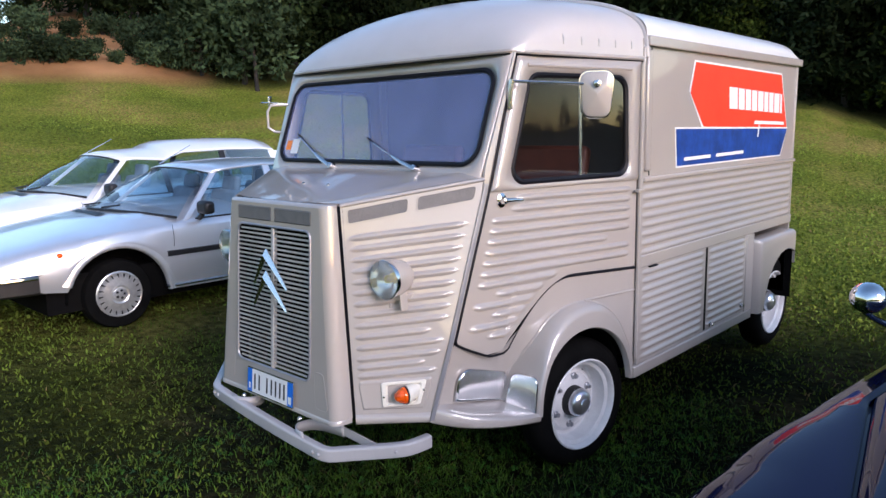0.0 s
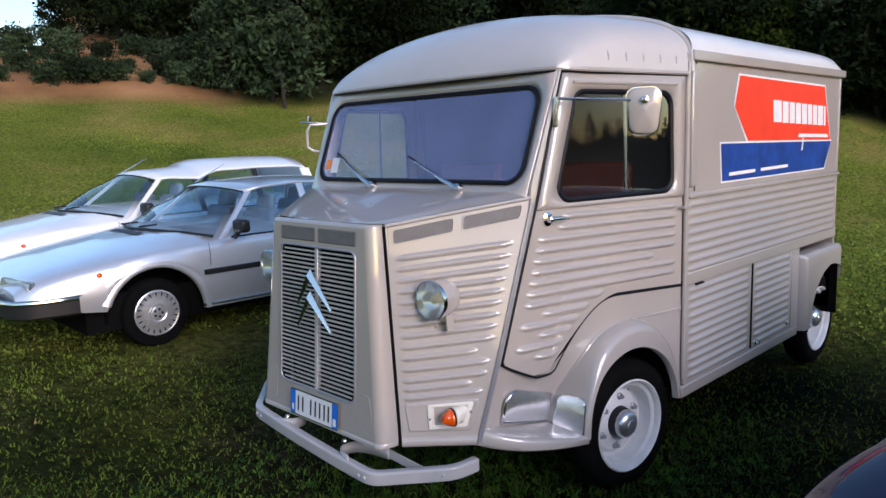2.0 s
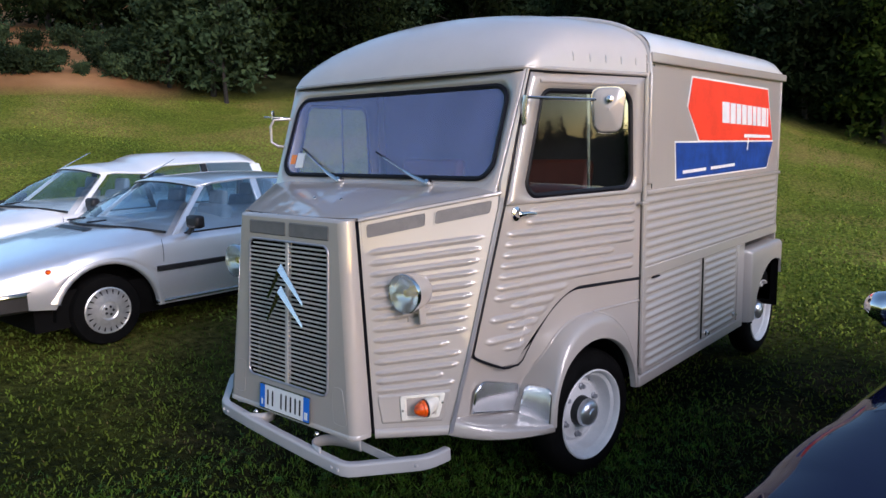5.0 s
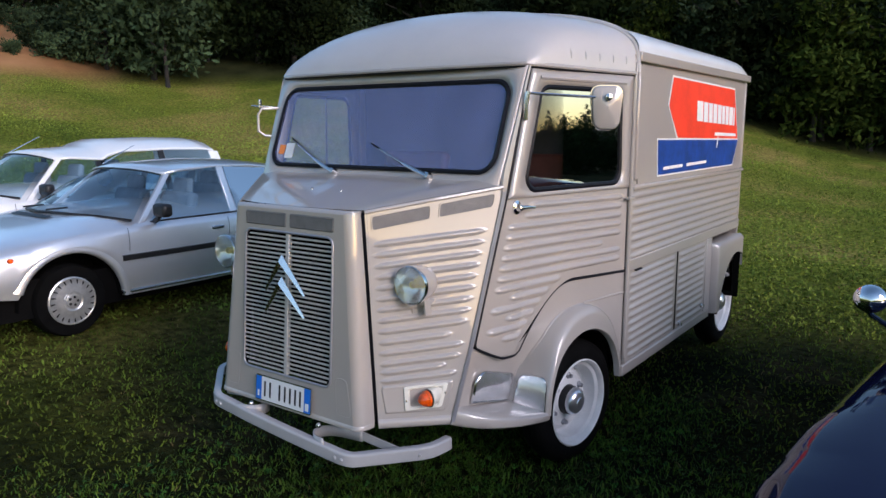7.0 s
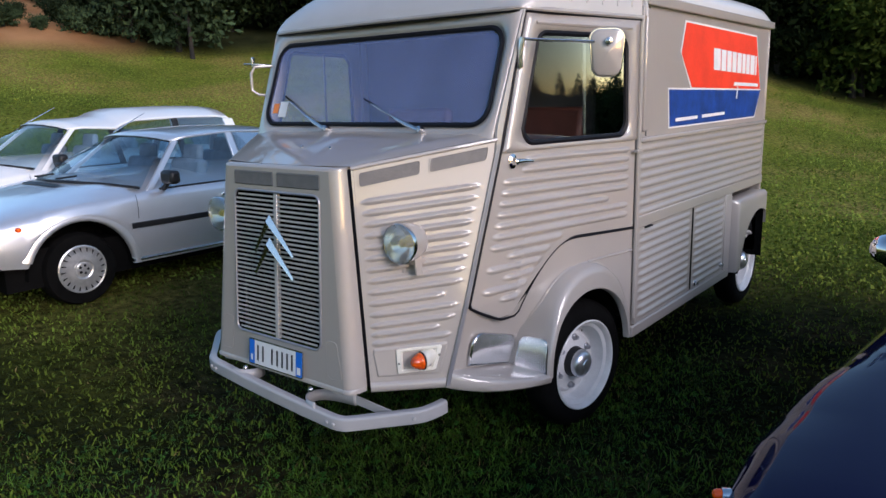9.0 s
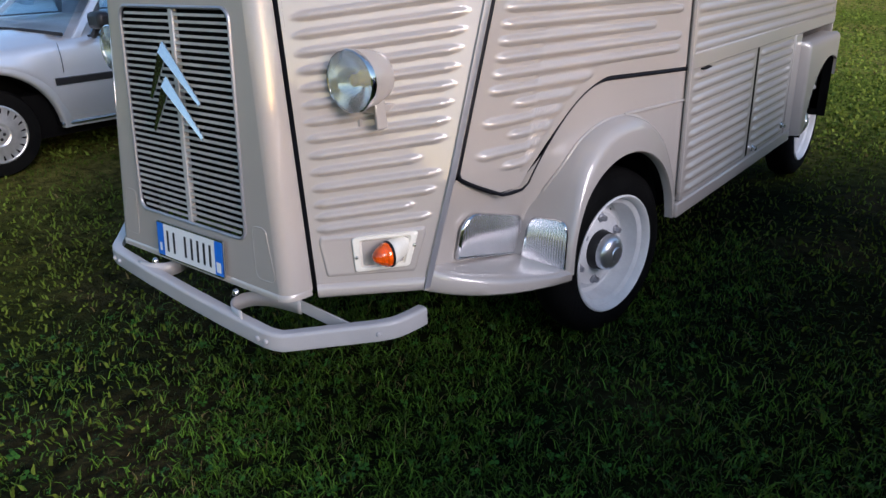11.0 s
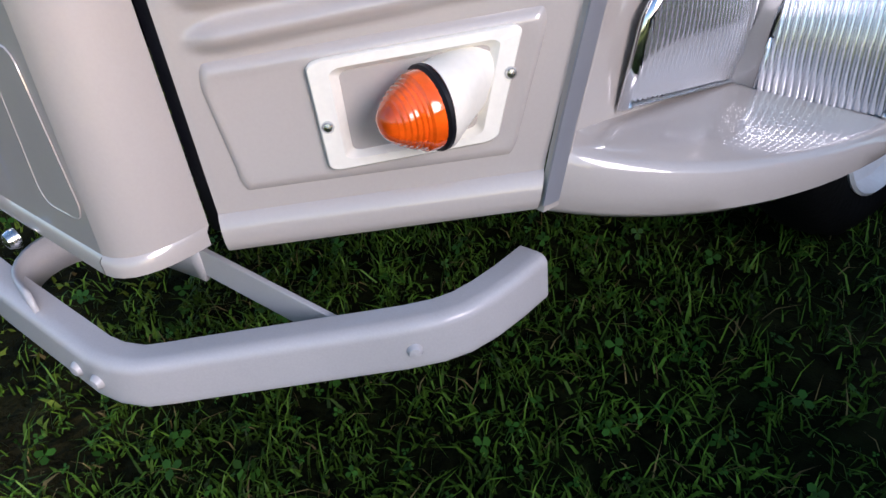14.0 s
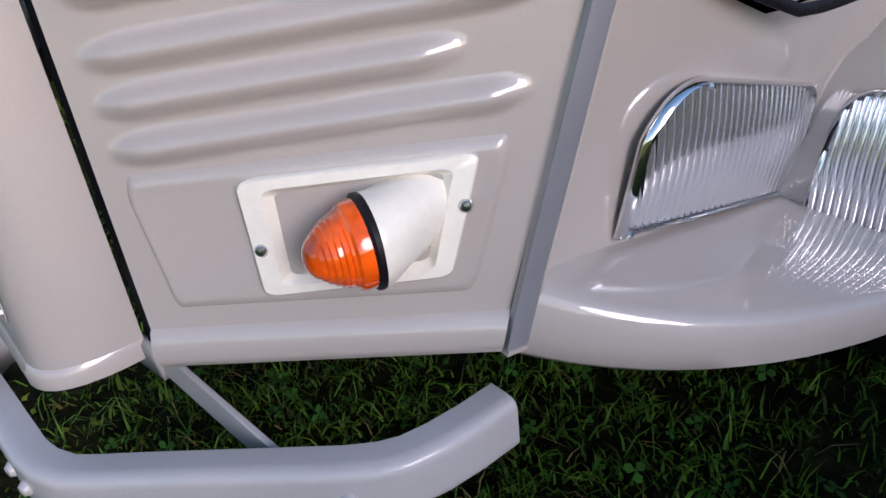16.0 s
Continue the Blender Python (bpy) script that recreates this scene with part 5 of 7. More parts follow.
def build_roofs():
    bm, rows = bmesh.new(), []
    y0, y1 = 0.776, 1.635
    for j in range(29):
        t = (j / 28) ** 1.6
        y = lerp(y0, y1, t)
        f = (y - y0) / (y1 - y0)
        h = 0.352 * (1 - (1 - f) ** 3.2) ** 0.62 + 0.002
        w = min(0.99, door_x(y) + 0.006) if y > 0.84 else lerp(0.800, door_x(0.84) + 0.006, (y - y0) / 0.064)
        row = []
        for i in range(49):
            v = -1 + 2 * i / 48
            u = math.sin(v * math.pi / 2)
            u = math.copysign(1 - (1 - abs(u)) ** 1.5, u) if abs(u) < 1 else u
            yy = y - 0.035 * (1 - u * u) * (1 - f) ** 6
            row.append((w * u, yy, 1.998 + h * dome(u)))
        rows.append(row)
    grid(bm, rows)
    part("cab_roof", bm, ROOFP, van, "pale beige domed cab roof", smooth=60)
    # gutter round the cab roof
    for sx in (1, -1):
        bm = bmesh.new()
        path = [(0.0, 0.742, 1.996), (0.4 * sx, 0.752, 1.996), (0.70 * sx, 0.770, 1.996), (0.79 * sx, 0.782, 1.996), (0.815 * sx, 0.81, 1.995)]
        path += [(door_x(y) * sx + 0.004 * sx, y, 1.992) for y in (0.9, 1.1, 1.3, 1.5, 1.62)]
        tube(bm, path, 0.011, 8)
        gut = part("roof_gutter", bm, PAINT, van)
        bm = bmesh.new()
        tube(bm, [(p[0] - 0.003 * sx, p[1] - 0.001, p[2] - 0.012) for p in path], 0.0045, 6)
        part("gutter_seal", bm, RUBBER, gut)
        for k in range(5):
            y = lerp(1.06, 1.52, k / 4)
            bm = bmesh.new()
            x = door_x(y)
            tube(bm, [(sx * (x + 0.004), y, 2.035), (sx * (x + 0.004), y, 2.06), (sx * (x - 0.006), y, 2.085)], [0.006, 0.008, 0.004], 8)
            part("roof_dimple", bm, ROOFP, van)
        # rolled edge at the rear of the cab roof
    bm = bmesh.new()
    pts = []
    for i in range(41):
        u = math.sin((-1 + 2 * i / 40) * math.pi / 2)
        pts.append((0.992 * u, 1.630, 2.0 + 0.356 * dome(u)))
    tube(bm, pts, 0.014, 8)
    part("roof_edge_bead", bm, ROOFP, van)
    # load box roof
    bm, rows = bmesh.new(), []
    for j in range(17):
        t = j / 16
        y = lerp(1.62, BY1 + 0.015, t)
        d = max(0.0, 1 - (BY1 + 0.015 - y) / 0.22)
        h = lerp(0.235, 0.215, t) * math.sqrt(max(0.0, 1 - d ** 3)) + 0.004
        rows.append([((BX + 0.012) * u, y, 2.098 + h * max(0.0, 1 - abs(u) ** 2.0) ** (1 / 2.6)) for u in (math.sin((-1 + 2 * i / 40) * math.pi / 2) for i in range(41))])
    grid(bm, rows)
    part("box_roof", bm, BOXROOF, van, "rounded load roof whitened for sky light", smooth=60)
    bm = bmesh.new()
    box(bm, -BX + 0.01, BX - 0.01, BY1 - 0.02, BY1, 0.40, 2.10)
    part("rear_wall", bm, PAINT, van)
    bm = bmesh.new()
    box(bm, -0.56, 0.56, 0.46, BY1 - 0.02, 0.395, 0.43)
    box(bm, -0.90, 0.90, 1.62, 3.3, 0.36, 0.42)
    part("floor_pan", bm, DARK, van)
    bm = bmesh.new()
    fill(bm, [(-0.96, 1.66, 0.42), (0.96, 1.66, 0.42), (0.96, 1.66, 2.08), (0.5, 1.66, 2.25), (-0.5, 1.66, 2.25), (-0.96, 1.66, 2.08)])
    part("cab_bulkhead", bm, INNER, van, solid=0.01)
    # seats, wheel and dash in the cab
    for x in (-0.45, 0.45):
        bm = bmesh.new()
        prism(bm, [(x - 0.25, y, z) for y, z in ((1.05, 0.95), (1.05, 1.08), (1.12, 1.11), (1.45, 1.07), (1.50, 0.95))], (0.5, 0, 0))
        seat = part("seat", bm, SEATR, van, "rust-red vinyl seat", bevel=0.03)
        bm = bmesh.new()
        prism(bm, [(x - 0.25, y, z) for y, z in ((1.42, 1.06), (1.50, 1.04), (1.62, 1.55), (1.55, 1.57))], (0.5, 0, 0))
        part("backrest", bm, SEATR, seat, bevel=0.03)
    bm = bmesh.new()
    hub = Vector((0.42, 0.93, 1.40))
    nrm = Vector((0, -0.42, 0.9)).normalized()
    a1 = Vector((1, 0, 0))
    a2 = nrm.cross(a1)
    ring_tube(bm, [hub + 0.21 * (math.cos(t) * a1 + math.sin(t) * a2) for t in (2 * math.pi * k / 28 for k in range(28))], 0.011, 8)
    for t in (0.3, 2.4, 4.5):
        tube(bm, [hub, hub + 0.2 * (math.cos(t) * a1 + math.sin(t) * a2)], 0.008, 6)
    tube(bm, [hub, hub - nrm * 0.7], 0.02, 8)
    part("steering_wheel", bm, INNER, van, "grey steering wheel")
    bm = bmesh.new()
    prism(bm, [(-0.74, y, z) for y, z in ((0.60, 1.36), (0.60, 1.47), (0.72, 1.465), (0.78, 1.42), (0.74, 1.36))], (1.48, 0, 0))
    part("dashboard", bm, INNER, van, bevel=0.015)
    bm = bmesh.new()
    box(bm, -0.06, 0.20, 0.64, 0.74, 1.472, 1.50)
    part("paper_on_dash", bm, WHITE, van, "white papers on the dashboard")
    bm = bmesh.new()
    fill(bm, [(-0.70, 0.80, 1.965), (0.70, 0.80, 1.965), (0.92, 1.64, 1.985), (-0.92, 1.64, 1.985)])
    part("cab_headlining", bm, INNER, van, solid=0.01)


build_roofs()


# bumper: a channel bar bent round the nose, on two brackets
def build_bumper():
    right = [(0.0, -0.066), (0.20, -0.064), (0.385, -0.056), (0.415, -0.049), (0.443, -0.034), (0.468, -0.012), (0.490, 0.008)]
    right += [(lerp(0.490, 0.655, t), lerp(0.008, 0.150, t)) for t in (0.33, 0.66, 1.0)]
    right += [(0.680, 0.176), (0.696, 0.202), (0.705, 0.235), (0.710, 0.275), (0.712, 0.318)]
    # the bar sits a little off to the van's right
    left = [(-x - 0.050 * smoothstep(0.1, 0.4, x), y) for x, y in right]
    path = left[:0:-1] + right

    def z_at(x):
        return 0.2965 - 0.046 * x / 0.5 if x < 0.45 else 0.2551 + 0.026 * (x - 0.45) / 0.25

    bm, rows = bmesh.new(), []
    for k, (x, y) in enumerate(path):
        x1, y1 = path[max(k - 1, 0)]
        x2, y2 = path[min(k + 1, len(path) - 1)]
        ln = math.hypot(x2 - x1, y2 - y1)
        nx, ny = (y2 - y1) / ln, -(x2 - x1) / ln
        z = z_at(x)
        ring = []
        for d, h in ((-0.026, 0.0722), (-0.006, 0.0731), (-0.003, 0.0730), (0.003, 0.0722), (0.007, 0.0698), (0.0093, 0.0660), (0.0100, 0.0620), (0.0100, 0.0595), (0.0100, 0.0225), (0.0100, 0.020), (0.0085, 0.016), (0.004, 0.014), (-0.002, 0.014), (-0.002, 0.066), (-0.026, 0.067)):
            ring.append((x + nx * (d - 0.008), y + ny * (d - 0.008), z + h))
        rows.append(ring)
    vs = grid(bm, rows, loop=True)
    bm.faces.new(vs[0])
    bm.faces.new(vs[-1][::-1])
    bumper = part("front_bumper", bm, BUMPP, van, "grey painted bent bumper bar", smooth=32)
    for sx in (1, -1):
        for x, y in ((0.360, -0.057), (0.395, -0.054), (0.660, 0.156)):
            bm = bmesh.new()
            nx = Vector((0.25 if x < 0.5 else 0.70, -1 if x < 0.5 else -0.72, 0)).normalized()
            x += 0.050 if sx < 0 else 0.0
            p = Vector((x, y, z_at(x * sx) + 0.04)) + nx * 0.002
            lathe(bm, [(0.0, 0.007), (0.006, 0.006), (0.009, 0.001), (0.009, -0.004)], mirrored(sx, p), mirrored(sx, nx), 12)
            part("bumper_bolt", bm, BUMPP, bumper)
        # flat brace out to the bent end, and a curled strap behind the bar
        rise = 0.035 if sx < 0 else 0.0
        brace = [(0.36, 0.108, 0.366), (0.45, 0.118, 0.352), (0.54, 0.128, 0.338), (0.615, 0.136, 0.326)]
        bm = bmesh.new()
        ends = (brace[0], brace[-1])
        prism(bm, [mirrored(sx, (x, y, z + dz + rise)) for (x, y, z), dz in ((ends[0], -0.040), (ends[1], -0.040), (ends[1], 0.0), (ends[0], 0.0))], (0, 0.007, 0))
        part("bumper_brace", bm, BUMPP, bumper, bevel=0.0012)
        strap = curve_through([(0.285, -0.052), (0.225, -0.042), (0.188, -0.012), (0.178, 0.025), (0.195, 0.062), (0.245, 0.090), (0.34, 0.106), (0.37, 0.109)], 22)
        bm = bmesh.new()
        grid(bm, [[mirrored(sx, (p[0], p[1], z + rise)) for p in strap] for z in (0.318, 0.368)])
        part("bumper_strap", bm, BUMPP, bumper, solid=0.006)


build_bumper()


# ---- cars ----
def profile(points):
    """A smooth height along a line of (place, height) points."""
    def at(y):
        if y <= points[0][0]:
            return points[0][1]
        for i in range(len(points) - 1):
            (y0, z0), (y1, z1) = points[i], points[i + 1]
            if y <= y1:
                m0 = (z1 - (points[i - 1][1] if i else z0)) / (y1 - (points[i - 1][0] if i else y0))
                m1 = ((points[i + 2][1] if i + 2 < len(points) else z1) - z0) / ((points[i + 2][0] if i + 2 < len(points) else y1) - y0)
                h = y1 - y0
                t = (y - y0) / h
                return (2 * t ** 3 - 3 * t * t + 1) * z0 + (t ** 3 - 2 * t * t + t) * h * m0 + (3 * t * t - 2 * t ** 3) * z1 + (t ** 3 - t * t) * h * m1
        return points[-1][1]
    return at


def build_car(car, at, paint, length, hubs, wr, arch, top, belt, width, sill, roof_pts, side_win, inset, tail, round_top=0.10, wheel_cover=ALLOY, cover_size=1.0, bulge=0.03, section=None, drop=None, mirrors=True):
    """A car facing -y: its lower shell with wheel arches, then glasshouse, seats and wheels."""
    ox, oy, oz = at
    drop = drop or (lambda y: 0.045)

    def w(x, y, z):
        return (ox + x, oy + y, oz + z)

    ys = sorted({round(lerp(0, length, k / 70), 4) for k in range(71)} | {round(h + s * arch * math.cos(radians(a)), 4) for h in hubs for s in (1, -1) for a in range(0, 90, 9)})
    rows = []
    for y in ys:
        hw, zb, zt = width(y), belt(y), top(y)
        lo = sill(y)
        for h in hubs:
            if abs(y - h) < arch:
                lo = max(lo, wr - 0.02 + math.sqrt(arch * arch - (y - h) ** 2))
        r = min(round_top, (zb - lo) * 0.5)
        row = section(y, hw, zb, zt, r) if section else [(0, zt), (hw * 0.35, lerp(zt, zb, 0.05)), (hw * 0.65, lerp(zt, zb, 0.25)), (hw * 0.85, lerp(zt, zb, 0.7))]
        row += [(hw - r + r * math.sin(t), zb - r * (1 - math.cos(t))) for t in (0.15, 0.5, 0.9, 1.3)]
        z1 = zb - r
        row += [(hw + bulge * math.sin(math.pi * k / 6) * 0.6, lerp(z1, lo, k / 6)) for k in range(1, 7)]
        row += [(hw - 0.03, lo)]
        rows.append([w(-x, y, z) for x, z in row[::-1]] + [w(x, y, z) for x, z in row[1:]])
    bm = bmesh.new()
    vs = grid(bm, rows)
    bm.faces.new(vs[0])
    bm.faces.new(vs[-1][::-1])
    body = part("body", bm, paint, car, smooth=38)
    bm = bmesh.new()
    box(bm, ox - width(1) + 0.10, ox + width(1) - 0.10, oy + 0.45, oy + length - 0.2, oz + 0.19, oz + 0.48)
    part("underbody", bm, DARK, car)
    for h in hubs:
        for sx in (1, -1):
            bm = bmesh.new()
            x1 = width(h) - 0.035
            pts = [(h + arch * 0.99 * math.cos(radians(a)), wr - 0.02 + arch * 0.99 * math.sin(radians(a))) for a in range(0, 181, 12)]
            grid(bm, [[w(sx * x, y, z) for x in (x1, x1 - 0.28)] for y, z in pts])
            fill(bm, [w(sx * (x1 - 0.28), y, z) for y, z in pts])
            part("arch_lining", bm, DARK, car)
            c, ax = Vector(w(sx * (width(h) - 0.045), h, wr)), Vector((sx, 0, 0))
            bm = bmesh.new()
            lathe(bm, [(wr * 0.60, -0.18), (wr * 0.95, -0.18), (wr, -0.15), (wr * 1.005, -0.09), (wr, -0.03), (wr * 0.95, -0.005), (wr * 0.80, 0.0), (wr * 0.60, -0.008)], c, ax, 40)
            wheel = part("wheel", bm, TYRE, car, "black tyre with a silver wheel cover")
            wc = wr * cover_size
            bm = bmesh.new()
            lathe(bm, [(wc * 0.74, -0.012), (wc * 0.74, 0.002), (wc * 0.70, 0.008), (wc * 0.67, 0.004), (wc * 0.52, 0.012), (wc * 0.30, 0.018), (wc * 0.26, 0.010), (wc * 0.22, 0.010), (wc * 0.20, 0.018), (wc * 0.10, 0.022), (0, 0.022)], c, ax, 40)
            cover = part("wheel_cover", bm, wheel_cover, wheel)
            for k in range(20):
                a = 2 * math.pi * k / 20
                bm = bmesh.new()
                fill(bm, [c + Vector((sx * h, wc * q * math.cos(a + d), wc * q * math.sin(a + d))) for q, d, h in ((0.54, -0.015, 0.0128), (0.54, 0.03, 0.0128), (0.665, 0.075, 0.0068), (0.665, -0.01, 0.0068))])
                part("cover_slot", bm, DARK, cover)
            for k in range(5):
                a = 2 * math.pi * k / 5
                p = c + Vector((sx * 0.018, wc * 0.12 * math.cos(a), wc * 0.12 * math.sin(a)))
                bm = bmesh.new()
                lathe(bm, [(0.014, 0.0), (0.010, 0.004), (0.0, 0.005)], p, ax, 8)
                part("wheel_nut", bm, TRIM, cover)
    # glasshouse: ridge points (y, z, half width) from the windscreen's foot to the tail
    cross = [0.0, 0.35, 0.65, 0.85, 0.95, 1.0]
    rows = []
    for y, z, hw in roof_pts:
        half = [(hw * u, y - 0.10 * (1 - u * u) * (1 if y < roof_pts[0][0] + 0.3 else 0) , z - drop(y) * u ** 2.5) for u in cross]
        rows.append([w(-x, yy, zz) for x, yy, zz in half[::-1]] + [w(x, yy, zz) for x, yy, zz in half[1:]])
    bm = bmesh.new()
    grid(bm, rows)
    roof = part("roof", bm, paint, car, smooth=50, solid=0.02)
    y_r, z_r, hw_r = roof_pts[0]
    base_y, base_z = side_win["base"]
    bw = width(base_y) - inset
    scr_low = [(bw * u, base_y - 0.36 * (1 - u * u), lerp(top(base_y - 0.36 * (1 - u * u)), base_z, u * u) + 0.012) for u in (-1, -0.75, -0.4, 0, 0.4, 0.75, 1)]
    scr_hi = [(hw_r * u, y_r - 0.10 * (1 - u * u), z_r - drop(y_r) * abs(u) ** 2.5 - 0.004) for u in (-1, -0.75, -0.4, 0, 0.4, 0.75, 1)]
    bm = bmesh.new()
    grid(bm, [[w(*p) for p in scr_low], [w(*(Vector(a).lerp(Vector(b), 0.5) + Vector((0, -0.02, 0.02)))) for a, b in zip(scr_low, scr_hi)], [w(*p) for p in scr_hi]])
    g = part("windscreen", bm, CARGLASS, car, "bluish windscreen glass")
    g.visible_shadow = False
    bm = bmesh.new()
    tube(bm, [w(p[0], p[1] - 0.008, p[2] + 0.004) for p in scr_low], 0.012, 6)
    tube(bm, [w(p[0], p[1] - 0.004, p[2]) for p in scr_hi], 0.008, 6)
    part("windscreen_trim", bm, TRIM, car)
    # the sides: windows between belt and roof
    lows, highs = side_win["low"], side_win["high"]
    for sx in (1, -1):
        def low(y):
            return w(sx * (width(y) - inset), y, belt(y) - 0.012)

        def high(y):
            z = profile([(p[0], p[1]) for p in roof_pts])(y)
            h = profile([(p[0], p[2]) for p in roof_pts])(y)
            return w(sx * h, y, z - drop(y) - 0.007)

        for (a, b), (c, d) in zip(lows, highs):
            lo0, lo1, hi1, hi0 = (Vector(p) for p in (low(a), low(b), high(d), high(c)))
            bm = bmesh.new()
            grid(bm, [[lo0.lerp(lo1, k / 6).lerp(hi0.lerp(hi1, k / 6), t) for k in range(7)] for t in (0, 0.5, 1)])
            g = part("side_window", bm, CARGLASS, car, "tinted side glass")
            g.visible_shadow = False
        for (a, c), r, m in side_win["pillars"]:
            p, q = Vector(low(a)), Vector(high(c))
            bm = bmesh.new()
            d = Vector((0, r, 0))
            prism(bm, [p - d, p + d, q + d, q - d], (-0.03 * sx, 0, 0))
            part("pillar", bm, m or paint, car, bevel=0.006)
        bm = bmesh.new()
        tube(bm, [low(lerp(lows[0][0], lows[-1][1], k / 12)) for k in range(13)], 0.010, 6)
        part("belt_trim", bm, TRIM, car)
    # seats, dash and floor inside
    for x in (-0.38, 0.38):
        for y in (side_win["seat"], side_win["seat"] + 0.85):
            bm = bmesh.new()
            prism(bm, [w(x - 0.24, y + a, z) for a, z in ((0.02, 0.55), (0.16, 0.55), (0.26, 1.0), (0.16, 1.02))], (0.48, 0, 0))
            seat = part("seat", bm, SEATG, car, "grey cloth seat", bevel=0.04)
            bm = bmesh.new()
            prism(bm, [w(x - 0.13, y + a, z) for a, z in ((0.20, 0.99), (0.27, 0.98), (0.29, 1.13), (0.23, 1.14))], (0.26, 0, 0))
            part("headrest", bm, SEATG, seat, bevel=0.03)
    bm = bmesh.new()
    prism(bm, [w(-bw + 0.06, base_y + a, z) for a, z in ((-0.2, base_z - 0.06), (-0.15, base_z + 0.0), (0.12, base_z + 0.01), (0.18, base_z - 0.10))], (2 * bw - 0.12, 0, 0))
    part("dashboard", bm, TRIM, car, bevel=0.02)
    for sx in (1, -1) if mirrors else ():
        y = base_y + 0.18
        p = Vector(w(sx * (width(y) - inset + 0.02), y, belt(y) + 0.012))
        bm = bmesh.new()
        box(bm, p.x - 0.085 + 0.12 * sx, p.x + 0.085 + 0.12 * sx, p.y - 0.04, p.y + 0.055, p.z + 0.025, p.z + 0.135)
        mir = part("door_mirror", bm, TRIM, car, "black door mirror", bevel=0.028)
        bm = bmesh.new()
        tube(bm, [p + Vector((0, 0.01, -0.02)), p + Vector((0.05 * sx, 0.0, 0.0)), p + Vector((0.08 * sx, 0.0, 0.03))], 0.022, 8)
        part("mirror_foot", bm, TRIM, mir)
    return w


def cx_like(nm, label, at, paint, estate):
    car = thing(nm, at, label, "car", "cars parked in a row")
    length = 4.45 if not estate else 4.36
    hubs = (0.98, 3.68) if not estate else (0.98, 3.60)
    top = profile([(0, 0.60), (0.10, 0.68), (0.5, 0.775), (1.0, 0.862), (1.4, 0.915), (2.0, 0.93), (3.4, 0.92), (4.0, 0.90), (length, 0.72)])
    belt = profile([(0, 0.575), (0.10, 0.64), (0.4, 0.715), (1.0, 0.785), (1.5, 0.825), (2.4, 0.835), (3.4, 0.84), (4.0, 0.82), (length, 0.70)])
    width = profile([(0, 0.68), (0.12, 0.76), (0.5, 0.815), (1.0, 0.84), (2.0, 0.85), (3.2, 0.83), (4.0, 0.78), (length, 0.68)])
    sill = profile([(0, 0.45), (0.3, 0.40), (0.6, 0.36), (1.0, 0.27), (3.0, 0.27), (4.0, 0.33), (length, 0.42)])
    if estate:
        roof = [(1.98, 1.250, 0.56), (2.15, 1.285, 0.585), (2.48, 1.305, 0.60), (2.56, 1.345, 0.60), (2.7, 1.385, 0.60), (3.3, 1.398, 0.60), (3.74, 1.390, 0.59), (3.92, 1.370, 0.585), (4.00, 1.28, 0.58), (4.20, 1.02, 0.60), (4.29, 0.88, 0.62)]
        win = {"base": (1.52, 0.83), "low": ((1.68, 2.40), (2.47, 3.15), (3.23, 3.96)), "high": ((2.10, 2.40), (2.47, 3.15), (3.23, 3.84)), "seat": 2.05,
               "pillars": (((1.60, 2.03), 0.030, None), ((2.435, 2.435), 0.03, TRIM), ((3.19, 3.19), 0.035, TRIM), ((4.03, 3.92), 0.07, None))}
    else:
        roof = [(1.96, 1.235, 0.56), (2.12, 1.262, 0.585), (2.5, 1.285, 0.60), (2.9, 1.275, 0.595), (3.3, 1.23, 0.58), (3.6, 1.165, 0.56), (3.95, 1.04, 0.56), (4.22, 0.93, 0.58)]
        win = {"base": (1.52, 0.83), "low": ((1.68, 2.50), (2.58, 3.22), (3.3, 3.66)), "high": ((2.08, 2.50), (2.58, 3.15), (3.23, 3.50)), "seat": 2.05,
               "pillars": (((1.60, 2.01), 0.030, None), ((2.54, 2.54), 0.035, None), ((3.26, 3.19), 0.04, None), ((3.70, 3.54), 0.05, None))}
    def drop(y):
        return lerp(0.05, 0.125, smoothstep(1.9, 2.5, y)) if estate else 0.045

    w = build_car(car, at, paint, length, hubs, 0.280, 0.405, top, belt, width, sill, roof, win, 0.055, None, drop=drop, cover_size=0.90)
    for h in hubs[:1]:
        for sx in (1, -1):
            bm = bmesh.new()
            arc = [(h + 0.405 * math.cos(radians(a)), 0.260 + 0.405 * math.sin(radians(a))) for a in range(0, 161, 10)]
            rows = [[w(sx * (width(y) + dx), h + (y - h) * k, 0.260 + (z - 0.260) * k) for y, z in arc] for dx, k in ((-0.03, 0.97), (0.012, 0.975), (0.022, 1.0), (0.022, 1.04), (0.012, 1.12), (-0.004, 1.19))]
            grid(bm, rows)
            part("arch_flare", bm, paint, car, smooth=60)
    # bumper with chrome top, lamps, side strip, sill bar, handles
    bm = bmesh.new()
    half = [(0, -0.085), (0.35, -0.08), (0.62, -0.06), (0.74, -0.01), (0.805, 0.08), (0.83, 0.16), (0.85, 0.27), (0.857, 0.38)]
    pts = [(-x, y) for x, y in half[:0:-1]] + half
    grid(bm, [[w(x * k, y + d, z) for x, y in pts] for k, d, z in ((0.95, 0.06, 0.530), (1.0, 0, 0.525), (1.0, 0, 0.405), (0.97, 0.04, 0.385))])
    bumper = part("front_bumper", bm, TRIM, car, "black bumper with chrome strip")
    bm = bmesh.new()
    tube(bm, [w(x * 1.005, y - 0.006, 0.520) for x, y in pts], 0.018, 8)
    part("chrome_strip", bm, CHROME, bumper)
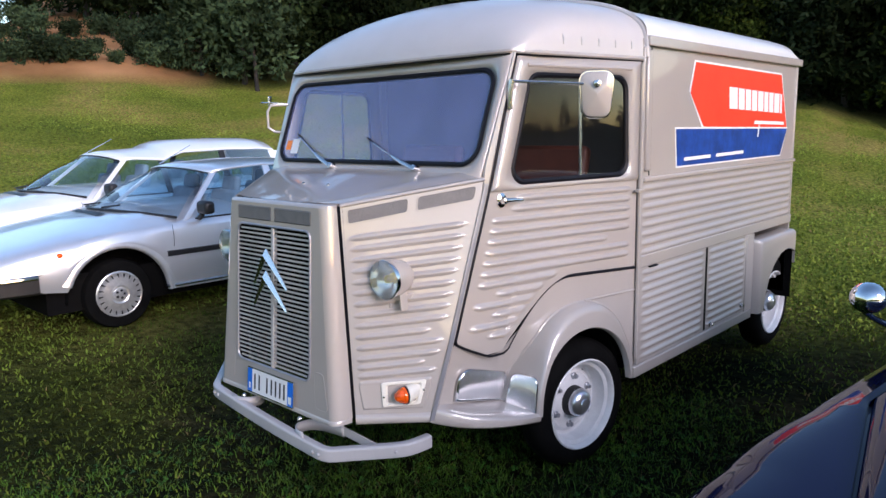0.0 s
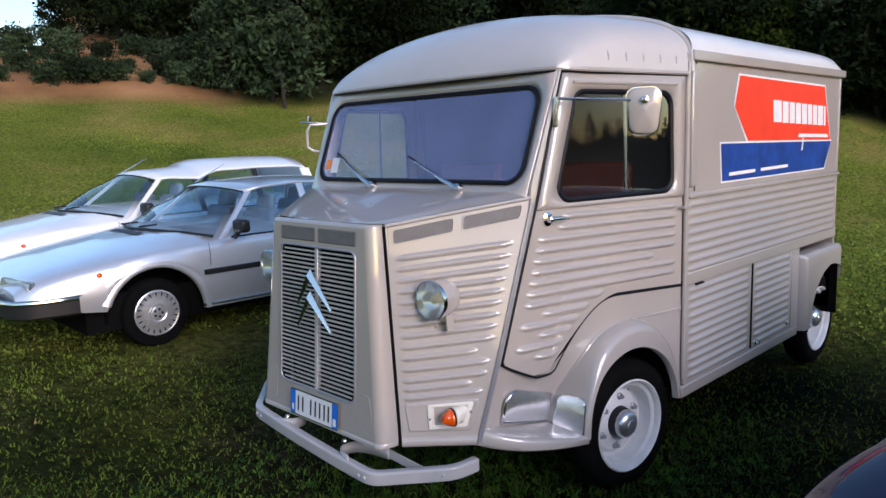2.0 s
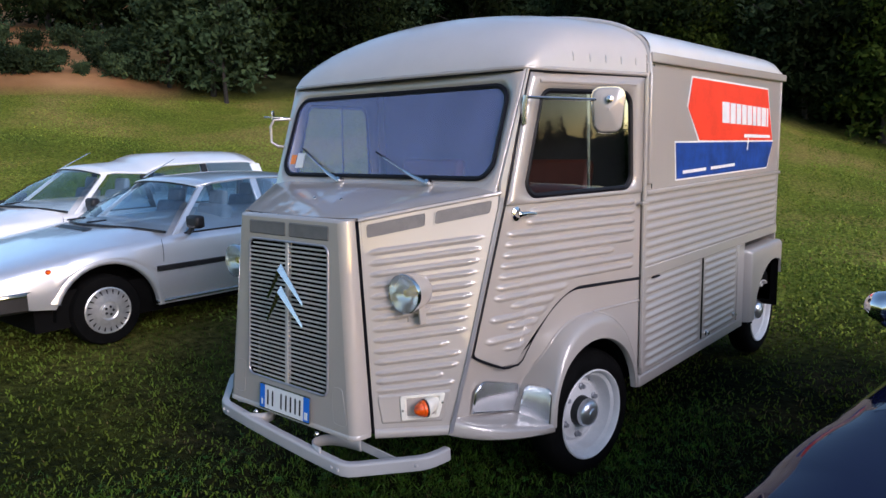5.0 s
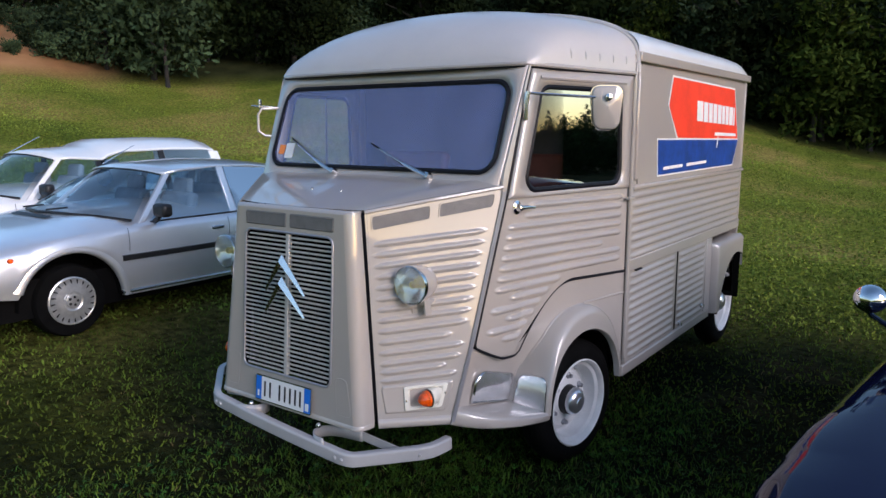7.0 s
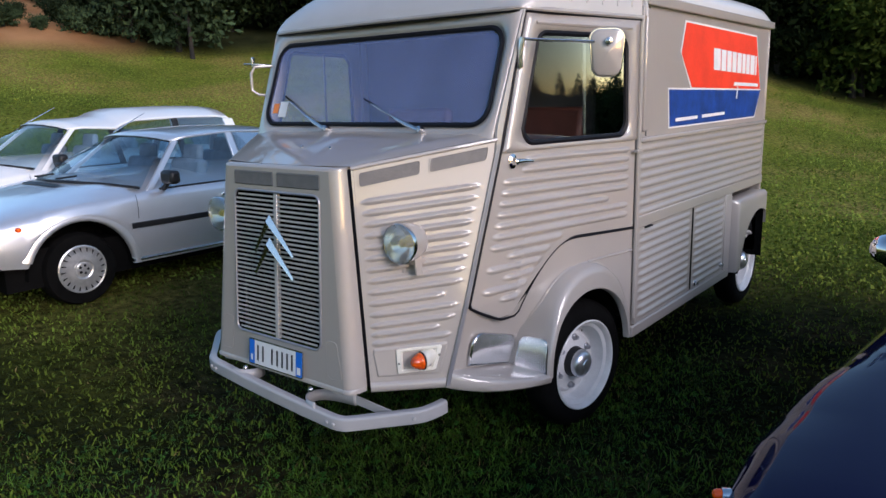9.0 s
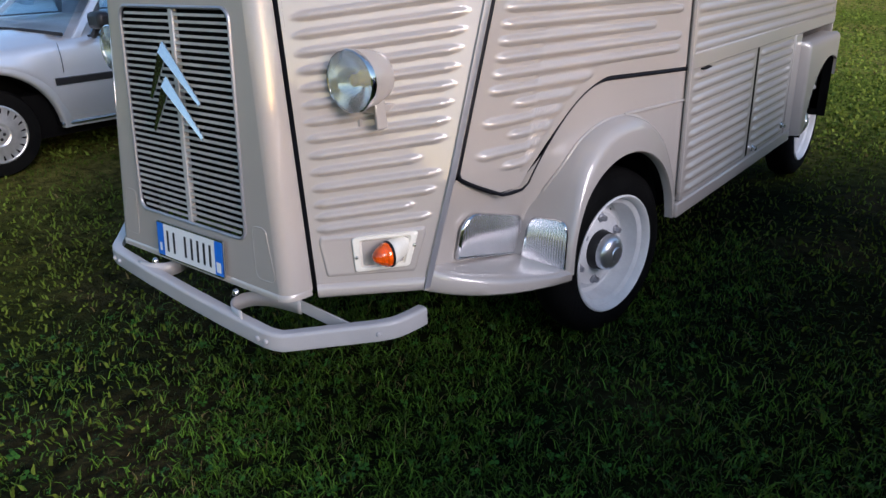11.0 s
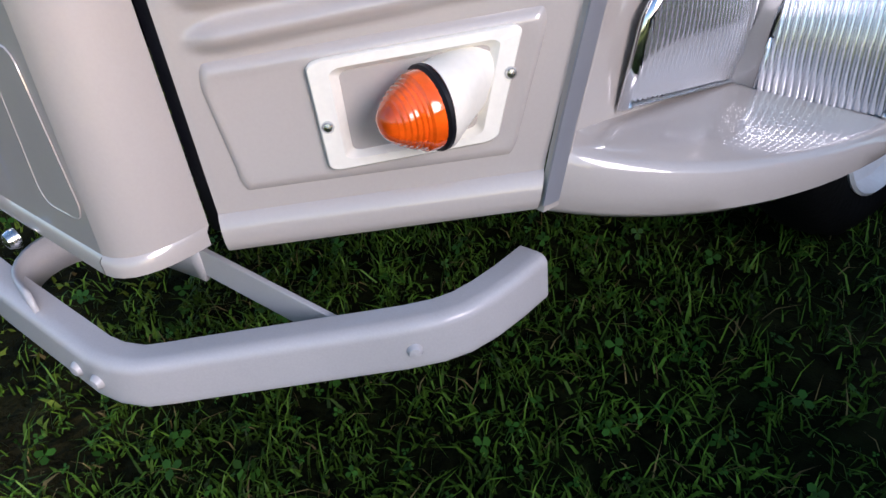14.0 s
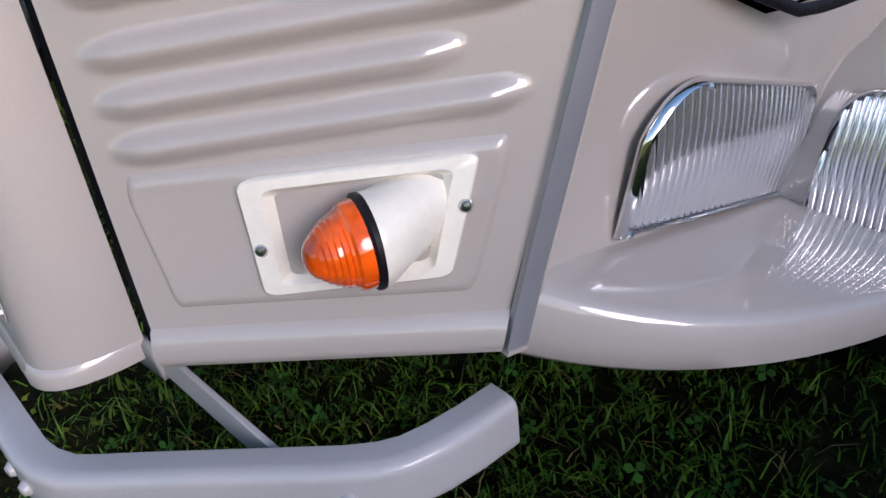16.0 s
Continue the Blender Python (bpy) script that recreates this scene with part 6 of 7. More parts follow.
    for sx in (1, -1):
        bm = bmesh.new()
        q = [(0.30, -0.015, 0.545), (0.70, 0.055, 0.55), (0.745, 0.11, 0.655), (0.32, 0.02, 0.665)]
        prism(bm, [w(sx * x, y - 0.01, z) for x, y, z in q], (0, 0.03, 0))
        part("head_lamp", bm, LENS, car, "clear rectangular head lamp", bevel=0.01)
        bm = bmesh.new()
        prism(bm, [w(sx * x * 0.99, y + 0.005, z) for x, y, z in q], (0, 0.02, 0))
        part("lamp_reflector", bm, CHROME, car)
        bm = bmesh.new()
        p = Vector(w(sx * (width(0.55) + 0.008), 0.55, 0.655))
        lathe(bm, [(0.0, 0.016), (0.016, 0.012), (0.022, 0.003), (0.022, -0.01)], p, (sx, 0, 0), 14, squash=0.8)
        part("side_repeater", bm, AMBER, car, "orange side repeater")
        bm = bmesh.new()
        a, b = 1.37, 3.28
        grid(bm, [[w(sx * (width(y) + d), y, z) for y in (lerp(a, b, k / 12) for k in range(13))] for d, z in ((0.010, 0.585), (0.030, 0.580), (0.030, 0.540), (0.010, 0.535))])
        part("side_strip", bm, TRIM, car, "black rubbing strip")
        bm = bmesh.new()
        tube(bm, [w(sx * (width(y) + 0.002), y, 0.285) for y in (1.36, 2.3, 3.3)], 0.016, 8)
        part("sill_bar", bm, STEEL, car)
        for y in (2.30, 3.05):
            bm = bmesh.new()
            box(bm, *sorted((w(sx * (width(y) + 0.004), 0, 0)[0], w(sx * (width(y) + 0.030), 0, 0)[0])), at[1] + y - 0.07, at[1] + y + 0.06, at[2] + 0.700, at[2] + 0.730)
            part("door_handle", bm, CHROME, car, bevel=0.008)
        for y in (1.44, 2.42):
            bm = bmesh.new()
            grid(bm, [[w(sx * (width(yy) + 0.0185 * math.sin(math.pi * t) + 0.002), yy, lerp(0.80, 0.575, t)) for yy in (y - 0.0022, y + 0.0022)] for t in (k / 10 for k in range(11))])
            part("door_gap", bm, RUBBER, car)
    bm = bmesh.new()
    tube(bm, [w(-0.45, 2.0, 1.25), w(-0.47, 2.35, 1.42)], [0.006, 0.003], 6)
    part("roof_aerial", bm, STEEL, car)
    for x in (-0.35, 0.05):
        bm = bmesh.new()
        tube(bm, [w(x, 1.20, 0.915), w(x + 0.25, 1.25, 0.945)], 0.008, 6)
        part("wiper", bm, TRIM, car)
    bm = bmesh.new()
    grid(bm, [[w(x, y, top(y) + 0.004) for x in (-0.30, 0.0, 0.30)] for y in (1.06, 1.13)])
    part("bonnet_grille", bm, TRIM, car)
    return car


cx_like("saloon_car", "silver metallic fastback saloon car with black mirrors", (-3.83, -0.40, ground_z(-3.4, 1.0) - 0.01), SILVER, False)
cx_like("estate_car", "white estate car with a raised roof", (-5.77, -0.38, ground_z(-5.4, 1.0) - 0.01), CARWHITE, True)


# dark car at the row's end
def dark_car():
    at = (3.018, -0.75, 0.0)
    car = thing("dark_saloon_car", at, "glossy dark navy classic saloon car with chrome mirror", "car", "cars parked in a row")
    length, hubs = 4.7, (0.95, 4.0)

    def snub(y):
        return max(0.0, 1 - y / 0.45) ** 2

    def belt(y):
        u = min(y, 2.2) - 1
        return 0.851 + 0.12 * u - 0.043 * u * u - 0.166 * snub(y) - 0.10 * max(0, y - 3.0) ** 2

    def width(y):
        return min(0.955 - 0.02 * (0.6 - y) ** 2, 0.90 - 0.182 * (min(y, 1.9) - 0.9)) - 0.34 * max(0.0, 1 - y / 0.14) ** 2 - 0.04 * snub(y) - 0.04 * max(0, y - 2.2)

    def top(y):
        return belt(y) + 0.13 * smoothstep(-0.1, 1.3, y) * smoothstep(5.2, 3.6, y)

    def section(y, hw, zb, zt, r):
        """Raised bonnet, its seam, and the rounded fender outside it."""
        xs = min(hw - r - 0.05, 0.47 + 0.17 * min(y, 2.0))
        bonnet = [(xs * math.sin(q), lerp(zb - 0.004, zt, math.cos(q) ** 0.9)) for q in (0.0, 0.3, 0.6, 0.85, 1.05, 1.25, 1.42, 1.54)]
        return bonnet + [(xs + 0.001, zb - 0.02), (xs + 0.009, zb - 0.02), (xs + 0.011, zb), (lerp(xs, hw - r, 0.5), zb + 0.012)]

    sill = profile([(0, 0.40), (0.3, 0.30), (0.6, 0.24), (3.0, 0.24), (4.0, 0.33), (length, 0.40)])
    roof = [(2.60, 1.30, 0.50), (2.75, 1.36, 0.54), (3.0, 1.39, 0.56), (3.4, 1.36, 0.54), (3.8, 1.22, 0.50), (4.2, 1.02, 0.46), (4.4, 0.90, 0.44)]
    win = {"base": (2.30, 0.88), "low": ((2.35, 2.95), (3.02, 3.7)), "high": ((2.7, 2.95), (3.02, 3.6)), "seat": 2.6,
           "pillars": (((2.26, 2.62), 0.025, None), ((2.98, 2.98), 0.03, None), ((3.8, 3.7), 0.06, None))}
    w = build_car(car, at, NAVY, length, hubs, 0.32, 0.35, top, belt, width, sill, roof, win, 0.16, None, round_top=0.12, wheel_cover=STEEL, bulge=0.02, section=section, mirrors=False)
    for sx in (1, -1):
        # round lamp under a clear cowl at the fender's tip
        c = Vector(w(sx * 0.870, 0.225, 0.672))
        ax = Vector((0.16 * sx, -1, 0.75)).normalized()
        bm = bmesh.new()
        lathe(bm, [(0.098, -0.05), (0.102, 0.0), (0.095, 0.012), (0.086, 0.006)], c, ax, 32)
        lamp = part("head_lamp", bm, CHROME, car, "round head lamp with chrome rim")
        bm = bmesh.new()
        lathe(bm, [(0.089, 0.004), (0.07, -0.03), (0.03, -0.05), (0, -0.055)], c, ax, 32)
        part("reflector", bm, CHROME, lamp)
        bm = bmesh.new()
        lathe(bm, [(0.090, 0.006), (0.06, 0.028), (0.03, 0.036), (0, 0.037)], c, ax, 32)
        part("lamp_glass", bm, LENS, lamp)
        bm = bmesh.new()
        p = Vector(w(sx * 0.948, 0.390, 0.700))
        lathe(bm, [(0.0, 0.024), (0.010, 0.021), (0.014, 0.012), (0.015, 0.0)], p, (sx * 0.8, -0.5, 0.1), 16)
        part("turn_light", bm, AMBER, car, "orange turn light")
        bm = bmesh.new()
        lathe(bm, [(0.016, 0.003), (0.018, -0.002), (0.019, -0.018)], p, (sx * 0.8, -0.5, 0.1), 16)
        part("turn_light_base", bm, CHROME, car)
        # gap between fender and door
        bm = bmesh.new()
        rows = []
        for k in range(13):
            t = k / 12
            a = t * 1.45
            y = 2.05 - 0.02 * t
            r = 0.12
            hw, zb = width(y), belt(y)
            if t < 0.5:
                q = t / 0.5 * 1.4
                x, z = hw - r + r * math.sin(q), zb - r * (1 - math.cos(q))
            else:
                x, z = hw + 0.012, lerp(zb - r * 0.83, 0.32, (t - 0.5) / 0.5)
            rows.append([w(sx * (x + 0.004), y + d, z + 0.003) for d in (-0.007, 0.007)])
        grid(bm, rows)
        part("door_gap", bm, RUBBER, car)
        # chrome mirror on a bent stalk
        f = Vector(w(sx * 0.61, 2.02, 0.875))
        h = Vector(w(sx * 0.805, 1.650, 1.078))
        bm = bmesh.new()
        bends = [Vector(w(sx * 0.698, 1.870, 0.905)), Vector(w(sx * 0.765, 1.745, 0.975)), Vector(w(sx * 0.806, 1.640, 1.030))]
        tube(bm, curve_through([f] + bends + [h + Vector((-0.005 * sx, -0.035, -0.012))], 14), 0.011, 8)
        stalk = part("mirror_stalk", bm, CHROME, car)
        bm = bmesh.new()
        lathe(bm, [(0.0, -0.045), (0.03, -0.042), (0.050, -0.025), (0.058, 0.005), (0.058, 0.018), (0.052, 0.020), (0.0, 0.020)], h, (0.15 * sx, 0.98, 0), 24, squash=0.92)
        part("mirror_head", bm, CHROME, stalk, "chrome mirror head")


dark_car()


# ---- woods behind the meadow ----
rng = np.random.default_rng(11)


def crown_mesh(name, height, spread, clumps, leaves, size, base, lean, material, seed, shape="round"):
    """Many small leaf blades in clumps within an uneven crown."""
    g = np.random.default_rng(seed)
    if shape == "cone":
        h = g.random(clumps) ** 1.15
        r = spread * (1 - h) ** 0.8 * (0.35 + 0.75 * np.sqrt(g.random(clumps)))
        a = g.random(clumps) * 2 * np.pi
        c = np.stack([r * np.cos(a), r * np.sin(a), base + h * (height - base)], 1)
        cr = spread * 0.22 * (1.15 - h)
    else:
        d = g.normal(size=(clumps, 3))
        d /= np.linalg.norm(d, axis=1)[:, None]
        r = 0.35 + 0.65 * g.random(clumps) ** 0.5
        r *= 0.75 + 0.35 * np.sin(3 * np.arctan2(d[:, 1], d[:, 0]) + seed) * np.cos(2.3 * d[:, 2] * 3 + seed)
        c = d * r[:, None] * [spread, spread, (height - base) / 2]
        c[:, 2] += (height + base) / 2
        cr = np.full(clumps, spread * 0.24)
    c[:, 0] += lean * c[:, 2]
    n = clumps * leaves
    mid = np.repeat(c, leaves, 0) + g.normal(size=(n, 3)) * np.repeat(cr, leaves)[:, None] * [0.62, 0.62, 0.45]
    u = g.normal(size=(n, 3))
    u /= np.linalg.norm(u, axis=1)[:, None]
    v = np.cross(u, g.normal(size=(n, 3)))
    v /= np.linalg.norm(v, axis=1)[:, None]
    s = size * (0.6 + 0.8 * g.random(n))[:, None]
    quad = np.stack([mid - u * s, mid - v * s * 0.45, mid + u * s, mid + v * s * 0.45], 1).reshape(-1, 3)
    me = bpy.data.meshes.new(name)
    me.from_pydata(quad.tolist(), [], np.arange(4 * n).reshape(-1, 4).tolist())
    me.materials.append(material)
    return me


def make_tree(label, height, spread, base, trunk_r, material, seed, shape="round", clumps=95, leaves=46, size=0.16):
    t = thing("tree", (0, 0, 0), label, "tree", "trees at the meadow's edge")
    g = np.random.default_rng(seed + 50)
    lean = float(g.normal() * 0.03)
    bm = bmesh.new()
    path = [(lean * z + 0.06 * math.sin(z * 0.9 + seed), 0.05 * math.cos(z * 0.8 + seed), z) for z in (-0.4, 0.3, height * 0.25, height * 0.5, height * 0.75, height * 0.93)]
    tube(bm, path, [trunk_r * 1.5, trunk_r, trunk_r * 0.8, trunk_r * 0.55, trunk_r * 0.3, 0.02], 8)
    for k in range(9):
        z = lerp(max(base * 0.8, height * 0.2), height * 0.85, k / 8)
        a = k * 2.4 + seed
        reach = spread * 0.75 * (1 - z / height if shape == "cone" else 0.9)
        tube(bm, [(lean * z, 0, z), (lean * z + 0.5 * reach * math.cos(a), 0.5 * reach * math.sin(a), z + 0.25 * reach), (lean * z + reach * math.cos(a), reach * math.sin(a), z + 0.4 * reach)], [trunk_r * 0.45, trunk_r * 0.28, 0.015], 6)
    part("trunk", bm, BARK, t)
    crown = new("crown", crown_mesh("crown", height, spread, clumps, leaves, size, base, lean, material, seed, shape))
    crown.parent = t
    return t


def plant(first, spots):
    """The first tree and its copies at (x, y, size, turn)."""
    for k, (x, y, s, a) in enumerate(spots):
        m = Matrix.Translation((x, y, ground_z(x, y) - 0.05)) @ Matrix.Rotation(a, 4, "Z") @ Matrix.Scale(s, 4)
        if k == 0:
            first.matrix_basis = m
        else:
            c = copy_thing(first, m)
            c.matrix_basis = m


def at_bearing(a, r):
    return 2.6 - r * math.sin(radians(a)), -1.9 + r * math.cos(radians(a))


kinds = [
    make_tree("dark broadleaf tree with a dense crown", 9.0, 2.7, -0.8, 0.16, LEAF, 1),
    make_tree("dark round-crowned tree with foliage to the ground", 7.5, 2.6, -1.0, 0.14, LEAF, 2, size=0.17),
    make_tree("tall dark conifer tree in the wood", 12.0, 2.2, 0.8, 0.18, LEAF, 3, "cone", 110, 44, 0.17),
    make_tree("grey-green bushy tree at the wood's edge", 6.2, 2.3, -0.5, 0.11, LEAFB, 4, size=0.14),
    make_tree("olive-green leafy tree at the wood's edge", 6.5, 2.3, -0.6, 0.11, LEAFY, 5, size=0.14),
]
spots = [[] for _ in kinds]
# the wood's front, then rows further up the slope
for row, (r0, step, tall) in enumerate(((32.0, 3.6, 0.85), (36.5, 4.2, 0.95), (42.0, 4.6, 1.0), (50.0, 5.0, 1.0))):
    a = -16.0
    while a < (61.0, 61.5, 64.0, 68.0)[row]:
        x, y = at_bearing(a + rng.normal() * 0.8, r0 + rng.normal() * 0.9)
        k = int(rng.choice(5, p=[(0.30, 0.34, 0.04, 0.16, 0.16), (0.40, 0.25, 0.25, 0.06, 0.04), (0.40, 0.10, 0.50, 0, 0), (0.3, 0.1, 0.6, 0, 0)][row]))
        if 44 < a < 60 and row == 0:
            k = 1 if rng.random() < 0.5 else 0
        spots[k].append((x, y, tall * (0.8 + 0.4 * rng.random()), rng.random() * 6.28))
        a += step * (0.75 + 0.5 * rng.random())
# single trees that stand out
for a, r, s, k in ((57.5, 29.9, 0.95, 3), (60.5, 30.6, 0.75, 3), (16.5, 31.0, 0.85, 3), (9.5, 30.4, 0.95, 4), (6.0, 30.8, 0.8, 4), (21.5, 31.0, 0.7, 4), (71.5, 46.0, 0.50, 1), (68.0, 45.0, 0.9, 0), (65.0, 42.0, 1.0, 1), (66.5, 47.0, 1.2, 0), (69.0, 48.0, 0.9, 1)):
    x, y = at_bearing(a, r)
    spots[k].append((x, y, s, rng.random() * 6.28))
# the far side of the field
for r, s, ks in ((35, 0.36, (0, 1, 1)), (39, 0.39, (0, 1, 1)), (45, 0.31, (2, 2, 2, 1))):
    a = -165.0
    while a < -17:
        x, y = at_bearing(a, r + rng.normal() * 1.5)
        spots[int(rng.choice(ks))].append((x, y, s * (0.75 + 0.4 * rng.random()), rng.random() * 6.28))
        a += (1.5 if -80 < a < -25 else 3.2) * (0.6 + 0.8 * rng.random())
for first, where in zip(kinds, spots):
    plant(first, where)


# a distant ridge across the valley
def ridge():
    me = bpy.data.meshes.new("backdrop_ridge")
    verts, n = [], 90
    for k in range(n + 1):
        a = lerp(-170, -10, k / n)
        h = 22 + 14 * math.sin(a * 0.055 + 1.9) + 5 * noise.noise((a * 0.12, 0.3, 5.0)) + 1.5 * noise.noise((a * 0.6, 1.3, 5.0))
        for r, z in ((560, -6), (620, h * 0.55), (700, h), (790, h * 0.3)):
            x, y = at_bearing(a, r)
            verts.append((x, y, z))
    me.from_pydata(verts, [], [(4 * k + j, 4 * k + 4 + j, 4 * k + 5 + j, 4 * k + 1 + j) for k in range(n) for j in range(3)])
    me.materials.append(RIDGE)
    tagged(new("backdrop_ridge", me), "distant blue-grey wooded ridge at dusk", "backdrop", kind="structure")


ridge()


# a slim trunk that shows pale before the wood
def pale_tree():
    x, y = at_bearing(56.6, 29.0)
    t = make_tree("slender tree with a bare pale trunk", 4.2, 1.4, 0.9, 0.08, LEAFB, 9, clumps=50, leaves=40, size=0.13)
    t.matrix_basis = Matrix.Translation((x, y, ground_z(x, y) - 0.05))


pale_tree()


# bushes on the bare slope
def bush():
    t = thing("bush", (0, 0, 0), "round grey-green bush on the bare slope", "bush", "bushes on the slope")
    bm = bmesh.new()
    for k in range(6):
        a = k * 1.05
        tube(bm, [(0, 0, -0.2), (0.15 * math.cos(a), 0.15 * math.sin(a), 0.4), (0.45 * math.cos(a), 0.45 * math.sin(a), 0.9)], [0.05, 0.03, 0.01], 5)
    part("stems", bm, BARK, t)
    crown = new("crown", crown_mesh("bush_crown", 1.35, 0.95, 48, 42, 0.09, -0.1, 0.0, LEAFB, 21))
    crown.parent = t
    return t


first_bush = bush()
bush_spots = []
for a, r, s in ((75.5, 31.5, 0.9), (74.0, 33.5, 1.1), (72.5, 31.2, 1.2), (71.4, 31.8, 1.45), (70.3, 31.2, 1.3), (69.4, 31.6, 1.2), (68.3, 31.4, 1.1), (67.6, 33.0, 0.9), (66.2, 31.2, 0.7), (65.0, 32.6, 1.2), (64.0, 31.2, 1.3), (63.2, 33.0, 1.5), (62.2, 31.2, 1.2),
                (76.2, 36.5, 1.0), (74.8, 37.5, 1.3), (73.0, 37.0, 0.8), (71.0, 38.0, 1.3), (69.0, 37.0, 1.1), (67.0, 37.6, 1.3), (65.4, 36.2, 1.4), (77.5, 32.0, 1.0), (78.5, 35.0, 1.2), (70.0, 34.5, 0.7), (73.6, 35.0, 0.6), (63.6, 37.0, 1.6), (76.6, 39.5, 1.6), (74.0, 40.5, 1.7), (71.8, 40.0, 1.5)):
    x, y = at_bearing(a, r)
    bush_spots.append((x, y, 0.62 * s, rng.random() * 6.28))
plant(first_bush, bush_spots)


# ---- grass ----
def ground_many(xs, ys):
    return np.array([ground_z(float(x), float(y)) for x, y in zip(xs, ys)])


def blades(name, label, xs, ys, length, width, lean, material, seed):
    g = np.random.default_rng(seed)
    n = len(xs)
    base = np.stack([xs, ys, ground_many(xs, ys) - 0.004], 1)
    a = g.random(n) * 2 * np.pi
    side = np.stack([np.cos(a), np.sin(a), np.zeros(n)], 1)
    b = g.random(n) * 2 * np.pi
    out = np.stack([np.cos(b), np.sin(b), np.zeros(n)], 1)
    ln = length * (0.45 + 0.9 * g.random(n))[:, None]
    bend = (lean * (0.2 + 1.2 * g.random(n)))[:, None]
    w = (width * (0.6 + 0.8 * g.random(n)))[:, None]
    up = np.array([0, 0, 1.0])
    mid = base + up * ln * 0.55 + out * ln * bend * 0.35
    tip = base + up * ln * (1 - 0.35 * np.minimum(bend, 1.2)) + out * ln * bend
    v = np.stack([base - side * w, base + side * w, mid + side * w * 0.8, mid - side * w * 0.8, tip], 1).reshape(-1, 3)
    i = np.arange(n) * 5
    quads = np.stack([i, i + 1, i + 2, i + 3], 1).tolist()
    tris = np.stack([i + 3, i + 2, i + 4], 1).tolist()
    me = bpy.data.meshes.new(name)
    me.from_pydata(v.tolist(), [], quads + tris)
    me.materials.append(material)
    return tagged(new(name, me), label, "grass", kind="stuff")


def scatter(n, x0, x1, y0, y1, seed, keep=None, clumps=False):
    g = np.random.default_rng(seed)
    xs, ys = x0 + (x1 - x0) * g.random(n), y0 + (y1 - y0) * g.random(n)
    # thin and thick patches
    f = np.sin(xs * 3.1 + 1.3 * np.sin(ys * 2.3)) + np.sin(ys * 2.7 + 1.7 * np.sin(xs * 1.9)) + 0.8 * np.sin(xs * 7.3 + ys * 5.1)
    ok = g.random(n) < 0.70 + 0.13 * f
    if clumps:
        ok &= g.random(n) < 0.62 + 0.30 * (np.sin(xs * 41 + 2.2 * np.sin(ys * 23)) + np.sin(ys * 37 + 1.9 * np.sin(xs * 29)))
    if keep is not None:
        ok &= keep(xs, ys)
    return xs[ok], ys[ok]


def shaded_lawn(x, y):
    """True where the short lawn grows, coloured darker for shade near the van, thinning out raggedly towards its edge.
    """
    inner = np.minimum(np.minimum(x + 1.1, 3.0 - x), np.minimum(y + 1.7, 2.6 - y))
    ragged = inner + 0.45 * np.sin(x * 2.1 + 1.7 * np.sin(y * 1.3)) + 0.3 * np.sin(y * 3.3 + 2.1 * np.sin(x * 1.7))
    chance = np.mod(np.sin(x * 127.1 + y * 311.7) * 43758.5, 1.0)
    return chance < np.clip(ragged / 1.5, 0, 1)


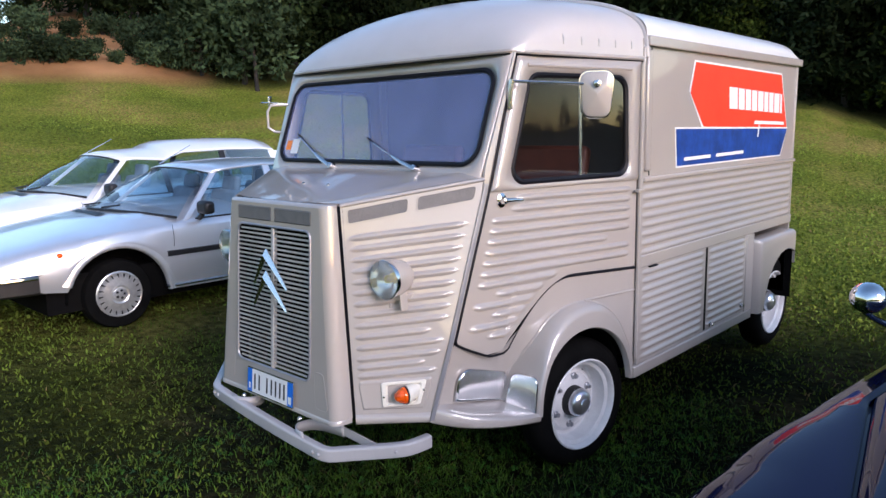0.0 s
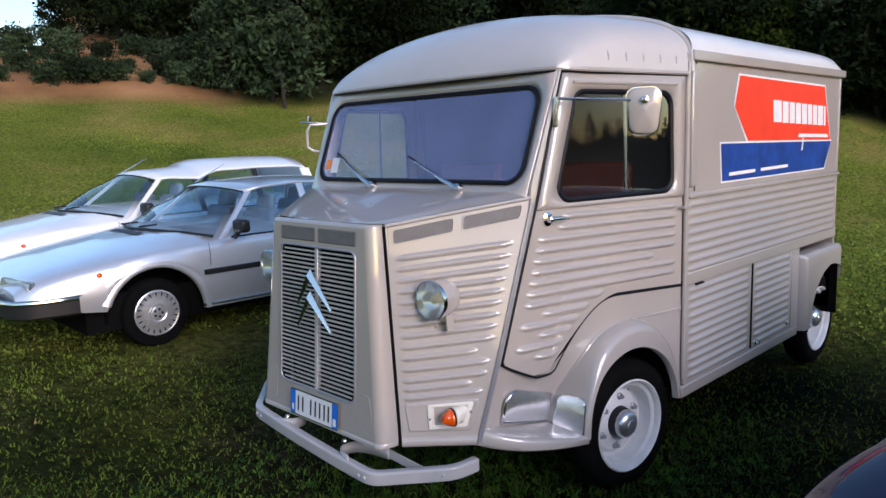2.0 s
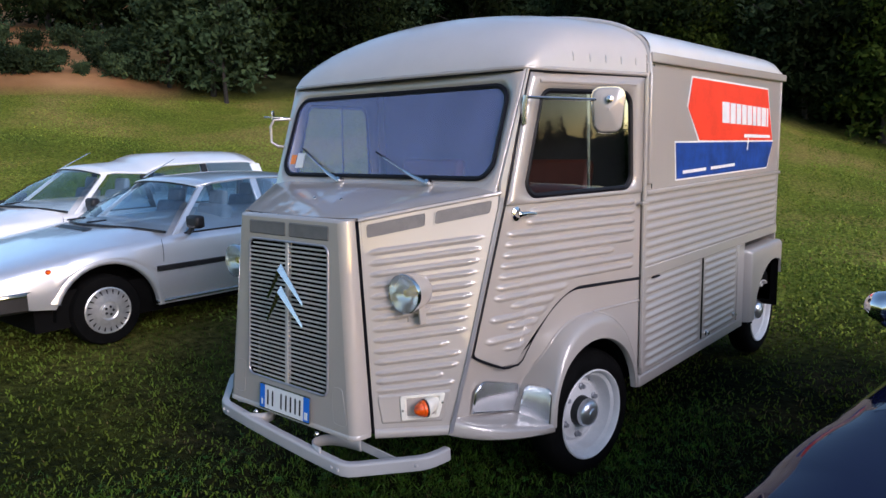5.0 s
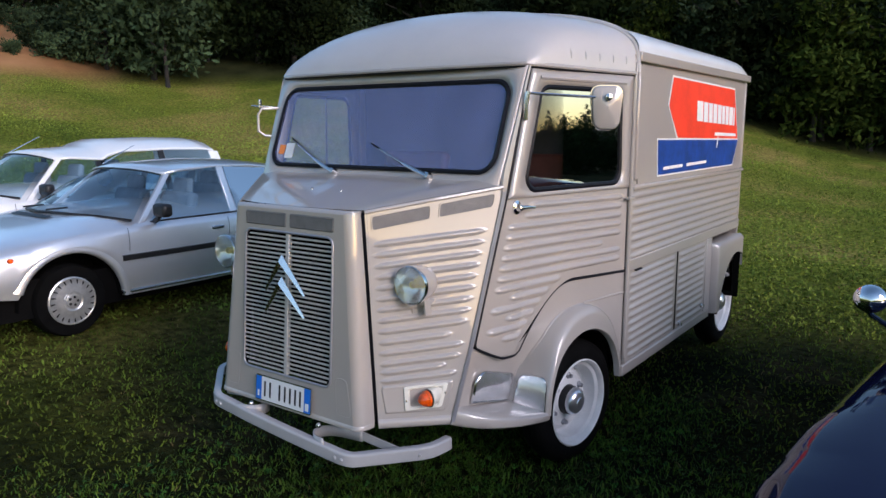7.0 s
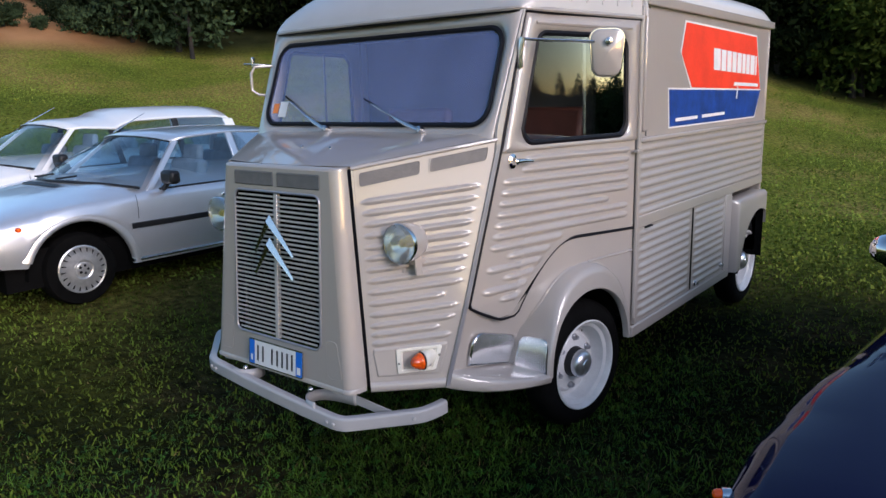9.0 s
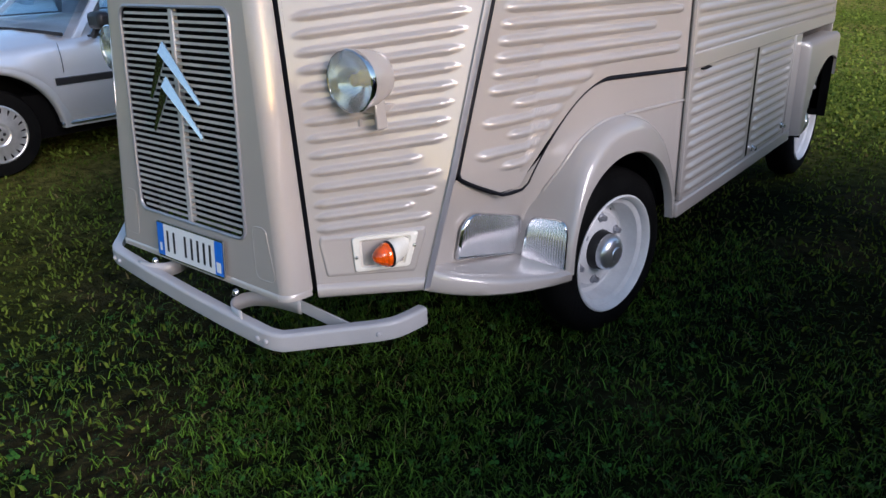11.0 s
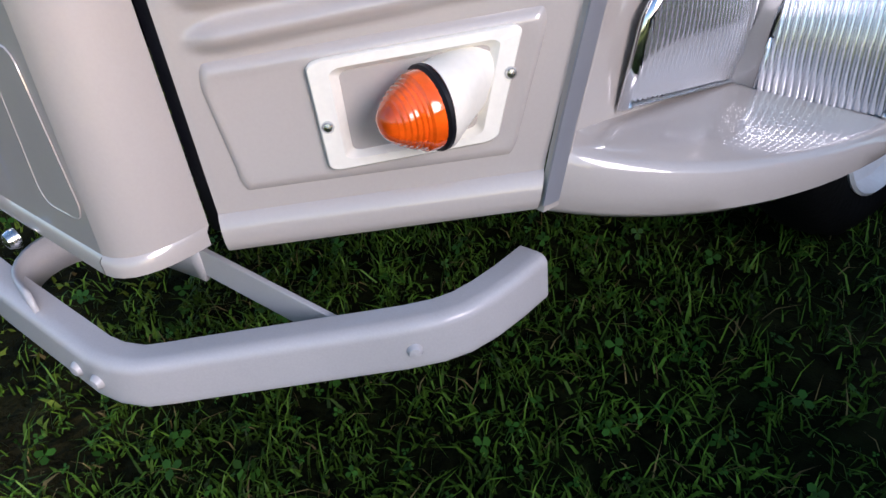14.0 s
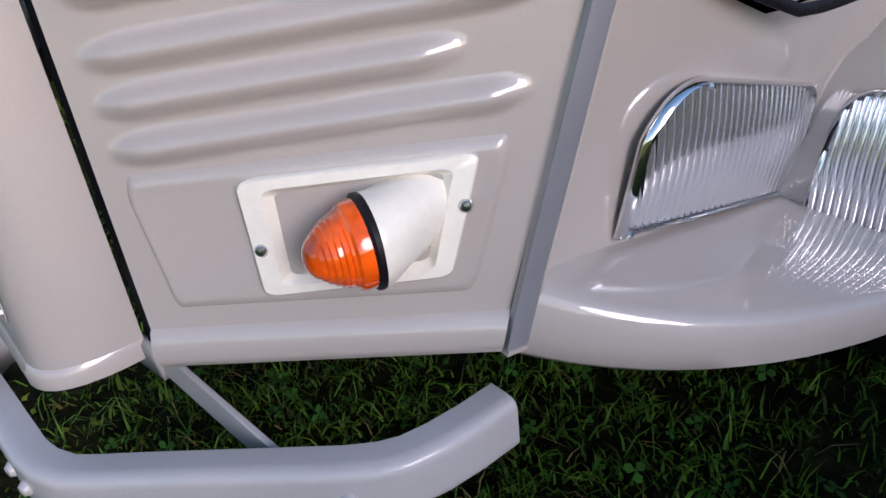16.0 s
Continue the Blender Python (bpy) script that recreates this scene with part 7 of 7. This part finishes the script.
blades("grass_near", "short green lawn grass", *scatter(290000, -1.9, 3.0, -2.2, 2.6, 1, shaded_lawn, True), 0.034, 0.0027, 1.05, BLADE, 2)
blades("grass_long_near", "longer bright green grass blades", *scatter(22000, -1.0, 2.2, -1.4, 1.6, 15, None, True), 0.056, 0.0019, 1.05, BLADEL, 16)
blades("grass_dry_near", "dry straw-coloured grass blades", *scatter(9000, -1.9, 3.0, -2.2, 2.6, 3, shaded_lawn), 0.044, 0.0014, 1.3, BLADEY, 4)
blades("grass_middle", "short green meadow grass", *scatter(125000, -7.5, 4.0, -3.0, 8.0, 5, lambda x, y: ~shaded_lawn(x, y)), 0.034, 0.0055, 1.0, BLADEM, 6)
blades("grass_dry_middle", "dry straw-coloured meadow grass", *scatter(5000, -7.5, 4.0, -3.0, 8.0, 7, lambda x, y: ~shaded_lawn(x, y)), 0.036, 0.004, 1.2, BLADEY, 8)


def far_spots(n, seed, lo=-8, hi=80):
    g = np.random.default_rng(seed)
    a, r = np.radians(lo + (hi - lo) * g.random(n)), 6.5 + 22.5 * g.random(n) ** 0.8
    return 2.6 - r * np.sin(a), -1.9 + r * np.cos(a)


blades("grass_far", "long green meadow grass", *far_spots(120000, 9), 0.040, 0.013, 1.2, FARBLADE, 10)
blades("grass_dry_far", "dry yellow meadow grass", *far_spots(4000, 11), 0.045, 0.010, 1.3, BLADEY, 12)


def clover():
    g = np.random.default_rng(13)
    xs, ys = scatter(9000, -1.0, 2.3, -1.3, 1.9, 14, None, True)
    n = len(xs)
    c = np.stack([xs, ys, ground_many(xs, ys) + 0.018 + 0.03 * g.random(n)], 1)
    verts, faces = [], []
    for k in range(n):
        a0, s = g.random() * 6.28, 0.0028 + 0.0085 * g.random() ** 3
        tilt = Vector(g.normal(size=3) * 0.55) + Vector((0, 0, 1))
        u = tilt.orthogonal().normalized()
        v = tilt.normalized().cross(u)
        for j in range(3):
            a = a0 + 2.09 * j
            d = math.cos(a) * u + math.sin(a) * v
            e = tilt.normalized().cross(d)
            p = Vector(c[k])
            i = len(verts)
            verts += [tuple(p), tuple(p + d * s * 0.9 + e * s * 0.75), tuple(p + d * s * 1.7 + e * s * 0.35), tuple(p + d * s * 1.7 - e * s * 0.35), tuple(p + d * s * 0.9 - e * s * 0.75)]
            faces.append((i, i + 1, i + 2, i + 3, i + 4))
    me = bpy.data.meshes.new("clover")
    me.from_pydata(verts, [], faces)
    me.materials.append(CLOVER)
    tagged(new("clover", me), "green clover leaves among the grass", "clover", kind="stuff")


clover()
